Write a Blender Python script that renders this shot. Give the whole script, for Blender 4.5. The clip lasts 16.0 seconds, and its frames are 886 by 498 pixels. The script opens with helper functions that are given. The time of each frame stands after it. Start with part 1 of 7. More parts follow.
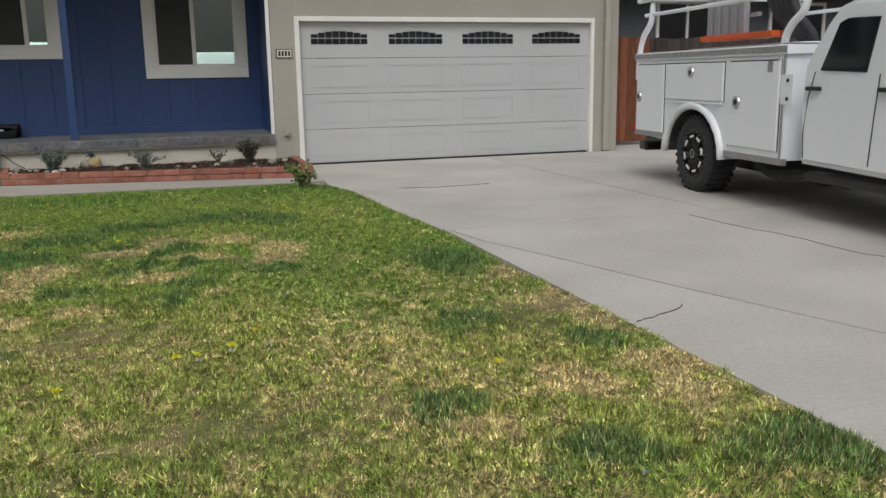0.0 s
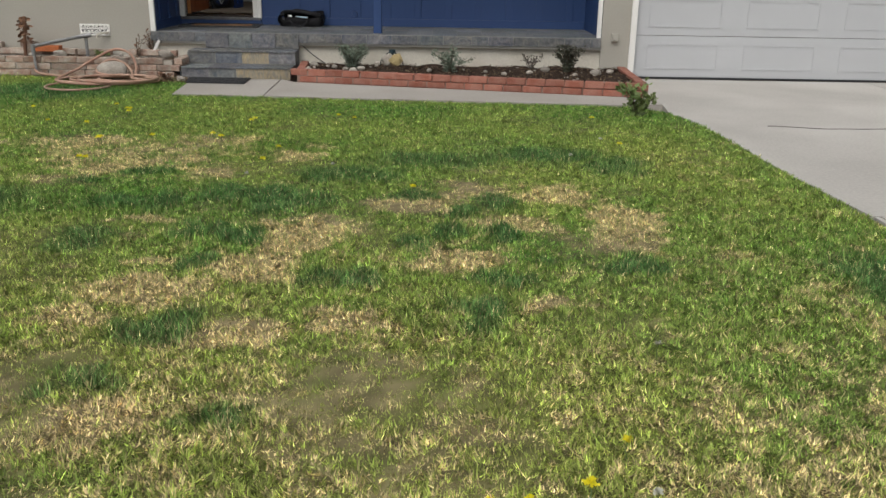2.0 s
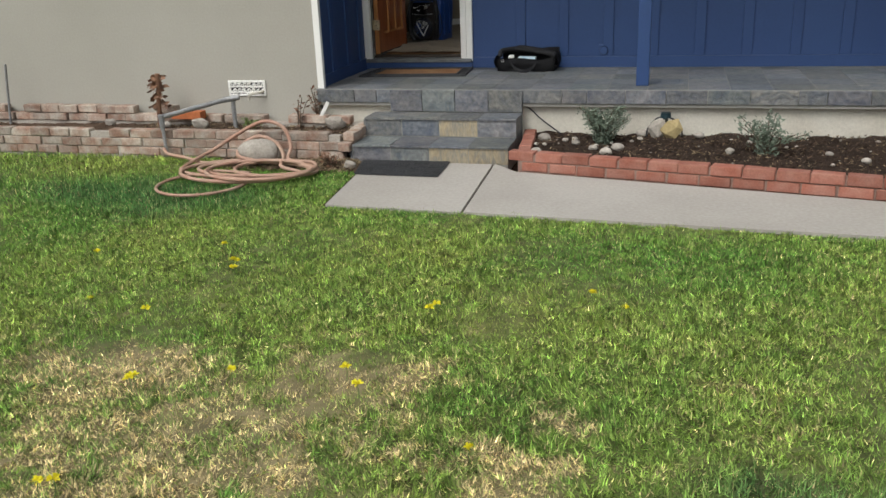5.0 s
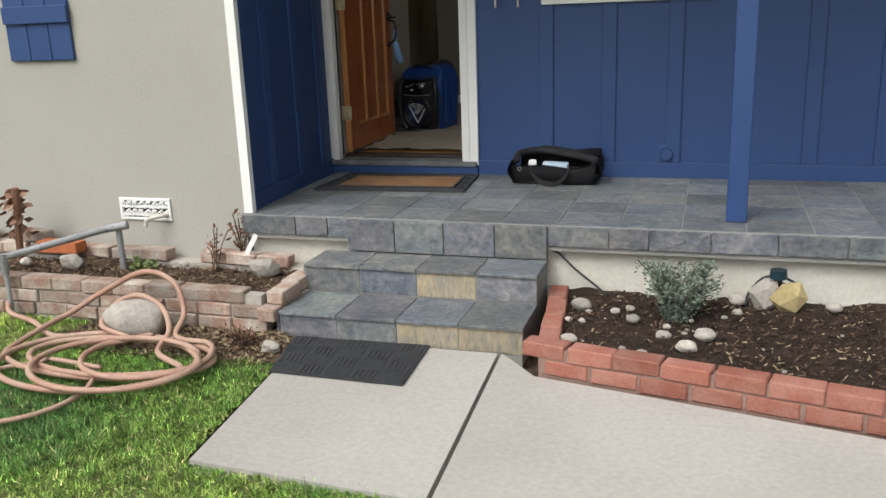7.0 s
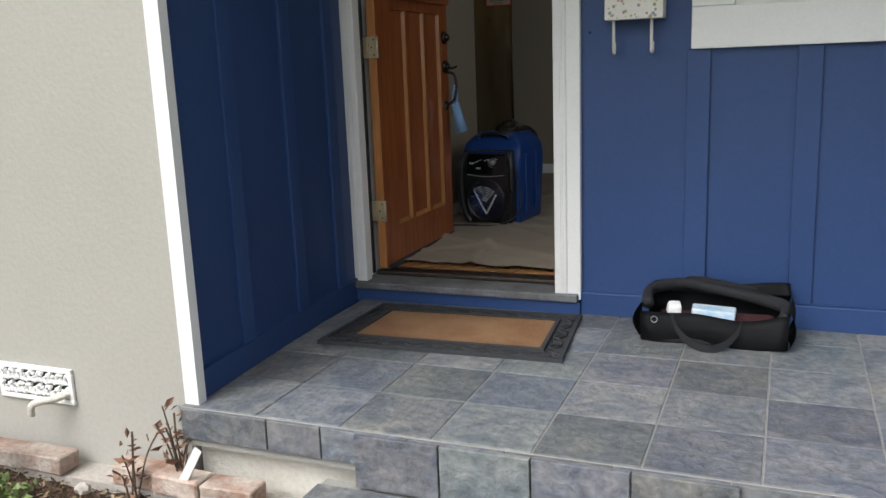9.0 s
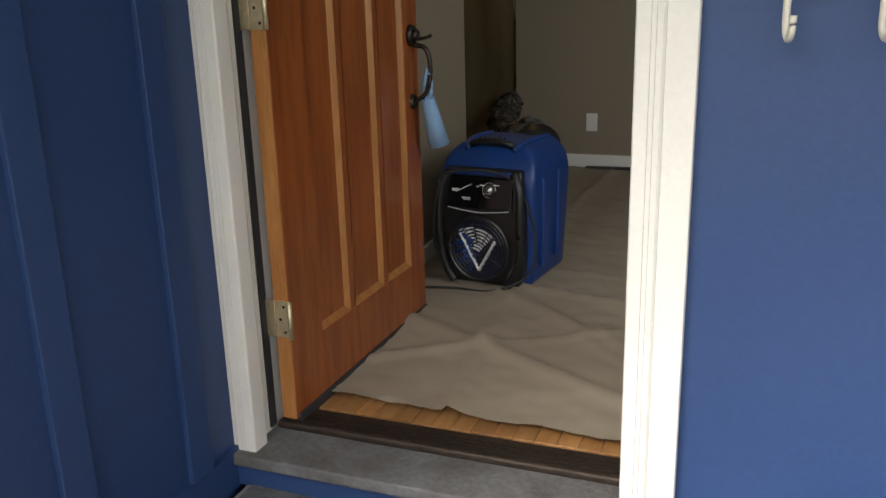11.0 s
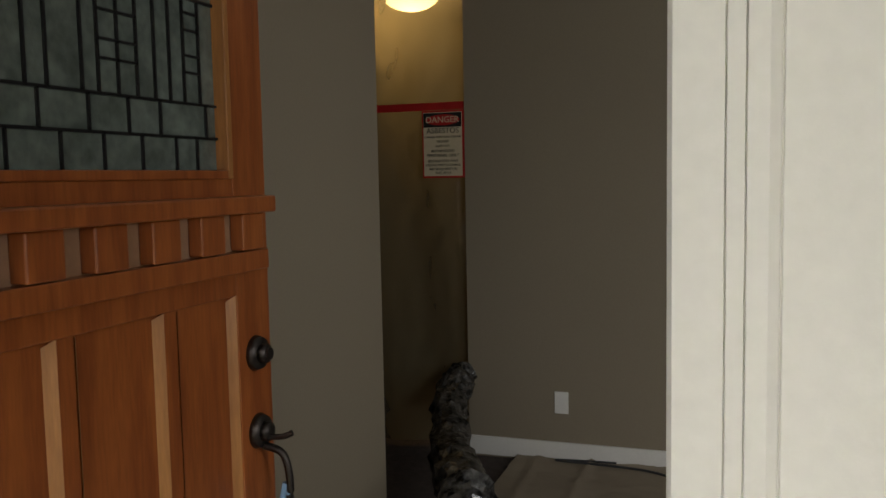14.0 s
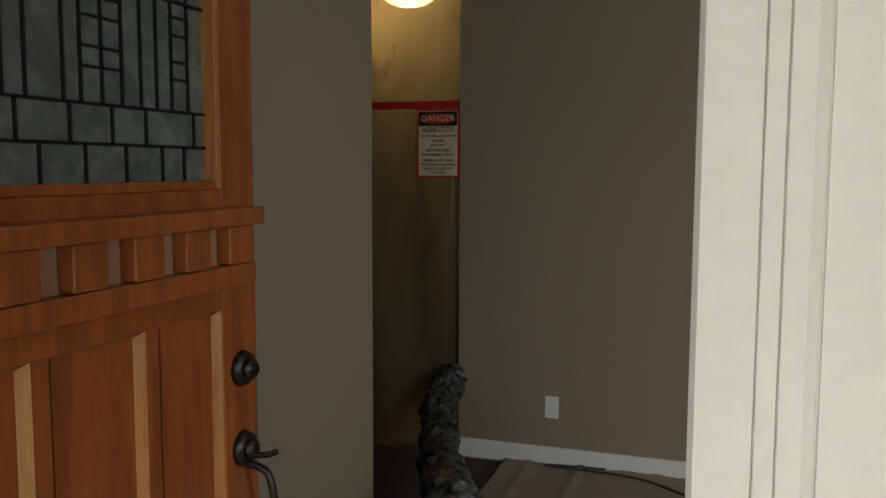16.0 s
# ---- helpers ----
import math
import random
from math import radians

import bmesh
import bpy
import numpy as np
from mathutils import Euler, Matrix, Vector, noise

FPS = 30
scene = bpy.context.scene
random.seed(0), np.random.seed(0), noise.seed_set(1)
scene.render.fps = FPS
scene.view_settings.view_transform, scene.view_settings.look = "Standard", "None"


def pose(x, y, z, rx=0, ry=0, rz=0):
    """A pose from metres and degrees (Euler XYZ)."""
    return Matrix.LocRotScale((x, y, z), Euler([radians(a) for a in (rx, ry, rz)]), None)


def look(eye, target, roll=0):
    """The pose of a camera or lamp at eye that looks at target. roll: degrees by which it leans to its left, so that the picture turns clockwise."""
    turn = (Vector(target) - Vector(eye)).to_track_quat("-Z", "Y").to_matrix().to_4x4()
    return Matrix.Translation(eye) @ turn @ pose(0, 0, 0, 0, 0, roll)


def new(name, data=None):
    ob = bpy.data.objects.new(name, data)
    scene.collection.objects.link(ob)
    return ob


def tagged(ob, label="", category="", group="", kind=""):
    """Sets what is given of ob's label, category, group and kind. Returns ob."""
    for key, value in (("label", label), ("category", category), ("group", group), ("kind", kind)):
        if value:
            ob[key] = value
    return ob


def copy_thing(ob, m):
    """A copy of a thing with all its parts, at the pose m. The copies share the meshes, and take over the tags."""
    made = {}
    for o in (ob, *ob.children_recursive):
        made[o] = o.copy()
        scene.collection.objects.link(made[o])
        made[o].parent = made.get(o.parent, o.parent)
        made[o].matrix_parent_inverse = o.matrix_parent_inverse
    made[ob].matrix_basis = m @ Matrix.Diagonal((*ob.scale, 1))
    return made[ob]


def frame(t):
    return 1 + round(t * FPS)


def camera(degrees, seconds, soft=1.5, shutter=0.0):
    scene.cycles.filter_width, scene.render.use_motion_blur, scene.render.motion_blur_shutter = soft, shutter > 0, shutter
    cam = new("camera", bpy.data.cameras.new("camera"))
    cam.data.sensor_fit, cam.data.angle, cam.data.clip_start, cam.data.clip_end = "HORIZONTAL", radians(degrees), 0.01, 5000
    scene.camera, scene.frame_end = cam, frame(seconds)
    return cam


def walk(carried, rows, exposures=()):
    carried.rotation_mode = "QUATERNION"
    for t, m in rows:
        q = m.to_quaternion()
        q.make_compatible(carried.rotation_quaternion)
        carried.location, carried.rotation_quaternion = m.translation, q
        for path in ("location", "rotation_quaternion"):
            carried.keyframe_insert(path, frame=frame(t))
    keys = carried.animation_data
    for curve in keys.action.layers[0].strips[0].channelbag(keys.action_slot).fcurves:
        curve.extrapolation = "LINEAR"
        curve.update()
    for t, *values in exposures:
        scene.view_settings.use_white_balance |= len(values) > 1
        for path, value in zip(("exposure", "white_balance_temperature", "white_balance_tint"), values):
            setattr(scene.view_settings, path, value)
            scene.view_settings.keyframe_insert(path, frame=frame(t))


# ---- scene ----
cam = camera(54.9, 16.0)
PATH = [
    (0, (0.456, 0.404, 1.539), (1.08, 2.261, 1.14), -0.9),
    (0.5, (0.447, 0.859, 1.544), (0.938, 2.733, 1.048), -0.4),
    (0.8, (0.44, 1.138, 1.515), (0.792, 3.025, 0.951), -0.3),
    (1, (0.46, 1.344, 1.512), (0.706, 3.238, 0.918), -0.7),
    (1.2, (0.475, 1.558, 1.53), (0.614, 3.461, 0.928), -1.2),
    (1.5, (0.441, 1.867, 1.521), (0.485, 3.769, 0.906), -0.7),
    (2, (0.361, 2.464, 1.566), (0.348, 4.36, 0.931), 0.9),
    (2.5, (0.386, 3.104, 1.622), (0.253, 4.999, 0.996), 0.3),
    (3, (0.264, 3.715, 1.636), (0.107, 5.618, 1.04), 0.8),
    (3.5, (0.148, 4.302, 1.672), (-0.069, 6.191, 1.054), 0.0),
    (4, (0.013, 4.865, 1.728), (-0.358, 6.724, 1.091), -0.5),
    (4.5, (-0.187, 5.461, 1.741), (-0.601, 7.305, 1.087), -0.6),
    (5, (-0.279, 6.149, 1.77), (-0.792, 7.971, 1.124), -2.2),
    (5.2, (-0.344, 6.396, 1.776), (-0.854, 8.225, 1.148), -2.0),
    (7.3, (-0.779, 9.083, 1.801), (-1.394, 10.917, 1.291), -2.0),
    (7.5, (-0.842, 9.3, 1.819), (-1.474, 11.129, 1.314), -1.9),
    (8, (-1.079, 9.843, 1.834), (-1.712, 11.665, 1.306), -1.8),
    (8.5, (-1.218, 10.37, 1.831), (-1.942, 12.173, 1.357), -2.9),
    (9, (-1.42, 10.837, 1.829), (-2.157, 12.649, 1.411), -2.2),
    (9.2, (-1.496, 11.054, 1.836), (-2.243, 12.864, 1.428), -2.2),
    (11.3, (-2.125, 12.912, 1.975), (-2.812, 14.696, 1.387), -1.3),
    (11.5, (-2.14, 12.987, 2.009), (-2.815, 14.769, 1.403), -1.1),
    (12, (-2.241, 13.181, 2.114), (-2.891, 14.955, 1.456), -1.2),
]
# at the doorway: seconds, x, y, z, rx, ry, rz
DOORWAY = [
    (12.5, -2.24, 13.336, 2.217, 73.1, 1.5, 20.6),
    (12.7, -2.224, 13.322, 2.235, 75.8, 1.7, 20.5),
    (13, -2.2, 13.315, 2.272, 80.3, 1.9, 20.3),
    (13.5, -2.244, 13.6, 2.285, 84.2, 2.0, 20.2),
    (14, -2.306, 13.94, 2.33, 85.2, 1.1, 19.4),
    (14.5, -2.326, 14.005, 2.385, 84.9, 0.9, 18.0),
    (15, -2.326, 14.015, 2.395, 87.1, 0.6, 18.1),
    (15.5, -2.326, 14.01, 2.39, 86.8, 0.2, 18.5),
    (16, -2.326, 13.99, 2.375, 84.6, -0.2, 19.0),
]
walk(cam, [(t, look(e, g, r)) for t, e, g, r in PATH] + [(t, pose(*p)) for t, *p in DOORWAY],
     exposures=[(0, -0.55, 6450, 10), (1.5, -0.38, 6450, 10), (3.5, -0.14, 6400, 8), (5, 0.06, 6350, 8), (7.5, 0.52, 6200, 9), (9, 0.7, 6100, 10), (11.3, 1.58, 6900, 11), (12.2, 1.5, 7050, 11), (13, 1.52, 7200, 12), (14, 1.45, 6900, 11), (16, 1.58, 6800, 10)])


# ---- sky and light: bright overcast ----
world = bpy.data.worlds.new("overcast_sky")
scene.world = world
world.use_nodes = True
wn, wl = world.node_tree.nodes, world.node_tree.links
sky = wn.new("ShaderNodeTexSky")
sky.sky_type, sky.sun_disc = "NISHITA", False
sky.sun_elevation, sky.sun_rotation = radians(55), radians(200)
sky.air_density, sky.dust_density, sky.ozone_density = 1.0, 6.0, 1.0
hsv = wn.new("ShaderNodeHueSaturation")
hsv.inputs["Saturation"].default_value = 0.25
wl.new(sky.outputs[0], hsv.inputs["Color"])
wl.new(hsv.outputs[0], wn["Background"].inputs[0])
wn["Background"].inputs[1].default_value = 0.15
sun_data = bpy.data.lights.new("sun", "SUN")
sun_data.energy, sun_data.angle, sun_data.color = 0.9, radians(25), (1.0, 0.97, 0.92)
sun = new("sun", sun_data)
sun.matrix_world = look((-12, -8, 26), (0, 12, 3))


# ---- materials ----
def rgb(c):
    return (*c, 1.0)


def material(name, base, rough=0.7, vary=0.12, scale=6.0, fine=60.0, bump=0.15, metal=0.0, second=None, mix=0.5, dist=0.01, rand=0.0, spec=0.5, coat=0.0, stretch=(1, 1, 1), warp=0.0, hard=0.15, riven=0.0, ledges=0.55, tints=()):
    """A surface with broad stains, fine grain, relief and, for pieces, a value of their own."""
    m = bpy.data.materials.new(name)
    m.use_nodes = True
    n, l = m.node_tree.nodes, m.node_tree.links
    b = n["Principled BSDF"]
    geo = n.new("ShaderNodeTexCoord")
    mp = n.new("ShaderNodeMapping")
    mp.inputs["Scale"].default_value = stretch
    l.new(geo.outputs["Object"], mp.inputs[0])
    oi = n.new("ShaderNodeObjectInfo")
    shift = n.new("ShaderNodeVectorMath")
    shift.operation = "MULTIPLY_ADD"
    l.new(oi.outputs["Random"], shift.inputs[0])
    shift.inputs[1].default_value = (37, 53, 71)
    l.new(mp.outputs[0], shift.inputs[2])
    big = n.new("ShaderNodeTexNoise")
    big.inputs["Scale"].default_value, big.inputs["Detail"].default_value, big.inputs["Distortion"].default_value = scale, 6, warp
    small = n.new("ShaderNodeTexNoise")
    small.inputs["Scale"].default_value, small.inputs["Detail"].default_value = fine, 4
    for t in (big, small):
        l.new(shift.outputs[0], t.inputs["Vector"])
    ramp = n.new("ShaderNodeMapRange")
    ramp.inputs["From Min"].default_value, ramp.inputs["From Max"].default_value = 0.5 - hard, 0.5 + hard
    l.new(big.outputs[0], ramp.inputs["Value"])
    two = n.new("ShaderNodeMix")
    two.data_type = "RGBA"
    two.inputs["A"].default_value = rgb(base)
    two.inputs["B"].default_value = rgb(second or [c * (1 - 1.6 * vary) for c in base])
    fac = n.new("ShaderNodeMath")
    fac.operation = "MULTIPLY"
    fac.inputs[1].default_value = mix
    l.new(ramp.outputs[0], fac.inputs[0])
    l.new(fac.outputs[0], two.inputs["Factor"])
    val = n.new("ShaderNodeMapRange")
    val.inputs["From Min"].default_value, val.inputs["From Max"].default_value = 0.25, 0.75
    val.inputs["To Min"].default_value, val.inputs["To Max"].default_value = 1 - vary, 1 + vary
    l.new(small.outputs[0], val.inputs["Value"])
    own = n.new("ShaderNodeMapRange")
    own.inputs["To Min"].default_value, own.inputs["To Max"].default_value = 1 - rand, 1 + rand
    l.new(oi.outputs["Random"], own.inputs["Value"])
    both = n.new("ShaderNodeMath")
    both.operation = "MULTIPLY"
    l.new(val.outputs[0], both.inputs[0])
    l.new(own.outputs[0], both.inputs[1])
    h = n.new("ShaderNodeHueSaturation")
    l.new(both.outputs[0], h.inputs["Value"])
    col_ = two.outputs["Result"]
    if tints:
        spread, frac, pick, tint = n.new("ShaderNodeMath"), n.new("ShaderNodeMath"), n.new("ShaderNodeValToRGB"), n.new("ShaderNodeMix")
        spread.operation, frac.operation, tint.data_type, tint.blend_type = "MULTIPLY", "FRACT", "RGBA", "MULTIPLY"
        l.new(oi.outputs["Random"], spread.inputs[0])
        spread.inputs[1].default_value = 17.3
        l.new(spread.outputs[0], frac.inputs[0])
        l.new(frac.outputs[0], pick.inputs[0])
        el = pick.color_ramp.elements
        el[0].color, el[1].color = rgb(tints[0]), rgb(tints[-1])
        for k_, c_ in enumerate(tints[1:-1]):
            el.new((k_ + 1) / (len(tints) - 1)).color = rgb(c_)
        tint.inputs["Factor"].default_value = 1.0
        l.new(col_, tint.inputs["A"])
        l.new(pick.outputs[0], tint.inputs["B"])
        col_ = tint.outputs["Result"]
    l.new(col_, h.inputs["Color"])
    l.new(h.outputs[0], b.inputs["Base Color"])
    b.inputs["Roughness"].default_value, b.inputs["Metallic"].default_value = rough, metal
    b.inputs["Specular IOR Level"].default_value = spec
    b.inputs["Coat Weight"].default_value = coat
    rr = n.new("ShaderNodeMapRange")
    rr.inputs["To Min"].default_value, rr.inputs["To Max"].default_value = max(0, rough - 0.1), min(1, rough + 0.1)
    l.new(big.outputs[0], rr.inputs["Value"])
    l.new(rr.outputs[0], b.inputs["Roughness"])
    if bump:
        bp = n.new("ShaderNodeBump")
        bp.inputs["Strength"].default_value, bp.inputs["Distance"].default_value = bump, dist
        height = small.outputs[0]
        if riven:
            snap, add = n.new("ShaderNodeMath"), n.new("ShaderNodeMath")
            snap.operation, add.operation = "SNAP", "MULTIPLY_ADD"
            l.new(big.outputs[0], snap.inputs[0])
            snap.inputs[1].default_value = 0.055
            l.new(snap.outputs[0], add.inputs[0])
            add.inputs[1].default_value = riven
            l.new(small.outputs[0], add.inputs[2])
            height = add.outputs[0]
            # chalky ledges along the cleaved layers
            wide, part_, line, ledge = n.new("ShaderNodeMath"), n.new("ShaderNodeMath"), n.new("ShaderNodeMapRange"), n.new("ShaderNodeMix")
            wide.operation, part_.operation, ledge.data_type = "DIVIDE", "FRACT", "RGBA"
            l.new(big.outputs[0], wide.inputs[0])
            wide.inputs[1].default_value = 0.055
            l.new(wide.outputs[0], part_.inputs[0])
            line.inputs["From Min"].default_value, line.inputs["From Max"].default_value = 0.13, 0.02
            line.inputs["To Max"].default_value = ledges
            l.new(part_.outputs[0], line.inputs["Value"])
            l.new(line.outputs[0], ledge.inputs["Factor"])
            l.new(h.outputs[0], ledge.inputs["A"])
            ledge.inputs["B"].default_value = (0.30, 0.29, 0.26, 1)
            l.new(ledge.outputs["Result"], b.inputs["Base Color"])
        l.new(height, bp.inputs["Height"])
        l.new(bp.outputs[0], b.inputs["Normal"])
    return m


STUCCO = material("stucco", (0.38, 0.362, 0.315), 0.95, 0.04, 1.2, 55, 0.16, second=(0.34, 0.322, 0.278), mix=0.6, dist=0.012, spec=0.2)
FOUNDATION = material("foundation_stucco", (0.62, 0.59, 0.51), 0.95, 0.08, 2.5, 60, 0.5, second=(0.52, 0.48, 0.40), mix=0.8, dist=0.012, spec=0.2)
BLUE = material("blue_paint", (0.019, 0.050, 0.150), 0.5, 0.07, 1.6, 70, 0.12, second=(0.023, 0.058, 0.165), mix=0.7, dist=0.004)
WHITE = material("white_paint", (0.78, 0.77, 0.73), 0.5, 0.03, 3, 90, 0.12, second=(0.70, 0.69, 0.65), mix=0.5, dist=0.003)
GARAGE = material("garage_paint", (0.48, 0.49, 0.50), 0.45, 0.03, 1.0, 120, 0.1, second=(0.44, 0.45, 0.46), mix=0.6, dist=0.002)
CONCRETE = material("concrete", (0.50, 0.48, 0.44), 0.9, 0.1, 0.8, 45, 0.25, second=(0.40, 0.38, 0.345), mix=0.9, dist=0.006, spec=0.3)
PATH_CONCRETE = material("walkway_concrete", (0.40, 0.375, 0.335), 0.9, 0.1, 0.9, 45, 0.25, second=(0.33, 0.305, 0.27), mix=0.9, dist=0.006, spec=0.3)
BRICK = material("red_brick", (0.27, 0.10, 0.068), 0.9, 0.15, 9, 80, 0.5, second=(0.33, 0.165, 0.125), mix=0.8, dist=0.008, rand=0.18, spec=0.25)
OLD_BRICK = material("old_brick", (0.27, 0.165, 0.12), 0.95, 0.2, 8, 60, 0.6, second=(0.42, 0.37, 0.31), mix=0.95, dist=0.012, rand=0.28, spec=0.2)
RED_MORTAR = material("red_mortar", (0.26, 0.17, 0.135), 0.95, 0.15, 8, 70, 0.5)
MORTAR = material("mortar", (0.40, 0.36, 0.31), 0.95, 0.15, 8, 70, 0.5)
SLATE = material("slate", (0.080, 0.092, 0.112), 0.55, 0.36, 5.5, 34, 0.8, second=(0.21, 0.205, 0.19), mix=0.85, dist=0.012, rand=0.24, spec=0.5, warp=1.8, hard=0.20, riven=4.5, ledges=0.32, tints=((0.93, 1.0, 1.12), (1.04, 1.02, 0.97), (0.97, 1.03, 0.99), (1.08, 1.04, 0.96), (0.97, 1.0, 1.05), (1.0, 0.97, 1.02), (1.15, 1.13, 1.08)))
SLATE_TAN = material("tan_slate", (0.36, 0.29, 0.18), 0.65, 0.22, 6, 26, 0.6, second=(0.21, 0.20, 0.17), mix=0.9, dist=0.01, rand=0.15, warp=1.6, hard=0.16, riven=4.0, ledges=0.3, stretch=(3, 1, 0.6))
GROUT = material("grout", (0.30, 0.29, 0.26), 0.95, 0.12, 10, 80, 0.3)
SOIL = material("soil", (0.075, 0.05, 0.035), 1.0, 0.4, 9, 70, 1.0, second=(0.16, 0.11, 0.075), mix=0.8, dist=0.03, spec=0.1)
MULCH = material("dark_mulch", (0.045, 0.032, 0.025), 1.0, 0.45, 10, 110, 1.0, second=(0.075, 0.05, 0.035), mix=0.7, dist=0.03, spec=0.1)
WALL_IN = material("taupe_wall_paint", (0.265, 0.222, 0.162), 0.85, 0.03, 1.5, 120, 0.1, dist=0.003, spec=0.3)
CEIL = material("ceiling_paint", (0.7, 0.68, 0.62), 0.9, 0.04, 2, 80, 0.2)
DOORWOOD = material("stained_wood", (0.34, 0.098, 0.025), 0.33, 0.16, 5, 26, 0.08, second=(0.22, 0.055, 0.014), mix=0.9, dist=0.002, stretch=(6, 6, 0.7), coat=0.25)
# light wood of the hinge edge, also used to paint lit bevels
EDGE_LIT_BEVEL = material("light_edge_lit_bevel_wood", (0.42, 0.19, 0.06), 0.4, 0.15, 5, 30, 0.08, second=(0.30, 0.12, 0.035), mix=0.8, dist=0.002, stretch=(6, 6, 0.7))
FLOORWOOD = material("oak_boards", (0.36, 0.19, 0.07), 0.45, 0.15, 4, 40, 0.1, second=(0.24, 0.11, 0.035), mix=0.7, rand=0.2, stretch=(8, 1, 1))
CLOTH = material("canvas_drop_cloth", (0.33, 0.28, 0.215), 0.95, 0.07, 2.0, 220, 0.25, second=(0.27, 0.225, 0.175), mix=0.7, dist=0.003, spec=0.1)
BLACK = material("black_plastic", (0.014, 0.014, 0.015), 0.35, 0.15, 8, 120, 0.1, dist=0.002)
RUBBER = material("black_rubber", (0.03, 0.031, 0.033), 0.75, 0.2, 10, 90, 0.3, dist=0.004)
BLUEPLASTIC = material("blue_plastic", (0.008, 0.045, 0.20), 0.38, 0.08, 8, 160, 0.15, dist=0.002)
METAL = material("dark_bronze", (0.05, 0.042, 0.038), 0.4, 0.1, 20, 120, 0.05, metal=0.8)
STEEL = material("steel", (0.55, 0.55, 0.55), 0.3, 0.1, 20, 150, 0.05, metal=1.0)
BRASS = material("brass", (0.62, 0.42, 0.13), 0.28, 0.15, 25, 140, 0.05, metal=1.0, second=(0.35, 0.24, 0.09), mix=0.5)
BRONZE_HINGE = material("satin_brass", (0.72, 0.62, 0.42), 0.42, 0.12, 20, 140, 0.05, metal=0.85)
GALV = material("galvanised_pipe", (0.33, 0.33, 0.33), 0.6, 0.2, 15, 80, 0.2, metal=0.5)
HOSE = material("hose_rubber", (0.36, 0.20, 0.14), 0.6, 0.12, 6, 60, 0.15, second=(0.42, 0.30, 0.22), mix=0.7, dist=0.003)
STONE = material("pale_stone", (0.38, 0.345, 0.295), 0.9, 0.2, 9, 50, 0.4, second=(0.30, 0.27, 0.23), mix=0.8, rand=0.3, dist=0.01)
TRUCKWHITE = material("truck_paint", (0.82, 0.84, 0.87), 0.35, 0.01, 1, 60, 0.0, second=(0.80, 0.82, 0.85), mix=0.4, coat=0.3)
GLASSDARK = material("tinted_glass", (0.012, 0.013, 0.016), 0.06, 0.02, 2, 10, 0.0, spec=0.6)
NEIGHBOUR = material("grey_siding", (0.10, 0.105, 0.11), 0.9, 0.08, 2, 40, 0.2)
FENCEWOOD = material("red_fence_wood", (0.25, 0.085, 0.035), 0.85, 0.25, 6, 30, 0.4, second=(0.13, 0.05, 0.03), mix=0.8, rand=0.25, stretch=(5, 5, 0.6))
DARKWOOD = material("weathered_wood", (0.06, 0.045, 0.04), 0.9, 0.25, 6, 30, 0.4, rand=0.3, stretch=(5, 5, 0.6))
COIR = material("coir_mat", (0.28, 0.165, 0.085), 1.0, 0.2, 6, 160, 0.6, second=(0.22, 0.115, 0.06), mix=0.9, dist=0.008, spec=0.1)
BAGCLOTH = material("black_canvas", (0.011, 0.011, 0.013), 0.8, 0.2, 12, 180, 0.4, dist=0.004)
MASKBLUE = material("pale_blue_fabric", (0.22, 0.38, 0.60), 0.85, 0.06, 15, 120, 0.2, dist=0.003)
ORANGE = material("orange_paint", (0.62, 0.10, 0.02), 0.5, 0.1, 8, 60, 0.1)
ALU = material("aluminium", (0.42, 0.42, 0.43), 0.45, 0.1, 12, 90, 0.1, metal=0.7)


# ---- building helpers ----
def thing(name, loc, label, category, group="", kind=""):
    ob = new(name)
    ob.empty_display_size = 0.1
    ob.location = loc
    return tagged(ob, label, category, group, kind)


def mesh_of(bm, name, mats, smooth=False):
    me = bpy.data.meshes.new(name)
    bmesh.ops.recalc_face_normals(bm, faces=bm.faces)
    bm.to_mesh(me)
    bm.free()
    for m in mats if isinstance(mats, (list, tuple)) else [mats]:
        me.materials.append(m)
    if smooth:
        for p in me.polygons:
            p.use_smooth = True
    return me


def hang(ob, parent):
    ob.parent = parent
    if parent.type == "EMPTY":
        ob.matrix_parent_inverse = parent.matrix_basis.inverted()
    return ob


def part(name, bm, mats, parent, label="", smooth=False):
    ob = new(name, mesh_of(bm, name, mats, smooth))
    hang(ob, parent)
    return tagged(ob, label)


def piece(name, me, parent, m):
    ob = new(name, me)
    hang(ob, parent)
    ob.matrix_basis = m
    return ob


def single(name, bm, mats, label, category, kind="", smooth=False, group=""):
    return tagged(new(name, mesh_of(bm, name, mats, smooth)), label, category, group, kind)


def box(x0, x1, y0, y1, z0, z1, bevel=0.0, bm=None, seg=2):
    bm = bm or bmesh.new()
    vs = [bm.verts.new((x, y, z)) for z in (z0, z1) for x, y in ((x0, y0), (x1, y0), (x1, y1), (x0, y1))]
    fs = [(0, 3, 2, 1), (4, 5, 6, 7), (0, 1, 5, 4), (1, 2, 6, 5), (2, 3, 7, 6), (3, 0, 4, 7)]
    faces = [bm.faces.new([vs[i] for i in f]) for f in fs]
    if bevel:
        es = list({e for f in faces for e in f.edges})
        bmesh.ops.bevel(bm, geom=es, offset=bevel, segments=seg, affect="EDGES", profile=0.5)
    return bm


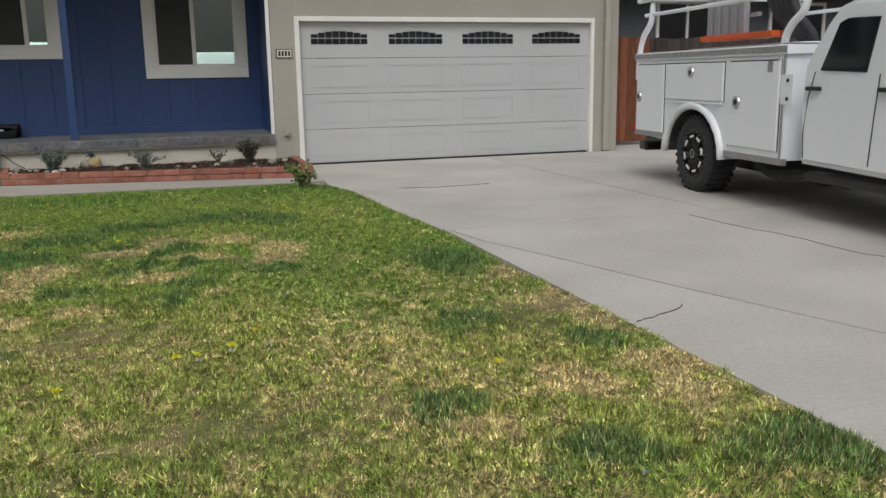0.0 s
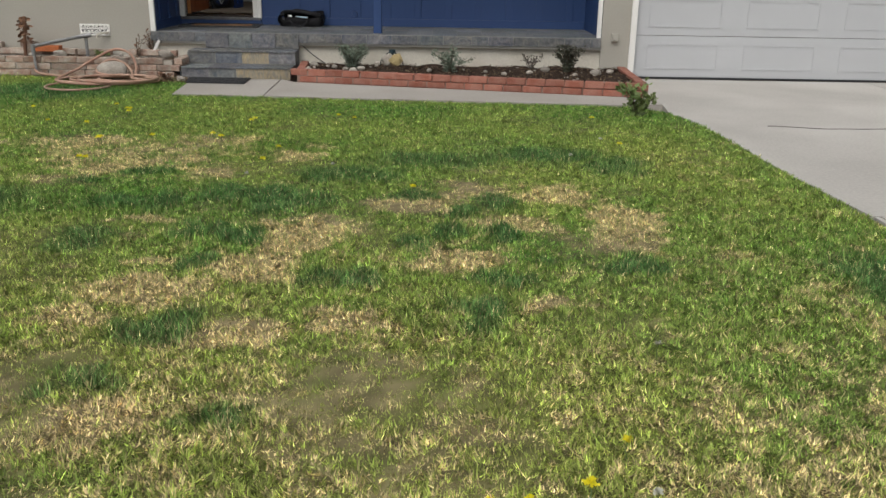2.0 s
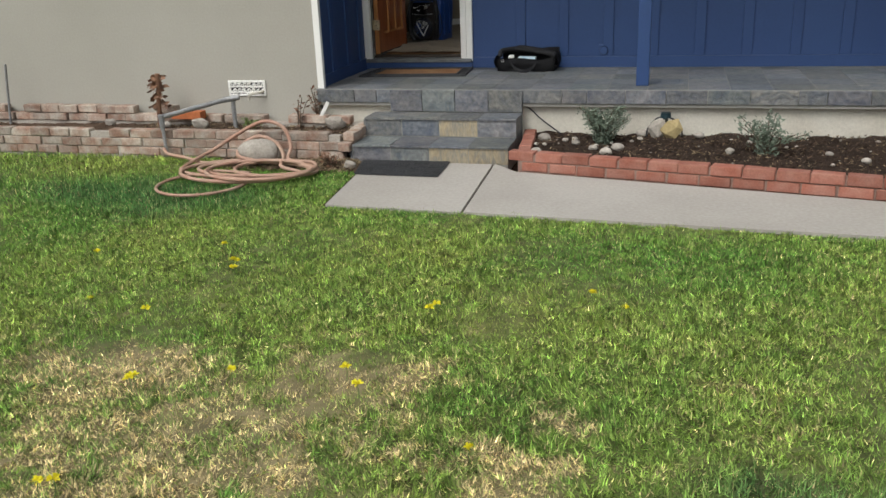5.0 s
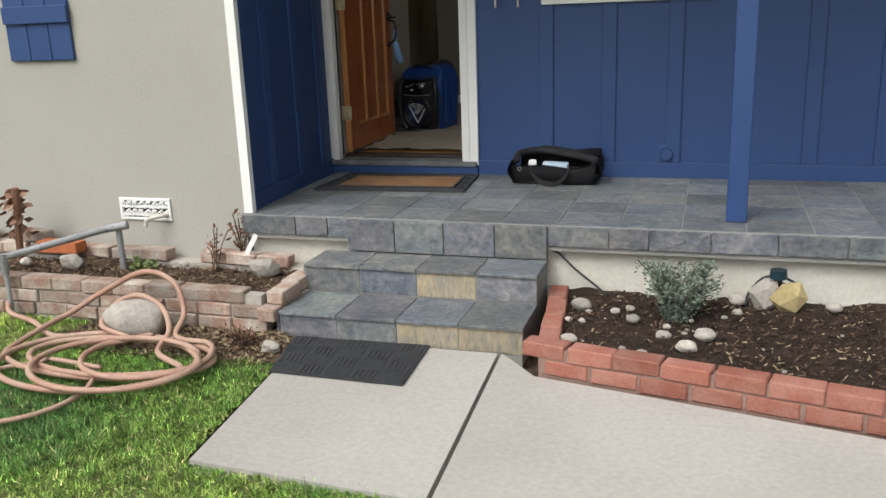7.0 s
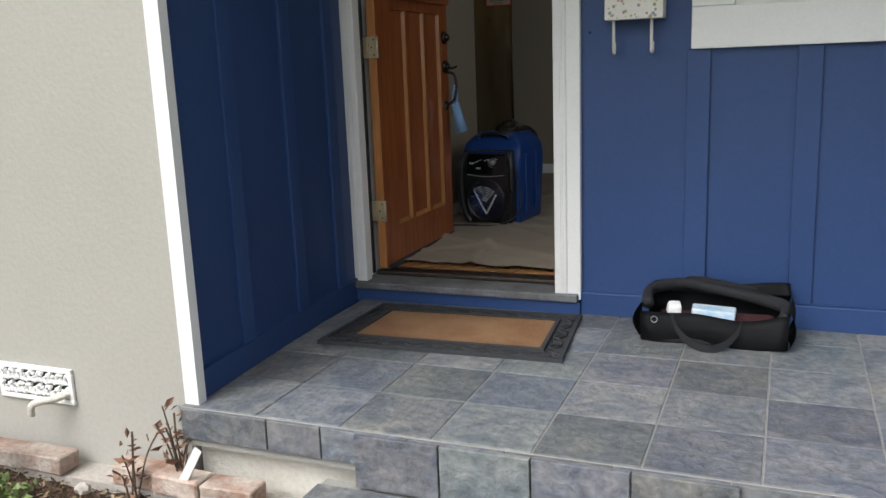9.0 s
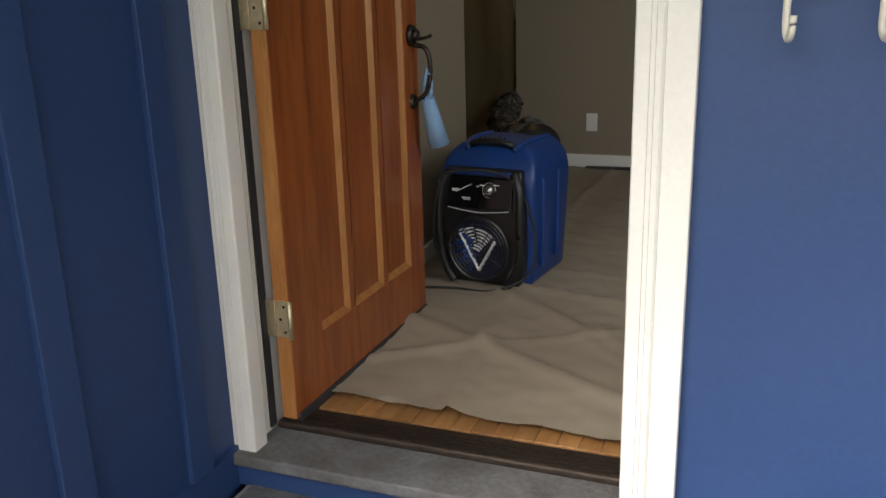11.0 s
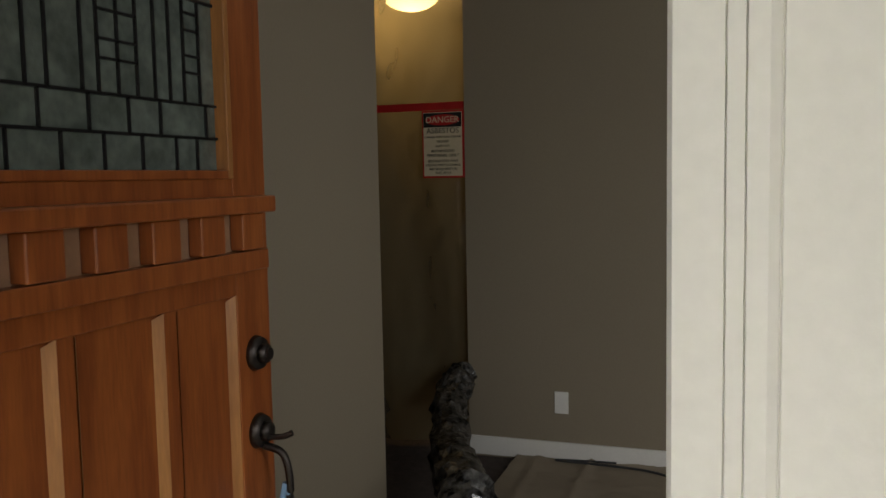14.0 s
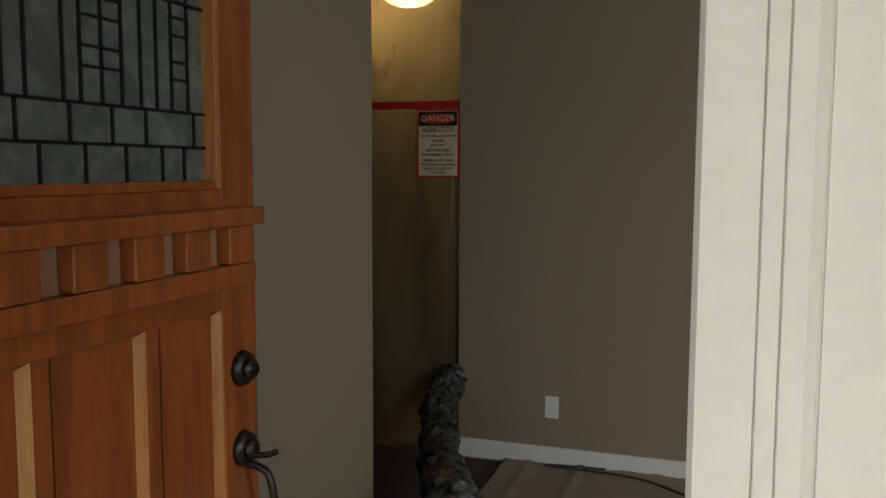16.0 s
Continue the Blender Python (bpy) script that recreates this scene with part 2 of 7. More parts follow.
def prism(points, z0, z1, bm=None):
    """A solid over a plan outline."""
    bm = bm or bmesh.new()
    a = [bm.verts.new((x, y, z0)) for x, y in points]
    b = [bm.verts.new((x, y, z1)) for x, y in points]
    bm.faces.new(a[::-1])
    bm.faces.new(b)
    for i in range(len(points)):
        j = (i + 1) % len(points)
        bm.faces.new((a[i], a[j], b[j], b[i]))
    return bm


def cyl(p, q, r, r2=None, n=16, bm=None, caps=True):
    """A rod from p to q."""
    bm = bm or bmesh.new()
    p, q = Vector(p), Vector(q)
    m = Matrix.Translation((p + q) / 2) @ (q - p).to_track_quat("Z", "Y").to_matrix().to_4x4()
    bmesh.ops.create_cone(bm, cap_ends=caps, segments=n, radius1=r, radius2=r if r2 is None else r2, depth=(q - p).length, matrix=m)
    return bm


def tube(points, r, n=8, bm=None, closed=False):
    """A tube of even thickness along a line of points."""
    bm = bm or bmesh.new()
    pts = [Vector(p) for p in points]
    rings, up = [], Vector((0, 0, 1))
    for i, p in enumerate(pts):
        d = (pts[min(i + 1, len(pts) - 1)] - pts[max(i - 1, 0)]).normalized()
        a = d.cross(up)
        a = a.normalized() if a.length > 0.05 else d.orthogonal().normalized()
        b = d.cross(a)
        rings.append([bm.verts.new(p + r * (math.cos(k * math.tau / n) * a + math.sin(k * math.tau / n) * b)) for k in range(n)])
    for s, e in zip(rings, rings[1:]):
        for k in range(n):
            bm.faces.new((s[k], s[(k + 1) % n], e[(k + 1) % n], e[k]))
    bm.faces.new(rings[0][::-1])
    bm.faces.new(rings[-1])
    return bm


def spline(pts, steps=8):
    """A smooth line through points."""
    pts = [Vector(p) for p in pts]
    out = []
    for i in range(len(pts) - 1):
        a, b, c, d = pts[max(i - 1, 0)], pts[i], pts[i + 1], pts[min(i + 2, len(pts) - 1)]
        for k in range(steps):
            t = k / steps
            out.append(0.5 * (2 * b + (c - a) * t + (2 * a - 5 * b + 4 * c - d) * t * t + (3 * b - 3 * c + d - a) * t ** 3))
    return out + [pts[-1]]


def lump(loc, size, seed, rough=0.25, sub=2, bm=None):
    """A worn stone."""
    bm = bm or bmesh.new()
    r = bmesh.ops.create_icosphere(bm, subdivisions=sub, radius=1)
    for v in r["verts"]:
        k = 1 + rough * noise.noise(v.co * 1.3 + Vector((seed * 7.3, seed * 3.1, seed)))
        v.co = Vector((v.co.x * size[0], v.co.y * size[1], v.co.z * size[2])) * k + Vector(loc)
    return bm


def text_mesh(words, size, loc, m, mat, parent, name="lettering"):
    cu = bpy.data.curves.new(name, "FONT")
    cu.body, cu.size, cu.align_x, cu.align_y, cu.extrude = words, size, "CENTER", "CENTER", 0.0006
    ob = new(name, cu)
    me = bpy.data.meshes.new_from_object(ob.evaluated_get(bpy.context.evaluated_depsgraph_get()))
    bpy.data.objects.remove(ob)
    me.materials.append(mat)
    o = new(name, me)
    hang(o, parent)
    o.matrix_basis = Matrix.Translation(loc) @ m
    return o


# ---- levels and planes ----
G, P, F = 0.26, 0.74, 0.85
FY, BY = 13.05, 14.44

# ---- ground, paving ----
single("ground", prism([(-400, -400), (400, -400), (400, 400), (-400, 400)], -0.6, 0.18), SOIL, "bare earth ground around the house", "ground", "structure")


# driveway: slabs with open joints
drive = thing("driveway", (5, 5, G), "pale grey concrete driveway, cracked and stained", "driveway", kind="structure")
part("slab", prism([(2.735, -14), (3.2, -14), (3.96, 3.0), (3.40, 4.70), (3.115, 5.66), (2.835, 6.57), (2.76, 7.06), (2.735, 7.06)], 0.1, G), CONCRETE, drive)
part("slab", prism([(3.215, -14), (12, -14), (12, 7.06), (2.775, 7.06), (2.85, 6.575), (3.13, 5.665), (3.415, 4.705), (3.975, 3.0)], 0.1, G + 0.002), CONCRETE, drive)
part("slab", prism([(2.725, 7.075), (5.4, 7.075), (5.4, FY), (2.4, FY), (2.46, 10.9), (2.42, 10.55), (2.57, 9.6), (2.64, 8.0)], 0.1, G), CONCRETE, drive)
part("slab", prism([(5.41, 7.075), (12, 7.075), (12, 16), (7.8, 16), (7.8, FY), (5.41, FY)], 0.1, G + 0.001), CONCRETE, drive)
bm = bmesh.new()
for pts in ([(5.03, 6.95), (5.03, 6.31), (5.10, 5.72), (5.09, 5.13), (5.19, 4.88)], [(2.78, 4.14), (2.92, 4.20), (3.08, 4.28), (3.16, 4.35)], [(3.1, 9.9), (3.6, 9.8), (4.2, 9.85)]):
    c = spline([(x + 0.03 * math.sin(9 * y), y, G + 0.0015) for x, y in pts], 5)
    tube([(p.x + random.uniform(-0.012, 0.012), p.y + random.uniform(-0.012, 0.012), p.z) for p in c], 0.004, 4, bm)
part("crack", bm, DARKWOOD, drive, "dark hairline crack in the concrete")

walkway = thing("walkway", (0, 11.6, G), "pale concrete garden walkway with an open joint", "walkway", kind="structure")
part("slab", prism([(-2.47, 11.13), (-1.545, 11.07), (-1.61, 12.36), (-2.60, 12.36)], 0.1, G + 0.012), PATH_CONCRETE, walkway)
part("slab", prism([(-1.525, 11.07), (2.02, 10.86), (2.45, 10.92), (2.45, 11.33), (-1.39, 12.13), (-1.59, 12.36)], 0.1, G + 0.016), PATH_CONCRETE, walkway)

# ---- house walls ----
house = thing("house_front", (-3, 13.1, G), "beige stucco house front with a recessed blue porch", "house front", kind="structure")
part("stucco_wall", box(-11, -3.285, FY, FY + 0.2, 0.1, 3.25), STUCCO, house)
part("stucco_wall", box(2.16, 2.50, FY, BY + 0.2, 0.1, 3.25), STUCCO, house)
part("stucco_wall", box(2.50, 7.33, FY, FY + 0.2, 2.40, 3.25), STUCCO, house)
part("stucco_wall", box(7.33, 7.78, FY, 17.0, 0.1, 3.25), STUCCO, house)
part("downspout", box(7.50, 7.60, FY - 0.09, FY - 0.004, G + 0.02, 2.9, 0.012), STUCCO, house)
part("porch_base", box(-3.27, 2.16, FY + 0.03, BY, 0.1, 0.68), FOUNDATION, house)
# roof out of view, added to shade the porch; white soffit bounces light
roof = thing("roof", (0, 13, 3.25), "unseen roof and eaves added to shade the porch", "roof", kind="structure")
part("soffit", box(-11, 7.9, 12.8, BY + 0.1, 3.25, 3.3), WHITE, roof)
part("roof_deck", prism([(-11, 12.75), (7.95, 12.75), (7.95, 21.8), (-11, 21.8)], 3.46, 3.7), NEIGHBOUR, roof)
part("fascia", box(-11, 7.95, 12.73, 12.8, 3.23, 3.5), WHITE, roof)

# blue porch walls with battens
porch = thing("porch_wall", (0, BY, P), "dark blue board-and-batten porch wall", "wall", kind="structure")
part("board_wall", box(-2.23, -1.66, BY, BY + 0.15, 0.6, 3.25), BLUE, porch)
part("board_wall", box(-1.66, -0.82, BY, BY + 0.15, 0.6, 1.98), BLUE, porch)
part("board_wall", box(-1.66, -0.82, BY, BY + 0.15, 2.86, 3.25), BLUE, porch)
part("board_wall", box(-0.82, 0.56, BY, BY + 0.15, 0.6, 3.25), BLUE, porch)
part("board_wall", box(0.56, 1.86, BY, BY + 0.15, 0.6, 1.70), BLUE, porch)
part("board_wall", box(0.56, 1.86, BY, BY + 0.15, 2.86, 3.25), BLUE, porch)
part("board_wall", box(1.86, 2.16, BY, BY + 0.15, 0.6, 3.25), BLUE, porch)
part("board_wall", prism([(-3.262, FY + 0.03), (-3.343, BY), (-3.45, BY), (-3.45, FY + 0.21), (-3.284, FY + 0.21), (-3.284, FY + 0.03)], 0.6, 3.25), BLUE, porch)
part("board_wall", box(2.152, 2.16, FY + 0.04, BY, 0.6, 3.25), BLUE, porch)
part("board_wall", box(-3.34, -2.23, BY, BY + 0.12, 2.985, 3.25), BLUE, porch)
for x in (-1.755, -1.346, -0.93, -0.52, -0.11, 0.30, 0.71, 1.12, 1.53, 1.94):
    top = 1.86 if -1.8 < x < -0.7 else 1.55 if 0.4 < x < 2.0 else 3.25
    part("batten", box(x - 0.045, x + 0.045, BY - 0.016, BY, P + 0.1, top, 0.003), BLUE, porch)
for y in (13.42, 13.86, 14.25):
    x = -3.262 - 0.08 * (y - FY) / 1.39
    part("batten", box(x - 0.004, x + 0.016, y - 0.04, y + 0.04, P + 0.1, 3.25, 0.003), BLUE, porch)
part("base_board", box(-2.228, 2.15, BY - 0.03, BY, P - 0.01, P + 0.1, 0.004), BLUE, porch)
part("base_board", prism([(-3.245, FY + 0.035), (-3.325, BY - 0.03), (-3.35, BY - 0.03), (-3.27, FY + 0.035)], P - 0.01, P + 0.1), BLUE, porch)
tr = thing("corner_trim", (-3.25, FY, P), "white painted corner trim board", "trim", kind="structure")
part("board", prism([(-3.284, FY - 0.012), (-3.228, FY - 0.012), (-3.228, FY + 0.03), (-3.284, FY + 0.03)], P - 0.01, 3.25), WHITE, tr)
part("board", prism([(2.10, FY - 0.012), (2.15, FY - 0.012), (2.15, FY + 0.03), (2.10, FY + 0.03)], P - 0.01, 3.25), WHITE, tr)

post = thing("porch_post", (-0.557, 13.26, P), "square blue wooden porch post", "post", kind="structure")
part("shaft", box(-0.607, -0.507, 13.21, 13.31, P, 3.25, 0.006), BLUE, post)

# ---- porch floor and steps in slate ----
slab = thing("porch_floor", (0, 13.7, P), "slate tiled porch floor and three steps", "porch floor", kind="structure")
part("bed", box(-3.30, 2.155, FY - 0.03, BY, 0.60, P - 0.004), GROUT, slab)
steps = thing("porch_steps", (-2.1, 12.7, G), "slate tiled porch steps", "steps", kind="structure")
part("core", box(-2.747, -1.498, 12.385, 13.04, 0.2, 0.394), GROUT, steps)
part("core", box(-2.747, -1.498, 12.725, 13.035, 0.394, 0.547), GROUT, steps)
part("core", box(-2.60, -1.505, FY - 0.03, 13.1, 0.54, P - 0.015), GROUT, steps)


def tile_mesh(w, d, t=0.016, seed=0):
    """A riven tile with broken arrises, centred, its face up."""
    bm = box(-w / 2, w / 2, -d / 2, d / 2, -t, 0, 0)
    bmesh.ops.bevel(bm, geom=[e for e in bm.edges if all(v.co.z > -0.001 for v in e.verts)], offset=0.0015, segments=1, affect="EDGES")
    return bm


def tile(parent, x0, x1, y0, y1, z, up, tan=False, seed=0):
    """up: 'z' for a tread, 'y' for a face towards the garden, 'x' for a side."""
    j = 0.003
    if up == "z":
        w, d, m = x1 - x0 - 2 * j, y1 - y0 - 2 * j, Matrix.Translation(((x0 + x1) / 2, (y0 + y1) / 2, z))
    elif up == "y":
        w, d, m = x1 - x0 - 2 * j, y1 - y0 - 2 * j, Matrix.Translation(((x0 + x1) / 2, z, (y0 + y1) / 2)) @ Matrix.Rotation(radians(90), 4, "X")
    else:
        w, d, m = x1 - x0 - 2 * j, y1 - y0 - 2 * j, Matrix.Translation((z, (x0 + x1) / 2, (y0 + y1) / 2)) @ Matrix.Rotation(radians(90), 4, "Z") @ Matrix.Rotation(radians(90), 4, "X")
    key = (round(w, 3), round(d, 3), tan)
    if key not in tile_store:
        tile_store[key] = mesh_of(tile_mesh(w, d), "slate_tile", SLATE_TAN if tan else SLATE)
    tilt = Euler((random.uniform(-0.004, 0.004), random.uniform(-0.004, 0.004), 0)).to_matrix().to_4x4()
    piece("tile", tile_store[key], parent, m @ tilt)


tile_store = {}
rows = [13.02, 13.32, 13.62, 13.92, 14.22, BY]
for r in range(5):
    off = -3.30
    xs = [-3.29] + [off + 0.31 * k for k in range(1, 18)] + [2.15]
    for x0, x1 in zip(xs, xs[1:]):
        if x1 - x0 > 0.05:
            tile(slab, x0, x1, rows[r], rows[r + 1], P, "z", False)
x = -3.285
widths = [0.34, 0.13, 0.31]
k = 0
while x < 2.1:
    w = min((0.34, 0.2, 0.3, 0.31, 0.31, 0.31)[k % 6] if x < -2.6 or x > -1.52 else 0.31, 2.15 - x)
    tile(slab, x, x + w, 0.625, P - 0.004, FY - 0.045, "y", False)
    x, k = x + w, k + 1
for (z0, z1, y, x0, tans) in ((0.555, P - 0.004, FY - 0.062, -2.62, ()), (0.402, 0.536, 12.72, -2.755, (2,)), (0.262, 0.384, 12.38, -2.745, (2, 3))):
    w = (-1.49 - x0) / 4
    for i in range(4):
        tile(steps, x0 + i * w, x0 + (i + 1) * w, z0, z1, y, "y", i in tans)
for (y0, y1, z, x0) in ((12.705, 12.99, 0.553, -2.757), (12.365, 12.72, 0.40, -2.747)):
    w = (-1.487 - x0) / 4
    for i in range(4):
        tile(steps, x0 + i * w, x0 + (i + 1) * w, y0, y1, z, "z", False)
for (y0, y1, z0, z1) in ((12.72, 13.0, 0.27, 0.536), (12.38, 12.70, 0.27, 0.384)):
    tile(steps, y0, y1, z0, z1, -1.492, "x", False)
    tile(steps, y0, y1, z0, z1, -2.752, "x", False)

# ---- front doorway ----
door_frame = thing("door_frame_1", (-2.79, BY, P), "white painted moulded door casing", "door frame", kind="structure")


def casing(x0, x1, flip):
    bm = bmesh.new()
    a, b = (x0, x1) if not flip else (x1, x0)
    s = 1 if b > a else -1
    prof = [(a, BY + 0.02), (a, BY - 0.030), (a + s * 0.003, BY - 0.034)]
    for g in (0.029, 0.039):
        prof += [(a + s * g, BY - 0.034), (a + s * (g + 0.0007), BY - 0.0315), (a + s * (g + 0.0014), BY - 0.034)]
    prof += [(a + s * 0.051, BY - 0.034), (a + s * 0.0565, BY - 0.029), (a + s * 0.057, BY - 0.0265), (a + s * 0.0578, BY - 0.0265), (a + s * 0.0583, BY - 0.0285), (b - s * 0.002, BY - 0.0285), (b, BY - 0.026), (b, BY + 0.02)]
    return prism(prof, P + 0.065, 2.98, bm)


part("casing", casing(-2.345, -2.23, False), WHITE, door_frame)
part("casing", casing(-3.342, -3.272, True), WHITE, door_frame)
part("casing", box(-3.34, -2.23, BY - 0.03, BY + 0.02, 2.90, 3.0, 0.004), WHITE, door_frame)
part("jamb", box(-2.345, -2.31, BY + 0.022, BY + 0.19, P + 0.09, 2.92), WHITE, door_frame)
part("jamb", box(-3.335, -3.300, BY + 0.022, BY + 0.19, P + 0.09, 2.92), WHITE, door_frame)
part("stop", box(-3.2998, -3.290, BY + 0.05, BY + 0.064, P + 0.1, 2.92), WHITE, door_frame)
# black strip added for the shade between jamb and door edge
part("weather_seal", box(-3.2998, -3.2925, BY + 0.080, BY + 0.104, P + 0.1, 2.92), RUBBER, door_frame, "black strip for the shaded gap behind the hinges")
# dark line drawn for the shaded gap between casing and jamb
part("weather_strip", box(-3.2998, -3.284, BY + 0.022, BY + 0.034, P + 0.1, 2.92), DARKWOOD, door_frame)
# second black strip, painting the shade further into the same gap
part("seal", box(-3.2998, -3.274, BY + 0.165, BY + 0.175, P + 0.1, 2.92), RUBBER, door_frame, "black strip for the shade deeper in the door gap")
sill = thing("door_sill", (-2.8, BY, P), "worn grey wooden door sill with a metal threshold", "door sill", kind="structure")
part("riser", box(-3.34, -2.23, BY - 0.045, BY + 0.02, P - 0.005, P + 0.055, 0.004), BLUE, sill)
part("sill_board", box(-3.33, -2.24, BY - 0.06, BY + 0.14, P + 0.056, P + 0.09, 0.006), material("worn_grey_paint", (0.16, 0.165, 0.17), 0.8, 0.2, 7, 60, 0.4, second=(0.09, 0.085, 0.08), mix=0.9), sill)
part("threshold", box(-3.29, -2.33, BY + 0.10, BY + 0.20, P + 0.088, P + 0.112, 0.008), material("threshold_bronze", (0.055, 0.04, 0.03), 0.5, 0.3, 12, 60, 0.3, metal=0.5), sill)
for k in range(4):
    part("groove", box(-3.28, -2.335, BY + 0.112 + 0.016 * k, BY + 0.116 + 0.016 * k, P + 0.1125, P + 0.1145), METAL, sill)

# ---- windows ----


def window(name, x0, x1, z0, z1, split, label):
    """Sliding window in a flat board surround, with a blind behind."""
    w = thing(name, ((x0 + x1) / 2, BY, z0), label, "window", kind="structure")
    f = 0.16
    part("casing", box(x0, x1, BY - 0.034, BY + 0.01, z0, z0 + f, 0.004), WHITE, w)
    part("casing", box(x0, x1, BY - 0.034, BY + 0.01, 2.82, 2.94, 0.004), WHITE, w)
    part("casing", box(x0, x0 + f, BY - 0.0335, BY + 0.01, z0 + f + 0.001, 2.82, 0.004), WHITE, w)
    part("casing", box(x1 - f, x1, BY - 0.0335, BY + 0.01, z0 + f + 0.001, 2.82, 0.004), WHITE, w)
    a, b, c, d = x0 + f, x1 - f, z0 + f, 2.82
    for nm, q in (("window_frame", box(a, b, BY + 0.0, BY + 0.06, c, c + 0.045, 0.004)), ("window_frame", box(a, a + 0.04, BY + 0.001, BY + 0.06, c + 0.046, d, 0.004)),
                  ("window_frame", box(b - 0.04, b, BY + 0.001, BY + 0.06, c + 0.046, d, 0.004)), ("meeting_rail", box(split - 0.03, split + 0.03, BY + 0.004, BY + 0.05, c + 0.046, d, 0.004))):
        part(nm, q, WHITE, w)
    for p0, p1, y in ((a + 0.04, split - 0.03, BY + 0.035), (split + 0.03, b - 0.04, BY + 0.02)):
        g = part("pane", box(p0, p1, y, y + 0.004, c + 0.045, d), GLASS, w)
        g.visible_shadow = False
    part("screen", box(a + 0.04, split - 0.03, BY + 0.012, BY + 0.0135, c + 0.045, d), SCREEN, w, "dark insect screen")
    bm = bmesh.new()
    z = c + 0.05
    while z < d:
        v = [(a + 0.03, BY + 0.10, z), (b - 0.03, BY + 0.10, z), (b - 0.03, BY + 0.112, z + 0.042), (a + 0.03, BY + 0.112, z + 0.042)]
        bm.faces.new([bm.verts.new(q) for q in v])
        z += 0.036
    part("blind", bm, BLIND, w, "grey-green slatted blind")
    return w


def glass_material(name, tint, see):
    m = bpy.data.materials.new(name)
    m.use_nodes = True
    n, l = m.node_tree.nodes, m.node_tree.links
    tr_, gl, mx, lw = n.new("ShaderNodeBsdfTransparent"), n.new("ShaderNodeBsdfGlossy"), n.new("ShaderNodeMixShader"), n.new("ShaderNodeFresnel")
    tr_.inputs[0].default_value = rgb(tint)
    gl.inputs["Roughness"].default_value = 0.03
    lw.inputs[0].default_value = see
    l.new(lw.outputs[0], mx.inputs[0])
    l.new(tr_.outputs[0], mx.inputs[1])
    l.new(gl.outputs[0], mx.inputs[2])
    l.new(mx.outputs[0], n["Material Output"].inputs[0])
    return m


GLASS = glass_material("window_glass", (0.8, 0.85, 0.83), 1.9)
SCREEN = material("insect_screen", (0.05, 0.05, 0.048), 0.8, 0.1, 3, 60, 0.0)
BLIND = material("blind_slats", (0.42, 0.46, 0.43), 0.7, 0.08, 3, 60, 0.0)
window("window_1", -1.785, -0.697, 1.86, 2.9, -1.17, "white framed sliding window with blinds")
window("window_2", 0.439, 1.973, 1.557, 2.9, 1.17, "white framed sliding window, half behind a dark insect screen")

# ---- garage door ----
garage = thing("garage_door_1", (4.9, FY, G), "white panelled sectional garage door with small arched windows", "garage door", kind="structure")
part("jamb", box(2.50, 2.57, FY - 0.03, FY + 0.2, G, 2.40, 0.006), WHITE, garage)
part("jamb", box(7.27, 7.33, FY - 0.03, FY + 0.2, G, 2.40, 0.006), WHITE, garage)
part("head", box(2.57, 7.27, FY - 0.03, FY + 0.2, 2.33, 2.40, 0.006), WHITE, garage)
zs = [G + 0.02, 0.776, 1.292, 1.81, 2.328]
for i in range(4):
    part("section", box(2.572, 7.268, FY + 0.06, FY + 0.10, zs[i] + 0.003, zs[i + 1] - 0.003, 0.004), GARAGE, garage)
for i in range(4):
    for j in range(4):
        x0 = 2.572 + 1.174 * j + 0.16
        if i < 3:
            for (a, b, c, d) in ((x0, x0 + 0.86, zs[i] + 0.10, zs[i] + 0.112), (x0, x0 + 0.86, zs[i + 1] - 0.112, zs[i + 1] - 0.10), (x0, x0 + 0.012, zs[i] + 0.112, zs[i + 1] - 0.112), (x0 + 0.848, x0 + 0.86, zs[i] + 0.112, zs[i + 1] - 0.112)):
                part("panel_moulding", box(a, b, FY + 0.053, FY + 0.061, c, d), GARAGE, garage)
        else:
            for half in range(2):
                for rr in range(2):
                    for cc in range(4):
                        k = half * 4 + cc
                        w = 0.100
                        a = x0 + 0.015 + k * 0.106
                        rise = 0.05 * (1 - ((k - 3.5) / 3.7) ** 2)
                        z0 = 2.01 + 0.093 * rr
                        z1 = z0 + 0.08 if rr == 0 else z0 + 0.045 + rise
                        if half == 0 or True:
                            q = prism([(a, FY + 0.055), (a + w, FY + 0.055), (a + w, FY + 0.062), (a, FY + 0.062)], z0, z1)
                            part("pane", q, GLASSDARK, garage)
part("bottom_seal", box(2.572, 7.268, FY + 0.055, FY + 0.10, G + 0.001, G + 0.022), RUBBER, garage)

# ---- rooms behind the door ----
hall = thing("hall", (-3, 16, F), "dim entry hall with taupe walls", "room", kind="structure")
part("plaster_wall", box(-3.55, -3.43, BY + 0.16, 16.5, 0.6, 3.4), WALL_IN, hall)
part("plaster_wall", box(-3.69, -2.50, 18.22, 18.34, 0.6, 3.4), WALL_IN, hall)
part("plaster_wall", box(-2.62, -2.50, 18.34, 21.5, 0.6, 3.4), WALL_IN, hall)
part("plaster_wall", box(-7.5, 3.0, 21.5, 21.62, 0.6, 3.4), WALL_IN, hall)
part("plaster_wall", box(-7.62, -7.5, 13.25, 21.62, 0.6, 3.4), WALL_IN, hall)
part("plaster_wall", box(3.0, 3.12, 14.6, 21.62, 0.6, 3.4), WALL_IN, hall)
part("plaster_wall", box(-7.5, -3.45, BY + 0.06, BY + 0.16, 0.6, 3.4), WALL_IN, hall)
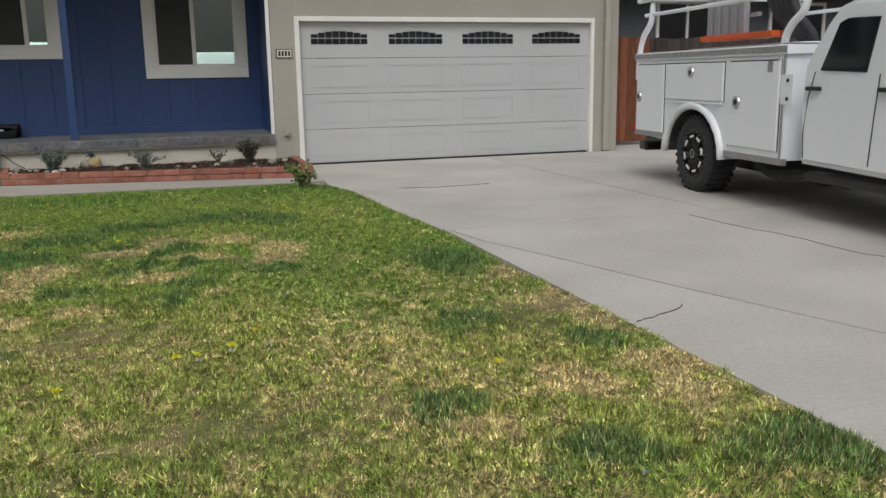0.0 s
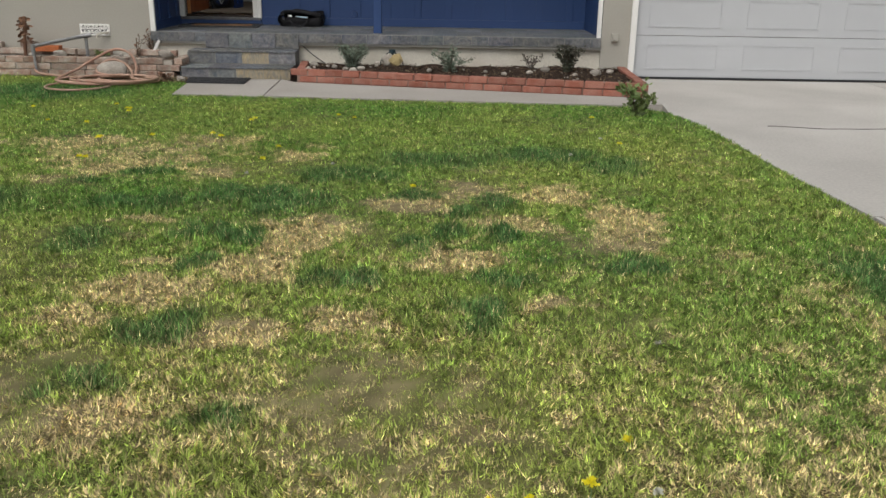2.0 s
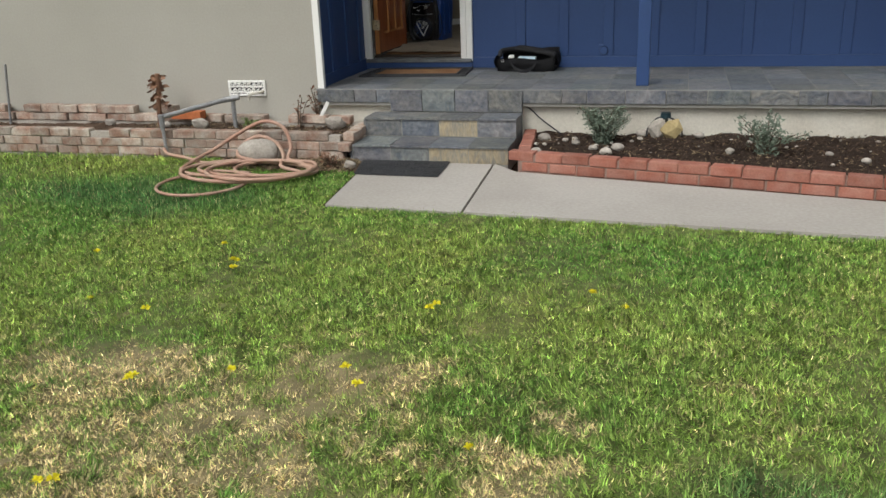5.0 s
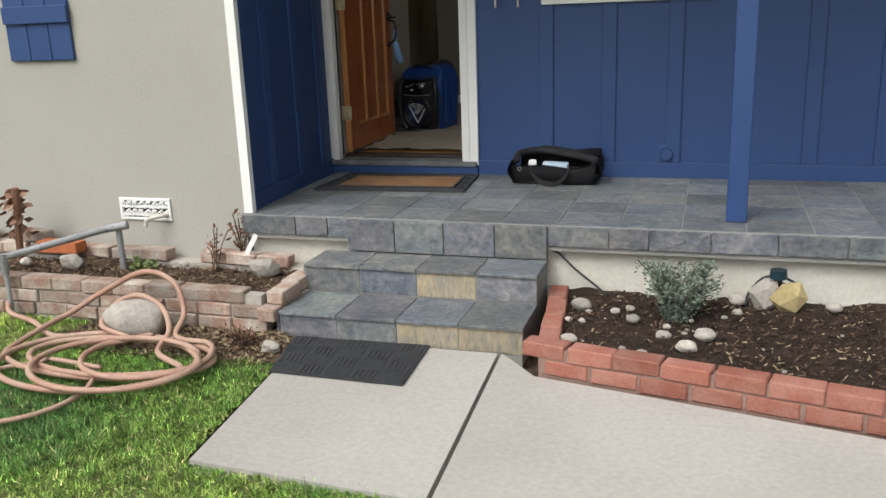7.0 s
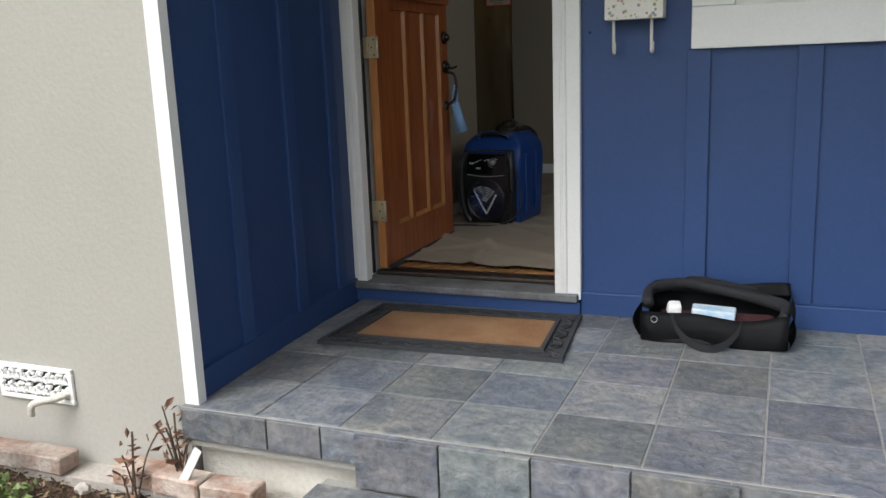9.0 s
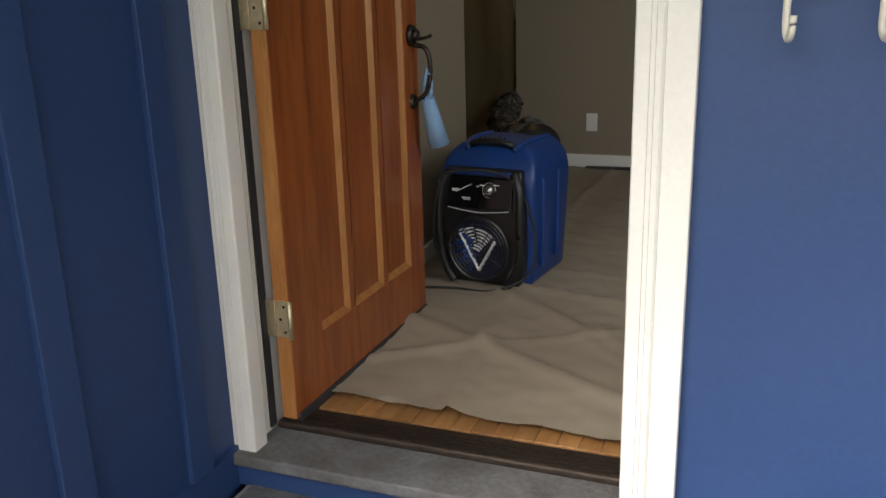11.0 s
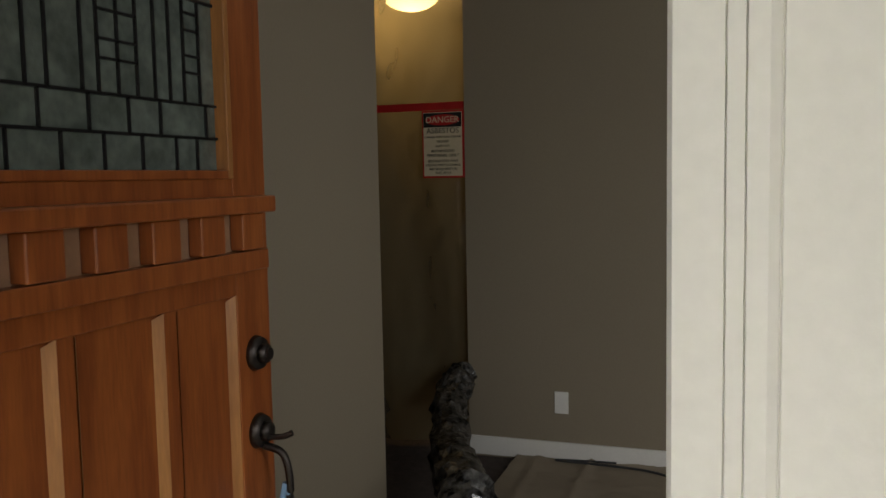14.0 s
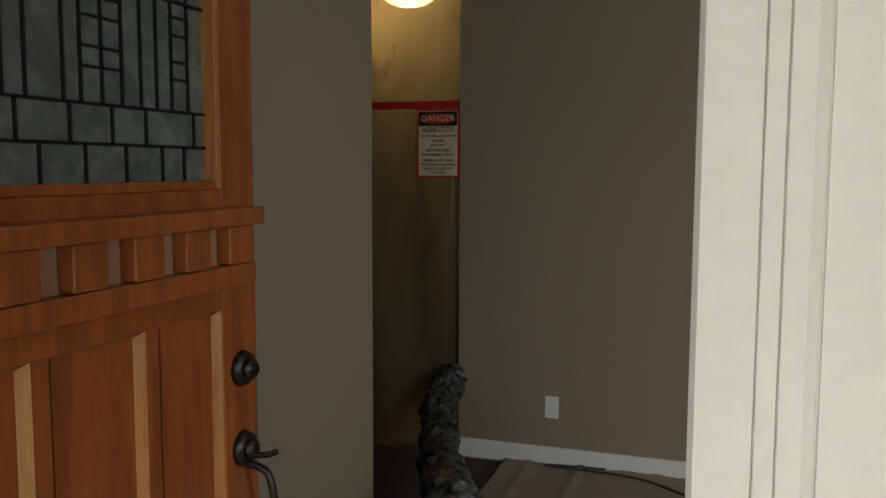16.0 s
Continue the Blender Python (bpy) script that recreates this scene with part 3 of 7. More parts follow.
part("plaster_wall", box(-2.32, -1.9, BY + 0.151, BY + 0.17, 0.6, 3.4), WALL_IN, hall)
# back wall near-black: the dimness behind the sheet is put into its colour
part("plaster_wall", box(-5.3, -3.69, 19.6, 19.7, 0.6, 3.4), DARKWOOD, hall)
part("plaster_wall", box(-5.4, -5.3, 18.3, 19.7, 0.6, 3.4), WALL_IN, hall)
part("plaster_wall", box(-3.69, -3.6, 18.342, 19.7, 0.6, 3.4), WALL_IN, hall)
part("ceiling", box(-7.6, 3.1, BY + 0.16, 21.6, 3.40, 3.45), CEIL, hall)
part("subfloor", box(-7.6, 3.1, BY + 0.2, 21.6, 0.6, F - 0.012), DARKWOOD, hall)
bb = thing("baseboard", (-3.4, 16, F), "white painted baseboard", "baseboard", kind="structure")
part("board", box(-3.43, -3.416, BY + 0.2, 16.5, F, F + 0.10, 0.003), WHITE, bb)
part("board", box(-3.69, -2.50, 18.206, 18.22, F, F + 0.10, 0.003), WHITE, bb)
boards = thing("wood_floor", (-2.8, 14.7, F), "narrow oak strip floor", "floor", kind="structure")
me = mesh_of(box(-0.0275, 0.0275, -0.45, 0.45, -0.012, 0, 0.0015, seg=1), "floor_board", FLOORWOOD)
for i in range(22):
    piece("board", me, boards, Matrix.Translation((-3.42 + 0.0565 * i, BY + 0.66, F)) @ Matrix.Rotation(radians(0.1), 4, "Z"))

# canvas drop cloth with soft folds
bm = bmesh.new()
nx, ny = 70, 150
x0c, x1c, y0c, y1c = -3.42, -1.9, 14.70, 18.2
grid = []
for j in range(ny + 1):
    row = []
    for i in range(nx + 1):
        x, y = x0c + (x1c - x0c) * i / nx, y0c + (y1c - y0c) * j / ny
        yy = y - 0.05 * (x + 2.8) if j == 0 else y
        h = 0.5 + 0.5 * noise.noise(Vector((x * 1.6 + 0.5 * y, y * 1.0 - x, 3.1)))
        fold = sum(max(0, 1 - abs(((x * math.cos(a) + y * math.sin(a)) - o + 0.05 * math.sin(2.6 * x + 1.7 * y)) / w_)) ** 1.5 * k for a, o, w_, k in ((1.15, 12.62, 0.07, 0.020), (1.0, 11.55, 0.06, 0.015), (0.12, -1.12, 0.03, 0.010), (1.45, 15.3, 0.04, 0.016), (0.05, -2.16, 0.04, 0.014), (1.55, 15.95, 0.03, 0.014), (0.75, 8.55, 0.04, 0.010), (2.2, 13.95, 0.04, 0.014)))
        tuck = 0.02 * max(0, 1 - abs(x + 2.22) / 0.25) * abs(noise.noise(Vector((x * 9, y * 6, 8.2)))) * (1 if 15.1 < y < 16.4 else 0.3)
        crumple = 1.6 * tuck + 0.014 * abs(noise.noise(Vector((x * 5 + 2 * y, y * 6, 1.7)))) + 0.012 * abs(noise.noise(Vector((x * 11, y * 19, 5.2)))) + 0.005 * abs(noise.noise(Vector((x * 30, y * 42, 2.2))))
        row.append(bm.verts.new((x, yy, F + 0.006 + 0.014 * h + fold + crumple)))
    grid.append(row)
for j in range(ny):
    for i in range(nx):
        bm.faces.new((grid[j][i], grid[j][i + 1], grid[j + 1][i + 1], grid[j + 1][i]))
single("drop_cloth", bm, CLOTH, "wrinkled taupe canvas drop cloth over the hall floor", "drop cloth", smooth=True)

# plastic sheeting in the far opening
SHEET = glass_material("clear_plastic_sheet", (0.75, 0.70, 0.60), 1.45)
sn, sl = SHEET.node_tree.nodes, SHEET.node_tree.links
film, veil, mx2 = sn.new("ShaderNodeBsdfDiffuse"), sn.new("ShaderNodeBsdfTranslucent"), sn.new("ShaderNodeMixShader")
film.inputs[0].default_value = veil.inputs[0].default_value = (0.42, 0.36, 0.22, 1)
both_ = sn.new("ShaderNodeMixShader")
sl.new(film.outputs[0], both_.inputs[1])
sl.new(veil.outputs[0], both_.inputs[2])
mx2.inputs[0].default_value = 0.42
sl.new([q for q in sn if q.type == "MIX_SHADER"][0].outputs[0], mx2.inputs[1])
sl.new(both_.outputs[0], mx2.inputs[2])
sl.new(mx2.outputs[0], sn["Material Output"].inputs[0])
bm = bmesh.new()
grid = []
for j in range(61):
    row = []
    for i in range(61):
        x, z = -5.2 + 1.56 * i / 60, F + 0.02 + 2.53 * j / 60
        row.append(bm.verts.new((x, 18.29 + 0.02 * math.sin(13 * x + 2 * z) + 0.03 * noise.noise(Vector((x * 4, z * 1.2, 0))) + 0.012 * noise.noise(Vector((x * 14, z * 9, 4))), z)))
    grid.append(row)
for j in range(60):
    for i in range(60):
        bm.faces.new((grid[j][i], grid[j][i + 1], grid[j + 1][i + 1], grid[j + 1][i]))
sheet = single("plastic_sheet", bm, SHEET, "hanging clear plastic sheet sealing an opening", "plastic sheet", smooth=True)

# ceiling lamp
lamp = thing("ceiling_lamp", (-4.09, 18.52, 3.40), "lit round glass ceiling lamp with a bronze rim", "lamp")
part("rim", cyl((-4.09, 18.52, 3.37), (-4.09, 18.52, 3.40), 0.19, 0.17, 32), METAL, lamp)
bm = bmesh.new()
bmesh.ops.create_uvsphere(bm, u_segments=32, v_segments=16, radius=0.165, matrix=Matrix.Translation((-4.09, 18.52, 3.37)) @ Matrix.Diagonal((1, 1, 0.62, 1)))
bmesh.ops.delete(bm, geom=[v for v in bm.verts if v.co.z > 3.372], context="VERTS")
GLOW = bpy.data.materials.new("lamp_glass")
GLOW.use_nodes = True
gb = GLOW.node_tree.nodes["Principled BSDF"]
gb.inputs["Base Color"].default_value = (0.9, 0.75, 0.45, 1)
gb.inputs["Emission Color"].default_value = (1.0, 0.72, 0.30, 1)
gb.inputs["Emission Strength"].default_value = 2.0
part("glass_bowl", bm, GLOW, lamp, smooth=True)
ld = bpy.data.lights.new("lamp_bulb", "POINT")
ld.energy, ld.color, ld.shadow_soft_size = 2.6, (1.0, 0.68, 0.32), 0.12
new("lamp_bulb", ld).location = (-4.09, 18.52, 3.17)
for x0, x1, z0, z1, e in ((-1.62, -0.86, 2.05, 2.78, 8), (0.62, 1.80, 1.75, 2.78, 13.5)):
    ad = bpy.data.lights.new("window_daylight", "AREA")
    ad.shape, ad.size, ad.size_y, ad.energy, ad.color = "RECTANGLE", x1 - x0, z1 - z0, e, (0.93, 0.97, 1.0)
    new("window_daylight", ad).matrix_world = look(((x0 + x1) / 2, BY + 0.17, (z0 + z1) / 2), ((x0 + x1) / 2, BY + 3, (z0 + z1) / 2 - 0.6))

# ---- door leaf, standing open into the hall ----
# along the leaf: u from the hinges; its outer face looks along +x
DX, DY, DZ, DT = -3.226, BY + 0.105, P + 0.125, 0.045


def leaf(u0, u1, z0, z1, out=0.0, depth=DT, bevel=0.002):
    return box(DX - depth + out, DX + out, DY + u0, DY + u1, DZ + z0, DZ + z1, bevel)


door = thing("front_door", (DX, DY, DZ), "open stained wooden front door with a leaded glass light and dentil shelf", "door")
for nm, q, lab in (("stile", (0.0, 0.165, 0, 2.03), ""), ("stile", (0.80, 0.915, 0, 2.03), ""), ("bottom_rail", (0.166, 0.799, 0, 0.19), ""),
                   ("lock_rail", (0.166, 0.799, 1.245, 1.47), ""), ("top_rail", (0.166, 0.799, 1.93, 2.03), "")):
    part(nm, leaf(*q), DOORWOOD, door, lab)
part("hinge_edge", box(DX - DT + 0.002, DX - 0.002, DY - 0.003, DY + 0.0002, DZ, DZ + 2.03), EDGE_LIT_BEVEL, door, "lighter worn edge of the door")
for u in (0.36, 0.60):
    part("mullion", leaf(u - 0.018, u + 0.018, 0.19, 1.245, -0.004, DT - 0.008), DOORWOOD, door)
for u0, u1 in ((0.166, 0.342), (0.378, 0.582), (0.618, 0.799)):
    part("panel", leaf(u0, u1, 0.191, 1.244, -0.016, DT - 0.03, 0), DOORWOOD, door)
    bm = bmesh.new()
    for a, b in ((u0, 0), (u1, 1)):
        s_ = -1 if b else 1
        v = [(DX - 0.016, DY + a + s_ * 0.016, DZ + 0.2), (DX - 0.003, DY + a, DZ + 0.19), (DX - 0.003, DY + a, DZ + 1.245), (DX - 0.016, DY + a + s_ * 0.016, DZ + 1.235)]
        bm.faces.new([bm.verts.new(q) for q in v])
    v = [(DX - 0.016, DY + u0, DZ + 0.208), (DX - 0.003, DY + u0, DZ + 0.19), (DX - 0.003, DY + u1, DZ + 0.19), (DX - 0.016, DY + u1, DZ + 0.208)]
    bm.faces.new([bm.verts.new(q) for q in v])
    # bevels take the lighter wood, so the light on them is painted in
    part("panel_moulding", bm, EDGE_LIT_BEVEL, door)
shelf = part("shelf", box(DX - 0.002, DX + 0.055, DY + 0.10, DY + 0.865, DZ + 1.405, DZ + 1.437, 0.004), DOORWOOD, door)
# apron colour lightened to paint the light caught between the dentils
part("shelf_apron", leaf(0.11, 0.855, 1.295, 1.404, 0.012, 0.012), material("lit_recess_wood", (0.33, 0.19, 0.11), 0.6, 0.15, 6, 40, 0.1, second=(0.26, 0.13, 0.06), mix=0.7), door, "wood behind the dentils, lightened as if lit")
part("shelf_rail", leaf(0.11, 0.855, 1.295, 1.333, 0.040, 0.030), DOORWOOD, door)
for k in range(6):
    u = 0.125 + 0.128 * k
    part("dentil", leaf(u, u + 0.07, 1.335, 1.404, 0.042, 0.03, 0.003), DOORWOOD, door)
for nm, q in (("glass_stop", (0.166, 0.182, 1.47, 1.93)), ("glass_stop", (0.783, 0.799, 1.47, 1.93)), ("glass_stop", (0.182, 0.783, 1.47, 1.486)), ("glass_stop", (0.182, 0.783, 1.914, 1.93))):
    # only the far stop is lightened, painting its side as lit
    part(nm, leaf(*q, 0.004, DT + 0.008), EDGE_LIT_BEVEL if q[0] > 0.7 else DOORWOOD, door)
LEADED = material("leaded_glass", (0.085, 0.105, 0.092), 0.12, 0.25, 14, 40, 0.5, second=(0.15, 0.18, 0.16), mix=0.8, dist=0.006, spec=0.7, rand=0.2)
LEAD = material("lead_came", (0.02, 0.02, 0.021), 0.45, 0.1, 30, 90, 0.1, metal=0.6)
part("glass", leaf(0.183, 0.782, 1.486, 1.914, -0.022, 0.006, 0), LEADED, door)
bm = bmesh.new()
for z in (1.545, 1.605):
    box(DX - 0.024, DX - 0.017, DY + 0.183, DY + 0.782, DZ + z - 0.0025, DZ + z + 0.0025, bm=bm)
for a in (0.183, 0.29, 0.39, 0.48, 0.57, 0.66, 0.72):
    box(DX - 0.024, DX - 0.017, DY + a - 0.002, DY + a + 0.002, DZ + 1.486, DZ + 1.545, bm=bm)
for a in (0.24, 0.35, 0.45, 0.54, 0.62, 0.75):
    box(DX - 0.024, DX - 0.017, DY + a - 0.002, DY + a + 0.002, DZ + 1.545, DZ + 1.605, bm=bm)
for a in (0.205, 0.235, 0.275, 0.33, 0.37, 0.44, 0.475, 0.52, 0.565, 0.61, 0.65, 0.69, 0.735):
    box(DX - 0.024, DX - 0.017, DY + a - 0.002, DY + a + 0.002, DZ + 1.605, DZ + 1.914, bm=bm)
box(DX - 0.024, DX - 0.017, DY + 0.183, DY + 0.782, DZ + 1.788, DZ + 1.793, bm=bm)
for a, b in ((0.235, 0.275), (0.475, 0.565), (0.69, 0.735)):
    for e_ in (a - 0.012, b + 0.012):
        tube([(DX - 0.0205, DY + e_, DZ + 1.914), (DX - 0.0205, DY + (a + b) / 2, DZ + 1.79)], 0.0028, 5, bm)
for a, b in ((0.235, 0.275), (0.475, 0.565), (0.69, 0.735)):
    for z in (1.66, 1.69, 1.735, 1.765):
        box(DX - 0.024, DX - 0.017, DY + a, DY + b, DZ + z - 0.002, DZ + z + 0.002, bm=bm)
part("came", bm, LEAD, door, "dark lead cames")
part("sweep", leaf(0.01, 0.915, -0.022, 0.012, 0.006, 0.05, 0.003), RUBBER, door, "black rubber door sweep")
for zz, nm in ((1.122, "deadbolt"), (0.963, "handle_set")):
    zc = DZ + zz
    o = part(nm, cyl((DX, DY + 0.858, zc), (DX + 0.014, DY + 0.858, zc), 0.036, 0.031, 28), METAL, door, "dark bronze " + nm.replace("_", " "), True)
    part("rim", cyl((DX + 0.013, DY + 0.858, zc), (DX + 0.028, DY + 0.858, zc), 0.02, 0.018, 24), METAL, o, "", True)
    if nm == "deadbolt":
        part("key_cylinder", cyl((DX + 0.027, DY + 0.858, zc), (DX + 0.034, DY + 0.858, zc), 0.013, 0.012, 20), METAL, o)
    else:
        part("thumb_latch", tube(spline([(DX + 0.02, DY + 0.858, zc - 0.012), (DX + 0.055, DY + 0.858, zc - 0.008), (DX + 0.075, DY + 0.862, zc + 0.0)]), 0.006), METAL, o)
        part("pull", tube(spline([(DX + 0.012, DY + 0.858, zc - 0.03), (DX + 0.055, DY + 0.858, zc - 0.045), (DX + 0.068, DY + 0.858, zc - 0.11), (DX + 0.055, DY + 0.858, zc - 0.18), (DX + 0.012, DY + 0.858, zc - 0.215)]), 0.008, 10), METAL, o, "", True)
        part("lower_plate", cyl((DX, DY + 0.858, zc - 0.215), (DX + 0.012, DY + 0.858, zc - 0.215), 0.026, 0.022, 24), METAL, o)
for z0 in (0.285, 1.065, 1.82):
    zc = DZ + z0
    hg = part("hinge", cyl((DX + 0.008, DY - 0.012, zc - 0.05), (DX + 0.008, DY - 0.012, zc + 0.05), 0.0065, None, 12), BRONZE_HINGE, door, "satin brass butt hinge", True)
    part("leaf_plate", box(DX - 0.038, DX + 0.004, DY - 0.0065, DY - 0.0032, zc - 0.05, zc + 0.05, 0.001), BRONZE_HINGE, hg)
    part("leaf_plate", box(-3.2945, DX - 0.040, DY - 0.0065, DY - 0.0032, zc - 0.05, zc + 0.05, 0.001), BRONZE_HINGE, hg)
    for k, dz in enumerate((-0.035, 0, 0.035)):
        part("screw", cyl((DX - 0.012 - 0.012 * (k % 2), DY - 0.008, zc + dz), (DX - 0.012 - 0.012 * (k % 2), DY - 0.0062, zc + dz), 0.004, None, 10), METAL, hg)

# foam-tube hanger on the handle: a pale blue cover with a cord
tag_ = thing("fabric_cover", (DX + 0.06, DY + 0.86, DZ + 0.76), "pale blue fabric tube hanging from the door handle", "cover")
bm = cyl((DX + 0.055, DY + 0.86, DZ + 0.76), (DX + 0.075, DY + 0.90, DZ + 0.60), 0.022, 0.036, 24, caps=False)
part("sleeve", bm, MASKBLUE, tag_, smooth=True).modifiers.new("thick", "SOLIDIFY").thickness = 0.003
part("strap", tube(spline([(DX + 0.058, DY + 0.858, DZ + 0.86), (DX + 0.045, DY + 0.86, DZ + 0.80), (DX + 0.052, DY + 0.862, DZ + 0.755), (DX + 0.068, DY + 0.862, DZ + 0.79), (DX + 0.062, DY + 0.858, DZ + 0.86)]), 0.007), MASKBLUE, tag_, smooth=True)

# ---- air machine ----
FX, FYY, FZ = -3.10, 15.735, F + 0.022   # middle of the front's foot
fan = thing("air_scrubber", (FX, FYY, FZ), "blue and black portable air scrubber standing on the drop cloth", "air scrubber")
fm = Matrix.Translation((FX, FYY, FZ)) @ Matrix.Rotation(radians(-7), 4, "Z") @ Matrix.Diagonal((1.13, 1.1, 1.13, 1))


def fpart(name, bm, mat_, label="", parent=None, smooth=False):
    bmesh.ops.transform(bm, matrix=fm, verts=bm.verts)
    return part(name, bm, mat_, parent or fan, label, smooth)


def hull(sections, bevel=0.02):
    """A body through plan sections at heights: (z, half width, y0, y1)."""
    bm = bmesh.new()
    rings = [[bm.verts.new(q) for q in ((-w, y0, z), (w, y0, z), (w, y1, z), (-w, y1, z))] for z, w, y0, y1 in sections]
    for a, b in zip(rings, rings[1:]):
        for k in range(4):
            bm.faces.new((a[k], a[(k + 1) % 4], b[(k + 1) % 4], b[k]))
    bm.faces.new(rings[0][::-1])
    bm.faces.new(rings[-1])
    bmesh.ops.bevel(bm, geom=list(bm.edges), offset=bevel, segments=3, affect="EDGES", profile=0.6)
    return bm


body = fpart("body", hull([(0.0, 0.165, 0.03, 0.36), (0.36, 0.178, 0.03, 0.38), (0.43, 0.165, 0.06, 0.37), (0.475, 0.12, 0.10, 0.35)], 0.022), BLUEPLASTIC, "royal blue plastic body", smooth=True)
fpart("side_rib", box(0.166, 0.186, 0.10, 0.13, 0.06, 0.37, 0.006), BLUEPLASTIC, parent=body)
fpart("side_rib", box(0.166, 0.186, 0.24, 0.27, 0.06, 0.37, 0.006), BLUEPLASTIC, parent=body)
front = fpart("front_panel", hull([(0.005, 0.135, -0.005, 0.05), (0.05, 0.152, -0.02, 0.05), (0.28, 0.152, -0.02, 0.05), (0.40, 0.138, 0.015, 0.06)], 0.014), BLACK, "moulded black plastic front", smooth=True)
fpart("control_plate", hull([(0.272, 0.122, -0.029, -0.01), (0.375, 0.115, 0.0, 0.02)], 0.006), material("gloss_black", (0.006, 0.006, 0.007), 0.15, 0.05, 6, 60, 0.0), parent=front)
fpart("control_knob", cyl((0.035, -0.028, 0.336), (0.035, -0.006, 0.336), 0.014, 0.017, 24), STEEL, "metal control knob", front, True)
fpart("dial_ring", tube([(0.035 + 0.024 * math.cos(a * 0.31), -0.016 + 0.02 * 0.27 * math.sin(a * 0.31), 0.336 + 0.024 * math.sin(a * 0.31)) for a in range(17)], 0.0008, 5), WHITE, parent=front)
fpart("pointer_line", tube([(-0.085, -0.022, 0.325), (-0.03, -0.014, 0.352)], 0.0012, 5), WHITE, parent=front)
for a, b, z in ((-0.10, -0.075, 0.332), (-0.10, -0.078, 0.327), (-0.06, -0.03, 0.306), (-0.055, -0.03, 0.301), (0.0, 0.018, 0.349), (0.05, 0.07, 0.352), (-0.012, -0.002, 0.344)):
    fpart("print_bar", box(a, b, -0.0275 + (z - 0.30) * 0.28, -0.0255 + (z - 0.30) * 0.28, z, z + 0.003), WHITE, parent=front)
grille = fpart("fan_ring", bmesh.new(), BLACK, "round black wire fan guard", front)
bm = bmesh.new()
for r in (0.108, 0.096, 0.084, 0.072, 0.06, 0.048, 0.036, 0.024):
    tube([(0.0 + r * math.cos(a * math.tau / 40), -0.030, 0.135 + r * math.sin(a * math.tau / 40)) for a in range(41)], 0.0022 if r < 0.1 else 0.006, 6, bm)
for k in range(8):
    a = k * math.tau / 8 + 0.2
    tube([(0.02 * math.cos(a), -0.031, 0.135 + 0.02 * math.sin(a)), (0.106 * math.cos(a), -0.031, 0.135 + 0.106 * math.sin(a))], 0.002, 5, bm)
bmesh.ops.transform(bm, matrix=fm, verts=bm.verts)
grille.data = mesh_of(bm, "fan_ring", BLACK)
# flat disc, its dark blue painting the shade inside the fan opening
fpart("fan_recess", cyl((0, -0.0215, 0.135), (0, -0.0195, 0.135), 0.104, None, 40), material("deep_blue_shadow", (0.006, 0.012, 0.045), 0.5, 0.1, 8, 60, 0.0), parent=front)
PALE = material("pale_blade", (0.55, 0.57, 0.58), 0.4, 0.05, 8, 60, 0.0)
for k in range(7):
    r0, r1 = 0.03 + 0.010 * k, 0.034 + 0.010 * k
    bm = bmesh.new()
    v0 = [bm.verts.new((-0.02 + 1.15 * r1 * math.cos(radians(a)), -0.0285, 0.10 + 1.15 * r1 * math.sin(radians(a)))) for a in range(48, 128, 8)]
    v1 = [bm.verts.new((-0.02 + 1.15 * (r0 - 0.0025) * math.cos(radians(a)), -0.0285, 0.10 + 1.15 * (r0 - 0.0025) * math.sin(radians(a)))) for a in range(48, 128, 8)]
    for a in range(9):
        bm.faces.new((v0[a], v0[a + 1], v1[a + 1], v1[a]))
    fpart("decal_arc", bm, PALE, parent=front)
for (a, b) in (((-0.068, 0.185), (0.0, 0.06)), ((0.06, 0.165), (0.0, 0.06))):
    fpart("decal_band", tube([(a[0], -0.029, a[1]), (b[0], -0.029, b[1])], 0.006, 5), PALE, parent=front)
for sx_ in (-1, 1):
    fpart("front_horn", tube(spline([(sx_ * 0.118, 0.0, 0.392), (sx_ * 0.142, -0.016, 0.34), (sx_ * 0.150, -0.026, 0.24), (sx_ * 0.146, -0.026, 0.14), (sx_ * 0.128, -0.022, 0.06), (sx_ * 0.10, -0.016, 0.012)]), 0.015, 10), BLACK, parent=front, smooth=True)
    fpart("top_ridge", tube(spline([(sx_ * 0.085, 0.075, 0.458), (sx_ * 0.105, 0.16, 0.476), (sx_ * 0.108, 0.33, 0.472)]), 0.010, 8), BLUEPLASTIC, parent=body, smooth=True)
fpart("blue_strip", hull([(0.380, 0.108, 0.0, 0.02), (0.394, 0.104, 0.005, 0.02)], 0.003), BLUEPLASTIC, parent=front)
fpart("plate_line", tube(spline([(-0.112, -0.030, 0.272), (0.0, -0.032, 0.262), (0.112, -0.030, 0.272)]), 0.0016, 5), PALE, parent=front)
for k in range(5):
    a = 2.3 + k * 0.42
    fpart("fan_blade", tube([(0.03 * math.cos(a), -0.0225, 0.135 + 0.03 * math.sin(a)), (0.09 * math.cos(a + 0.25), -0.0225, 0.135 + 0.09 * math.sin(a + 0.25))], 0.011, 6), BLUEPLASTIC, parent=front, smooth=True)
fpart("handle", tube(spline([(-0.07, 0.10, 0.455), (-0.065, 0.085, 0.475), (0, 0.082, 0.482), (0.065, 0.085, 0.475), (0.07, 0.10, 0.455)]), 0.012, 10), BLACK, "black grip handle", smooth=True)
for k in range(6):
    fpart("handle_rib", tube([(-0.045 + 0.018 * k, 0.07, 0.478), (-0.045 + 0.018 * k, 0.095, 0.492)], 0.0045, 6), BLACK)
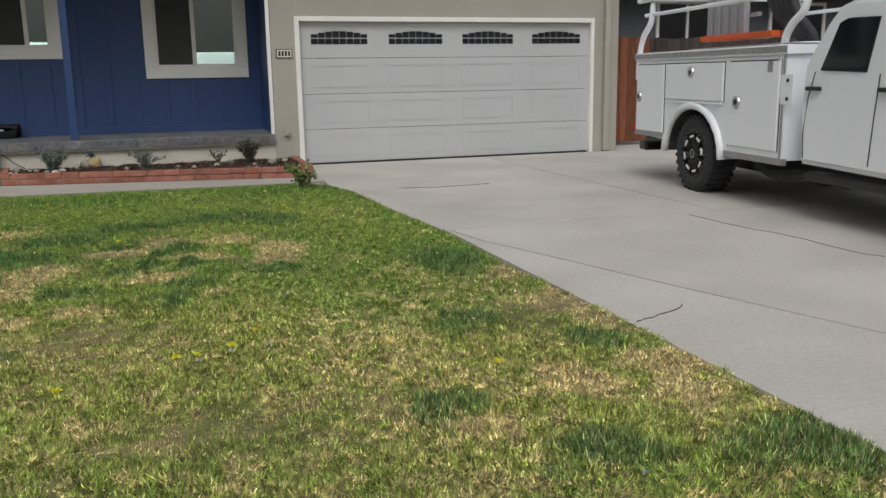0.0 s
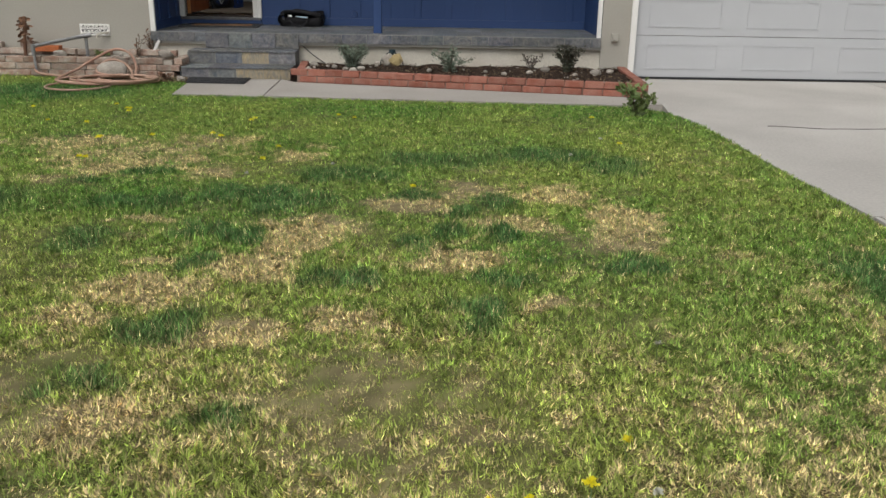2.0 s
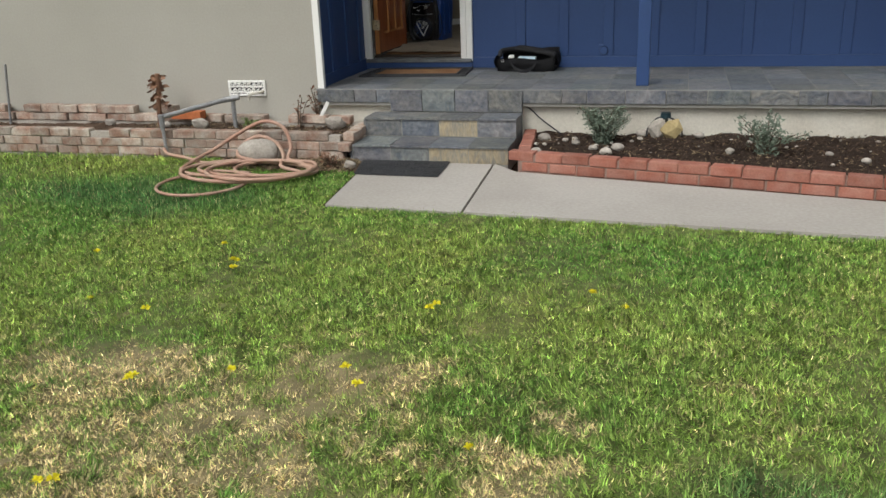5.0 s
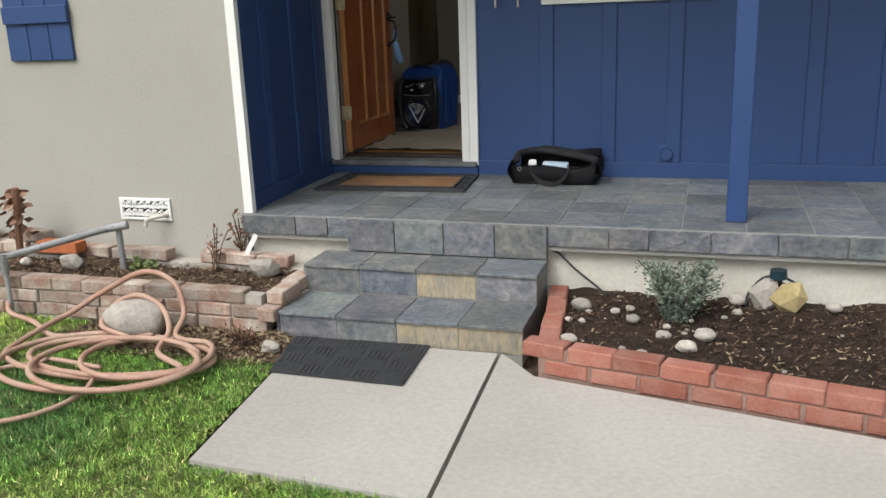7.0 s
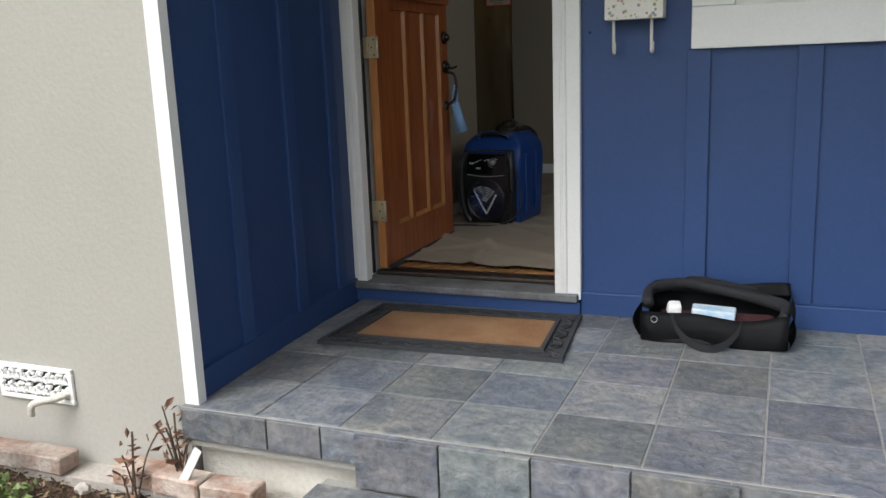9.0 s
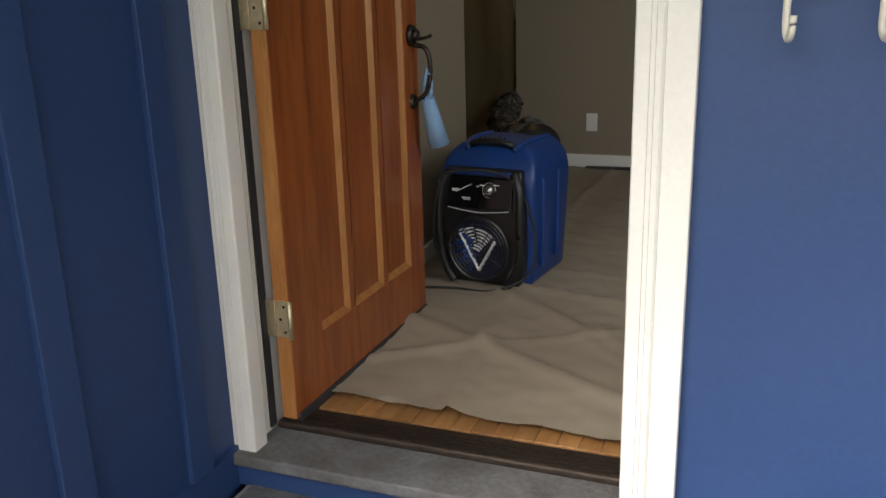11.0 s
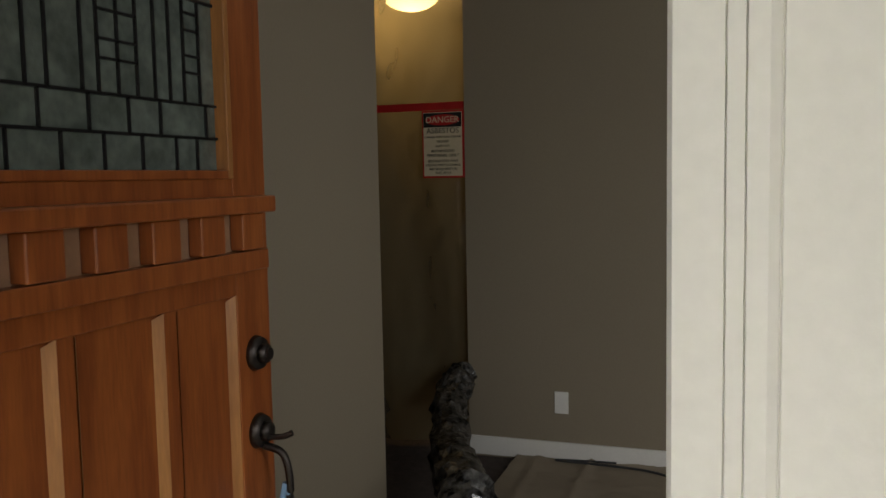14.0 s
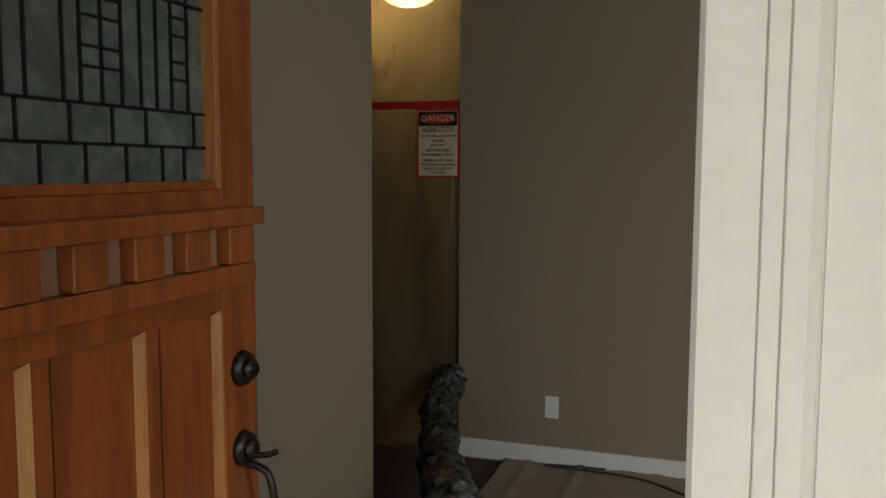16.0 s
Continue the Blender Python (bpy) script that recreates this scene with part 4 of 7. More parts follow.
fpart("spout", cyl((0.06, 0.33, 0.40), (0.05, 0.40, 0.44), 0.08, 0.078, 28), BLACK, "black outlet collar", smooth=True)
cord = [(-0.14, -0.03, 0.36), (-0.163, -0.035, 0.25), (-0.165, -0.03, 0.13), (-0.13, -0.035, 0.06)]
fpart("cable", tube(spline(cord), 0.0045, 8), RUBBER, "black power cable", smooth=True)
fpart("cable", tube(spline([(-0.15, -0.03, 0.35), (-0.10, -0.025, 0.392), (0.06, -0.005, 0.395), (0.145, 0.0, 0.33), (0.185, 0.02, 0.18), (0.17, 0.0, 0.06), (0.07, -0.07, 0.008), (-0.08, -0.09, 0.006), (-0.20, -0.16, 0.006), (-0.235, -0.35, 0.004)]), 0.0045, 8), RUBBER, "black power cable", smooth=True)
fpart("cable", tube(spline([(0.12, -0.02, 0.38), (0.155, -0.025, 0.28), (0.15, -0.03, 0.15), (0.11, -0.04, 0.05)]), 0.0045, 8), RUBBER, "black power cable", smooth=True)

# clear ribbed duct from the machine to the sheet
CLEAR = material("silver_film", (0.22, 0.22, 0.22), 0.14, 0.3, 26, 60, 0.5, second=(0.010, 0.010, 0.010), mix=1.0, dist=0.006, metal=0.8)
duct = thing("flexible_duct", (-3.1, 16.2, F + 0.4), "crumpled silvery plastic duct running up from the air scrubber", "duct")
line = spline([(-3.03, 16.10, F + 0.44), (-3.05, 16.22, F + 0.49), (-3.14, 16.45, F + 0.48), (-3.34, 16.95, F + 0.37), (-3.55, 17.5, F + 0.32), (-3.70, 17.95, F + 0.37), (-3.72, 18.24, F + 0.42)], 14)
bm = bmesh.new()
rings = []
for i, p in enumerate(line):
    d = (line[min(i + 1, len(line) - 1)] - line[max(i - 1, 0)]).normalized()
    a = d.cross(Vector((0, 0, 1))).normalized()
    b = d.cross(a)
    r = 0.078 + 0.010 * (i % 3 - 1) + 0.008 * math.sin(i * 0.6)
    rings.append([bm.verts.new(p + (r + 0.02 * noise.noise(p * 9 + Vector((k * 0.7, 0, i * 0.4)))) * (math.cos(k * math.tau / 22) * a + math.sin(k * math.tau / 22) * b)) for k in range(22)])
for s_, e_ in zip(rings, rings[1:]):
    for k in range(22):
        bm.faces.new((s_[k], s_[(k + 1) % 22], e_[(k + 1) % 22], e_[k]))
part("sleeve", bm, CLEAR, duct)
part("floor_cable", tube(spline([(-2.9, 18.17, F + 0.03), (-3.2, 18.12, F + 0.035), (-2.75, 18.10, F + 0.03), (-2.5, 17.95, F + 0.03), (-2.3, 17.9, F + 0.03)]), 0.006), RUBBER, thing("extension_lead", (-2.9, 18.1, F + 0.03), "black extension lead on the cloth along the baseboard", "extension lead"))

outlet = thing("wall_outlet", (-3.186, 18.215, 1.157), "white wall outlet cover plate", "outlet")
part("plate", box(-3.222, -3.150, 18.213, 18.2195, 1.10, 1.215, 0.002), WHITE, outlet)

# ---- warning sign and tape on the sheet ----
RED = material("red_print", (0.42, 0.012, 0.012), 0.5, 0.08, 10, 60, 0.05)
SIGNPAPER = material("sign_paper", (0.58, 0.49, 0.34), 0.6, 0.05, 10, 60, 0.05)
INK = material("black_ink", (0.01, 0.01, 0.01), 0.5, 0.05, 10, 60, 0.0)
sx, sz, sw, sh, sy = -3.812, 2.505, 0.215, 0.335, 18.225
sign = thing("warning_sign", (sx, sy, sz), "red-edged asbestos danger sign taped to the plastic sheet", "sign")
part("border", box(sx - sw / 2 - 0.008, sx + sw / 2 + 0.012, sy, sy + 0.003, sz - sh / 2 - 0.01, sz + sh / 2 + 0.01), RED, sign)
part("paper", box(sx - sw / 2, sx + sw / 2, sy - 0.002, sy - 0.0005, sz - sh / 2, sz + sh / 2), SIGNPAPER, sign)
part("header", box(sx - sw / 2 + 0.002, sx + sw / 2 - 0.002, sy - 0.0035, sy - 0.0025, sz + sh / 2 - 0.078, sz + sh / 2 - 0.003), INK, sign)
bm = cyl((sx, sy - 0.0045, sz + sh / 2 - 0.040), (sx, sy - 0.004, sz + sh / 2 - 0.040), 0.028, None, 40)
bmesh.ops.transform(bm, matrix=Matrix.Translation((sx, 0, 0)) @ Matrix.Diagonal((3.4, 1, 1, 1)) @ Matrix.Translation((-sx, 0, 0)), verts=bm.verts)
part("red_oval", bm, RED, sign)
up = Matrix.Rotation(radians(90), 4, "X")
for words, size, z, m_ in (("DANGER", 0.046, 0.1275, SIGNPAPER), ("ASBESTOS", 0.040, 0.070, INK), ("CANCER AND LUNG DISEASE", 0.0155, 0.038, INK), ("HAZARD", 0.0175, 0.014, INK), ("KEEP OUT", 0.0175, -0.010, INK),
                           ("AUTHORIZED", 0.0215, -0.036, INK), ("PERSONNEL ONLY", 0.0215, -0.059, INK), ("RESPIRATORS AND", 0.0195, -0.089, INK), ("PROTECTIVE CLOTHING", 0.0175, -0.110, INK), ("ARE REQUIRED IN", 0.0195, -0.131, INK), ("THIS AREA", 0.0195, -0.152, INK)):
    text_mesh(words, size, (sx, sy - (0.006 if words == "DANGER" else 0.003), sz + z), up, m_, sign)
tape = thing("red_tape", (-4.1, sy, 2.70), "strip of red tape across the plastic sheet", "tape")
part("strip", box(-4.6, -3.69, sy + 0.004, sy + 0.007, 2.685, 2.725), RED, tape)

# ---- porch things ----
mat_ = thing("doormat", (-2.68, 14.02, P), "coir doormat with a pierced black rubber border", "doormat")
mm = [Vector((-3.165, 13.725)), Vector((-2.155, 13.765)), Vector((-2.21, 14.345)), Vector((-3.145, 14.305))]


def on_mat(a, b):
    return mm[0].lerp(mm[1], a).lerp(mm[3].lerp(mm[2], a), b)


part("rubber_base", prism([on_mat(a, b)[:] for a, b in ((0, 0), (1, 0), (1, 1), (0, 1))], P + 0.001, P + 0.006), RUBBER, mat_)
part("coir", prism([on_mat(a, b)[:] for a, b in ((0.105, 0.2), (0.895, 0.2), (0.895, 0.83), (0.105, 0.83))], P + 0.006, P + 0.013), COIR, mat_, "orange-brown coir centre")
bm = bmesh.new()
for q in (((0, 0), (1, 0), (1, 0.03), (0, 0.03)), ((0, 0.97), (1, 0.97), (1, 1), (0, 1)), ((0, 0.03), (0.016, 0.03), (0.016, 0.97), (0, 0.97)), ((0.984, 0.03), (1, 0.03), (1, 0.97), (0.984, 0.97)),
          ((0.085, 0.165), (0.915, 0.165), (0.915, 0.2), (0.085, 0.2)), ((0.085, 0.83), (0.915, 0.83), (0.915, 0.865), (0.085, 0.865)), ((0.085, 0.2), (0.103, 0.2), (0.103, 0.83), (0.085, 0.83)), ((0.897, 0.2), (0.915, 0.2), (0.915, 0.83), (0.897, 0.83))):
    prism([on_mat(*p)[:] for p in q], P + 0.006, P + 0.017, bm)
part("border_rib", bm, RUBBER, mat_)
for side in range(4):
    n_ = 17 if side < 2 else 9
    for k in range(n_):
        f_ = (k + 0.5) / n_
        c = on_mat(*((f_, 0.097) if side == 0 else (f_, 0.918) if side == 1 else (0.05, f_) if side == 2 else (0.95, f_)))
        ang = (0.6 if k % 2 else -0.6) + (0 if side < 2 else 1.57)
        bm = tube([(c.x + 0.032 * math.cos(t * 0.524) * math.cos(ang) - 0.013 * math.sin(t * 0.524) * math.sin(ang), c.y + 0.032 * math.cos(t * 0.524) * math.sin(ang) + 0.013 * math.sin(t * 0.524) * math.cos(ang), P + 0.011) for t in range(13)], 0.0045, 5)
        part("scroll", bm, RUBBER, mat_)

bag = thing("tool_bag", (-1.665, 14.17, P), "open black canvas tool bag with a white packet inside", "bag")
bx0, bx1, by0, by1 = -1.925, -1.385, 14.10, 14.36


def sag(bm, k=0.02):
    for v in bm.verts:
        v.co += Vector((noise.noise(v.co * 6), noise.noise(v.co * 6 + Vector((5, 0, 0))), noise.noise(v.co * 5 + Vector((0, 9, 0))))) * k
    return bm


def cloth_wall(a, b, z0, z1, t, lean=0.0):
    bm = bmesh.new()
    rows_ = []
    n_ = Vector((b[1] - a[1], a[0] - b[0], 0)).normalized()
    for j in range(8):
        rows_.append([bm.verts.new(Vector((a[0] + (b[0] - a[0]) * i / 18, a[1] + (b[1] - a[1]) * i / 18, z0 + (z1 - z0) * j / 7)) + n_ * (0.025 * math.sin(math.pi * j / 7) + lean * (j / 7) ** 2)) for i in range(19)])
    for j in range(7):
        for i in range(18):
            bm.faces.new((rows_[j][i], rows_[j][i + 1], rows_[j + 1][i + 1], rows_[j + 1][i]))
    bmesh.ops.solidify(bm, geom=list(bm.faces), thickness=t)
    return sag(bm, 0.026)


part("base", sag(box(bx0, bx1, by0, by1, P + 0.004, P + 0.03, 0.008), 0.004), BAGCLOTH, bag)
part("side", cloth_wall((bx0, by0), (bx1, by0), P + 0.01, P + 0.13, 0.008), BAGCLOTH, bag, smooth=True)
part("side", cloth_wall((bx1, by1), (bx0, by1), P + 0.01, P + 0.15, 0.008, -0.02), BAGCLOTH, bag, smooth=True)
part("end", cloth_wall((bx1, by0), (bx1, by1), P + 0.01, P + 0.152, 0.008), BAGCLOTH, bag, smooth=True)
part("end", cloth_wall((bx0, by1), (bx0, by0), P + 0.01, P + 0.16, 0.008), BAGCLOTH, bag, smooth=True)
part("flap", cloth_wall((bx1, by1 - 0.03), (bx0, by1 - 0.03), P + 0.15, P + 0.185, 0.008, 0.05), BAGCLOTH, bag, smooth=True)
def webbing(pts, w=0.032, t=0.004):
    """A flat strap along a line, its width lying across the line and upright."""
    bm = bmesh.new()
    line_ = spline(pts)
    rows_ = [[bm.verts.new(p + Vector((0, o, z))) for o, z in ((0, -w / 2), (-t, -w / 2), (-t, w / 2), (0, w / 2))] for p in line_]
    for a, b in zip(rows_, rows_[1:]):
        for k in range(4):
            bm.faces.new((a[k], a[(k + 1) % 4], b[(k + 1) % 4], b[k]))
    return bm


part("strap", webbing([(-1.80, 14.068, P + 0.125), (-1.775, 14.062, P + 0.07), (-1.73, 14.05, P + 0.03), (-1.66, 14.03, P + 0.014), (-1.60, 14.05, P + 0.03), (-1.56, 14.062, P + 0.075), (-1.545, 14.068, P + 0.12)]), BAGCLOTH, bag)
part("strap", webbing([(-1.83, 14.33, P + 0.165), (-1.76, 14.335, P + 0.20), (-1.68, 14.335, P + 0.196), (-1.58, 14.335, P + 0.18), (-1.50, 14.33, P + 0.165)], 0.036), BAGCLOTH, bag)
part("rolled_edge", sag(tube(spline([(-1.905, 14.13, P + 0.15), (-1.91, 14.25, P + 0.172), (-1.80, 14.33, P + 0.18), (-1.65, 14.325, P + 0.172), (-1.50, 14.30, P + 0.15), (-1.40, 14.23, P + 0.135), (-1.41, 14.12, P + 0.115)]), 0.022, 10), 0.02), BAGCLOTH, bag, smooth=True)
part("packet", sag(box(-1.735, -1.575, 14.16, 14.24, P + 0.085, P + 0.128, 0.006), 0.012), material("white_packet", (0.60, 0.66, 0.70), 0.4, 0.1, 20, 60, 0.2, second=(0.2, 0.42, 0.6), mix=0.6), bag, "white and pale blue packet")
part("paper", sag(box(-1.83, -1.775, 14.14, 14.20, P + 0.095, P + 0.14, 0.012), 0.03), WHITE, bag, "crumpled white paper")
part("ring", tube([(-1.865 + 0.012 * math.cos(a * 0.6), 14.066, P + 0.105 + 0.012 * math.sin(a * 0.6)) for a in range(12)], 0.002, 5), STEEL, bag, "metal ring")
part("contents", sag(box(bx0 + 0.05, bx1 - 0.05, by0 + 0.04, by1 - 0.04, P + 0.04, P + 0.09, 0.02), 0.02), material("maroon_cloth", (0.05, 0.012, 0.014), 0.9, 0.2, 9, 60, 0.3), bag)

bell = thing("doorbell", (-2.173, BY - 0.01, 2.146), "round brass doorbell with a dark button", "doorbell")
part("plate", cyl((-2.173, BY + 0.002, 2.146), (-2.173, BY - 0.008, 2.146), 0.032, 0.029, 36), BRASS, bell, smooth=False)
part("dish", cyl((-2.173, BY - 0.0075, 2.146), (-2.173, BY - 0.0095, 2.146), 0.0262, 0.0245, 32), METAL, bell)
part("ring", tube([(-2.173 + 0.0125 * math.cos(a * 0.3142), BY - 0.0115, 2.146 + 0.0125 * math.sin(a * 0.3142)) for a in range(21)], 0.002, 6), STEEL, bell)
part("button", cyl((-2.173, BY - 0.009, 2.146), (-2.173, BY - 0.0145, 2.146), 0.009, 0.007, 20), GALV, bell)
for s_ in (-1, 1):
    part("screw", cyl((-2.173 + s_ * 0.0277, BY - 0.0075, 2.146), (-2.173 + s_ * 0.0275, BY - 0.0095, 2.146), 0.0025, None, 10), METAL, bell)

CREAM = material("cream_enamel", (0.70, 0.68, 0.60), 0.4, 0.05, 9, 80, 0.05, second=(0.62, 0.60, 0.52), mix=0.5)
box_ = thing("mailbox", (-1.99, BY - 0.05, 1.99), "cream enamel wall mailbox with floral decals, an open lid and hooks", "mailbox")
mx0, mx1 = -2.112, -1.886
part("body", prism([(mx0, BY - 0.105), (mx1, BY - 0.105), (mx1, BY - 0.004), (mx0, BY - 0.004)], 1.985, 2.225), CREAM, box_)
part("back", box(mx0 + 0.005, mx1 - 0.005, BY - 0.012, BY - 0.002, 2.2255, 2.29), CREAM, box_)
part("lid", prism([(mx0 - 0.025, BY - 0.075), (mx0 - 0.01, BY - 0.095), (mx1 + 0.01, BY - 0.095), (mx1 + 0.025, BY - 0.075), (mx1 + 0.025, BY - 0.012), (mx0 - 0.025, BY - 0.012)], 2.268, 2.375), CREAM, box_)
part("hinge", cyl((mx0 - 0.01, BY - 0.096, 2.272), (mx1 + 0.01, BY - 0.096, 2.272), 0.004, None, 10), STEEL, box_)
part("keyhole", cyl((-2.009, BY - 0.0135, 2.245), (-2.009, BY - 0.0125, 2.245), 0.006, None, 12), INK, box_)
for hx in (-2.086, -1.936):
    part("hook", tube(spline([(hx, BY - 0.05, 1.99), (hx, BY - 0.05, 1.90), (hx + 0.001, BY - 0.052, 1.868), (hx + 0.006, BY - 0.07, 1.855), (hx + 0.01, BY - 0.088, 1.868), (hx + 0.011, BY - 0.09, 1.895)]), 0.0065, 8), CREAM, box_, smooth=True)
PINK = material("faded_pink_print", (0.42, 0.27, 0.24), 0.5, 0.2, 40, 120, 0.0)
GREENP = material("faded_green_print", (0.36, 0.35, 0.16), 0.5, 0.2, 40, 120, 0.0)
rd = random.Random(5)
for k in range(46):
    fx = mx0 + 0.015 + rd.random() * 0.19
    fz = 1.99 + (rd.random() ** 1.7) * 0.075 if k < 32 else 2.16 + rd.random() * 0.05
    if k >= 32 and not -2.085 < fx < -2.0:
        continue
    part("flower_decal", cyl((fx, BY - 0.1056, fz), (fx, BY - 0.1052, fz), 0.002 + 0.006 * rd.random(), None, 7), (PINK, GREENP, GALV)[k % 3], box_)

sock = thing("porch_outlet", (-0.968, BY - 0.02, 0.895), "blue painted weatherproof porch outlet", "outlet")
part("plate", box(-1.02, -0.915, BY - 0.012, BY, 0.84, 0.95, 0.004), BLUE, sock)
part("cover", cyl((-0.968, BY - 0.012, 0.895), (-0.968, BY - 0.04, 0.895), 0.042, 0.036, 24), BLUE, sock)
nail = thing("wall_hook", (-2.21, BY - 0.01, 1.93), "small blue painted hook", "hook")
part("stub", cyl((-2.195, BY, 1.945), (-2.195, BY - 0.02, 1.945), 0.006, 0.004, 10), BLUE, nail)

# ---- fittings on the stucco ----
vent = thing("vent_grille", (-3.97, FY, 0.74), "white pierced iron foundation vent", "vent")
part("dark_back", box(-4.135, -3.795, FY - 0.004, FY - 0.001, 0.682, 0.798), INK, vent)
for q in ((-4.145, -3.785, 0.672, 0.69), (-4.145, -3.785, 0.790, 0.808), (-4.145, -4.127, 0.69, 0.79), (-3.803, -3.785, 0.69, 0.79)):
    part("frame", box(q[0], q[1], FY - 0.014, FY, q[2], q[3], 0.003), WHITE, vent)
rd = random.Random(3)
for k in range(17):
    cx = -4.12 + 0.0194 * k
    for cz in (0.715, 0.765):
        a = (k * 1.3 + cz * 50) % 3.1
        bm = tube([(cx + 0.012 * math.cos(a + t * 0.5) * (1 - t * 0.05), FY - 0.010, cz + 0.022 * math.sin(a + t * 0.5) * (1 - t * 0.05)) for t in range(11)], 0.0072, 6)
        part("scroll", bm, WHITE, vent)
pipe = thing("drain_pipe", (-3.82, FY - 0.05, 0.70), "short bent beige drain pipe under the vent", "pipe")
part("bend", tube(spline([(-3.80, FY + 0.01, 0.715), (-3.83, FY - 0.05, 0.71), (-3.90, FY - 0.09, 0.695), (-3.915, FY - 0.09, 0.65)]), 0.013, 10), FOUNDATION, pipe, smooth=True)
plate = thing("house_number", (2.34, FY - 0.01, 1.88), "cream house number plate with a dark rim", "number plate")
part("rim", box(2.225, 2.455, FY - 0.014, FY, 1.815, 1.945, 0.004), INK, plate)
part("face", box(2.237, 2.443, FY - 0.018, FY - 0.0142, 1.827, 1.933), CREAM, plate)
for k in range(4):
    part("bar", box(2.257 + 0.046 * k, 2.287 + 0.046 * k, FY - 0.0205, FY - 0.0185, 1.845, 1.915), INK, plate)
spig = thing("wall_socket", (2.314, FY - 0.03, 0.75), "beige painted outdoor socket cover", "outlet")
part("cover", box(2.275, 2.355, FY - 0.045, FY, 0.70, 0.80, 0.008), STUCCO, spig)
part("knob", cyl((2.315, FY - 0.045, 0.73), (2.315, FY - 0.075, 0.73), 0.015, None, 14), STUCCO, spig)
shut = thing("window_shutter", (-4.6, FY - 0.02, 1.64), "blue board window shutter", "shutter")
for k in range(3):
    part("board", box(-4.78 + 0.155 * k, -4.63 + 0.155 * k, FY - 0.022, FY, 1.635, 2.9, 0.003), BLUE, shut)
part("ledge", box(-4.78, -4.316, FY - 0.042, FY - 0.0222, 1.85, 1.95, 0.003), BLUE, shut)

# ---- brick planters ----


def brick_mesh(length, depth, height, mat_, seed):
    bm = box(-length / 2, length / 2, -depth / 2, depth / 2, 0, height, 0.006, seg=1)
    for v in bm.verts:
        v.co += Vector((noise.noise(v.co * 25 + Vector((seed, 0, 0))), noise.noise(v.co * 25 + Vector((0, seed, 0))), noise.noise(v.co * 25 + Vector((0, 0, seed))))) * 0.004
    return mesh_of(bm, "brick", mat_)


RED_BRICKS = [brick_mesh(0.196, 0.095, 0.068, BRICK, k) for k in range(5)]
OLD_BRICKS = [brick_mesh(0.196, 0.095, 0.068, OLD_BRICK, 10 + k) for k in range(5)]


def course(parent, a, b, z, meshes, start=0.0, jitter=0.004, pitch=0.206, skip=()):
    """Bricks end to end from a to b at height z."""
    a, b = Vector((*a, z)), Vector((*b, z))
    d = (b - a).normalized()
    ang = math.atan2(d.y, d.x)
    n_ = max(1, round(((b - a).length - start) / pitch))
    for i in range(n_ + (1 if start else 0)):
        s_ = (i - (0.5 if start else 0) + 0.5) * (b - a).length / (n_ + (0.0 if not start else 0.5))
        if i in skip or s_ > (b - a).length:
            continue
        c = a + d * s_ + Vector((random.uniform(-jitter, jitter), random.uniform(-jitter, jitter), random.uniform(0, jitter * 0.6)))
        piece("brick", random.choice(meshes), parent, Matrix.Translation(c) @ Matrix.Rotation(ang + random.uniform(-0.02, 0.02) * jitter / 0.004, 4, "Z"))


red = thing("brick_planter", (0.4, 12.2, G), "low red brick planter bed in front of the porch", "planter")
pa, pb, pc, pd = (-1.345, 12.205), (2.36, 11.40), (2.40, 12.95), (-1.43, 13.02)
for i in range(2):
    z = G + 0.012 + 0.075 * i
    course(red, pa, pb, z, RED_BRICKS, 0.1 if i else 0)
    course(red, (pa[0] + 0.0, pa[1] + 0.06), pd, z, RED_BRICKS, 0.1 if i else 0)
    course(red, (pb[0] - 0.01, pb[1] + 0.06), pc, z, RED_BRICKS, 0.1 if i else 0)
part("mortar", prism([(pa[0] - 0.035, pa[1] - 0.034), (pb[0] + 0.035, pb[1] - 0.034), (pb[0] + 0.035, pb[1] + 0.03), (pa[0] - 0.035, pa[1] + 0.03)], 0.2, G + 0.138), RED_MORTAR, red)
part("mortar", prism([(pa[0] - 0.03, pa[1] + 0.031), (pa[0] + 0.03, pa[1] + 0.031), (pd[0] + 0.03, pd[1]), (pd[0] - 0.03, pd[1])], 0.2, G + 0.145), RED_MORTAR, red)
part("mortar", prism([(pb[0] - 0.04, pb[1] + 0.031), (pb[0] + 0.03, pb[1] + 0.031), (pc[0] + 0.03, pc[1]), (pc[0] - 0.03, pc[1])], 0.2, G + 0.145), RED_MORTAR, red)


def soil_bed(name, outline, z, mat_, label, amp=0.03, step=0.035):
    """Uneven earth over a four-sided plan."""
    a, b, c, d = [Vector(p) for p in outline]
    nu = int((b - a).length / step)
    nv = int(max((d - a).length, (c - b).length) / step)
    bm = bmesh.new()
    g = []
    for j in range(nv + 1):
        g.append([])
        for i in range(nu + 1):
            p = a.lerp(b, i / nu).lerp(d.lerp(c, i / nu), j / nv)
            h = amp * noise.noise(Vector((p.x * 4, p.y * 4, 1))) + 0.6 * amp * noise.noise(Vector((p.x * 18, p.y * 18, 2))) + 0.5 * amp * abs(noise.noise(Vector((p.x * 45, p.y * 45, 3))))
            g[-1].append(bm.verts.new((p.x, p.y, z + h)))
    for j in range(nv):
        for i in range(nu):
            bm.faces.new((g[j][i], g[j][i + 1], g[j + 1][i + 1], g[j + 1][i]))
    return single(name, bm, mat_, label, "soil", "structure")


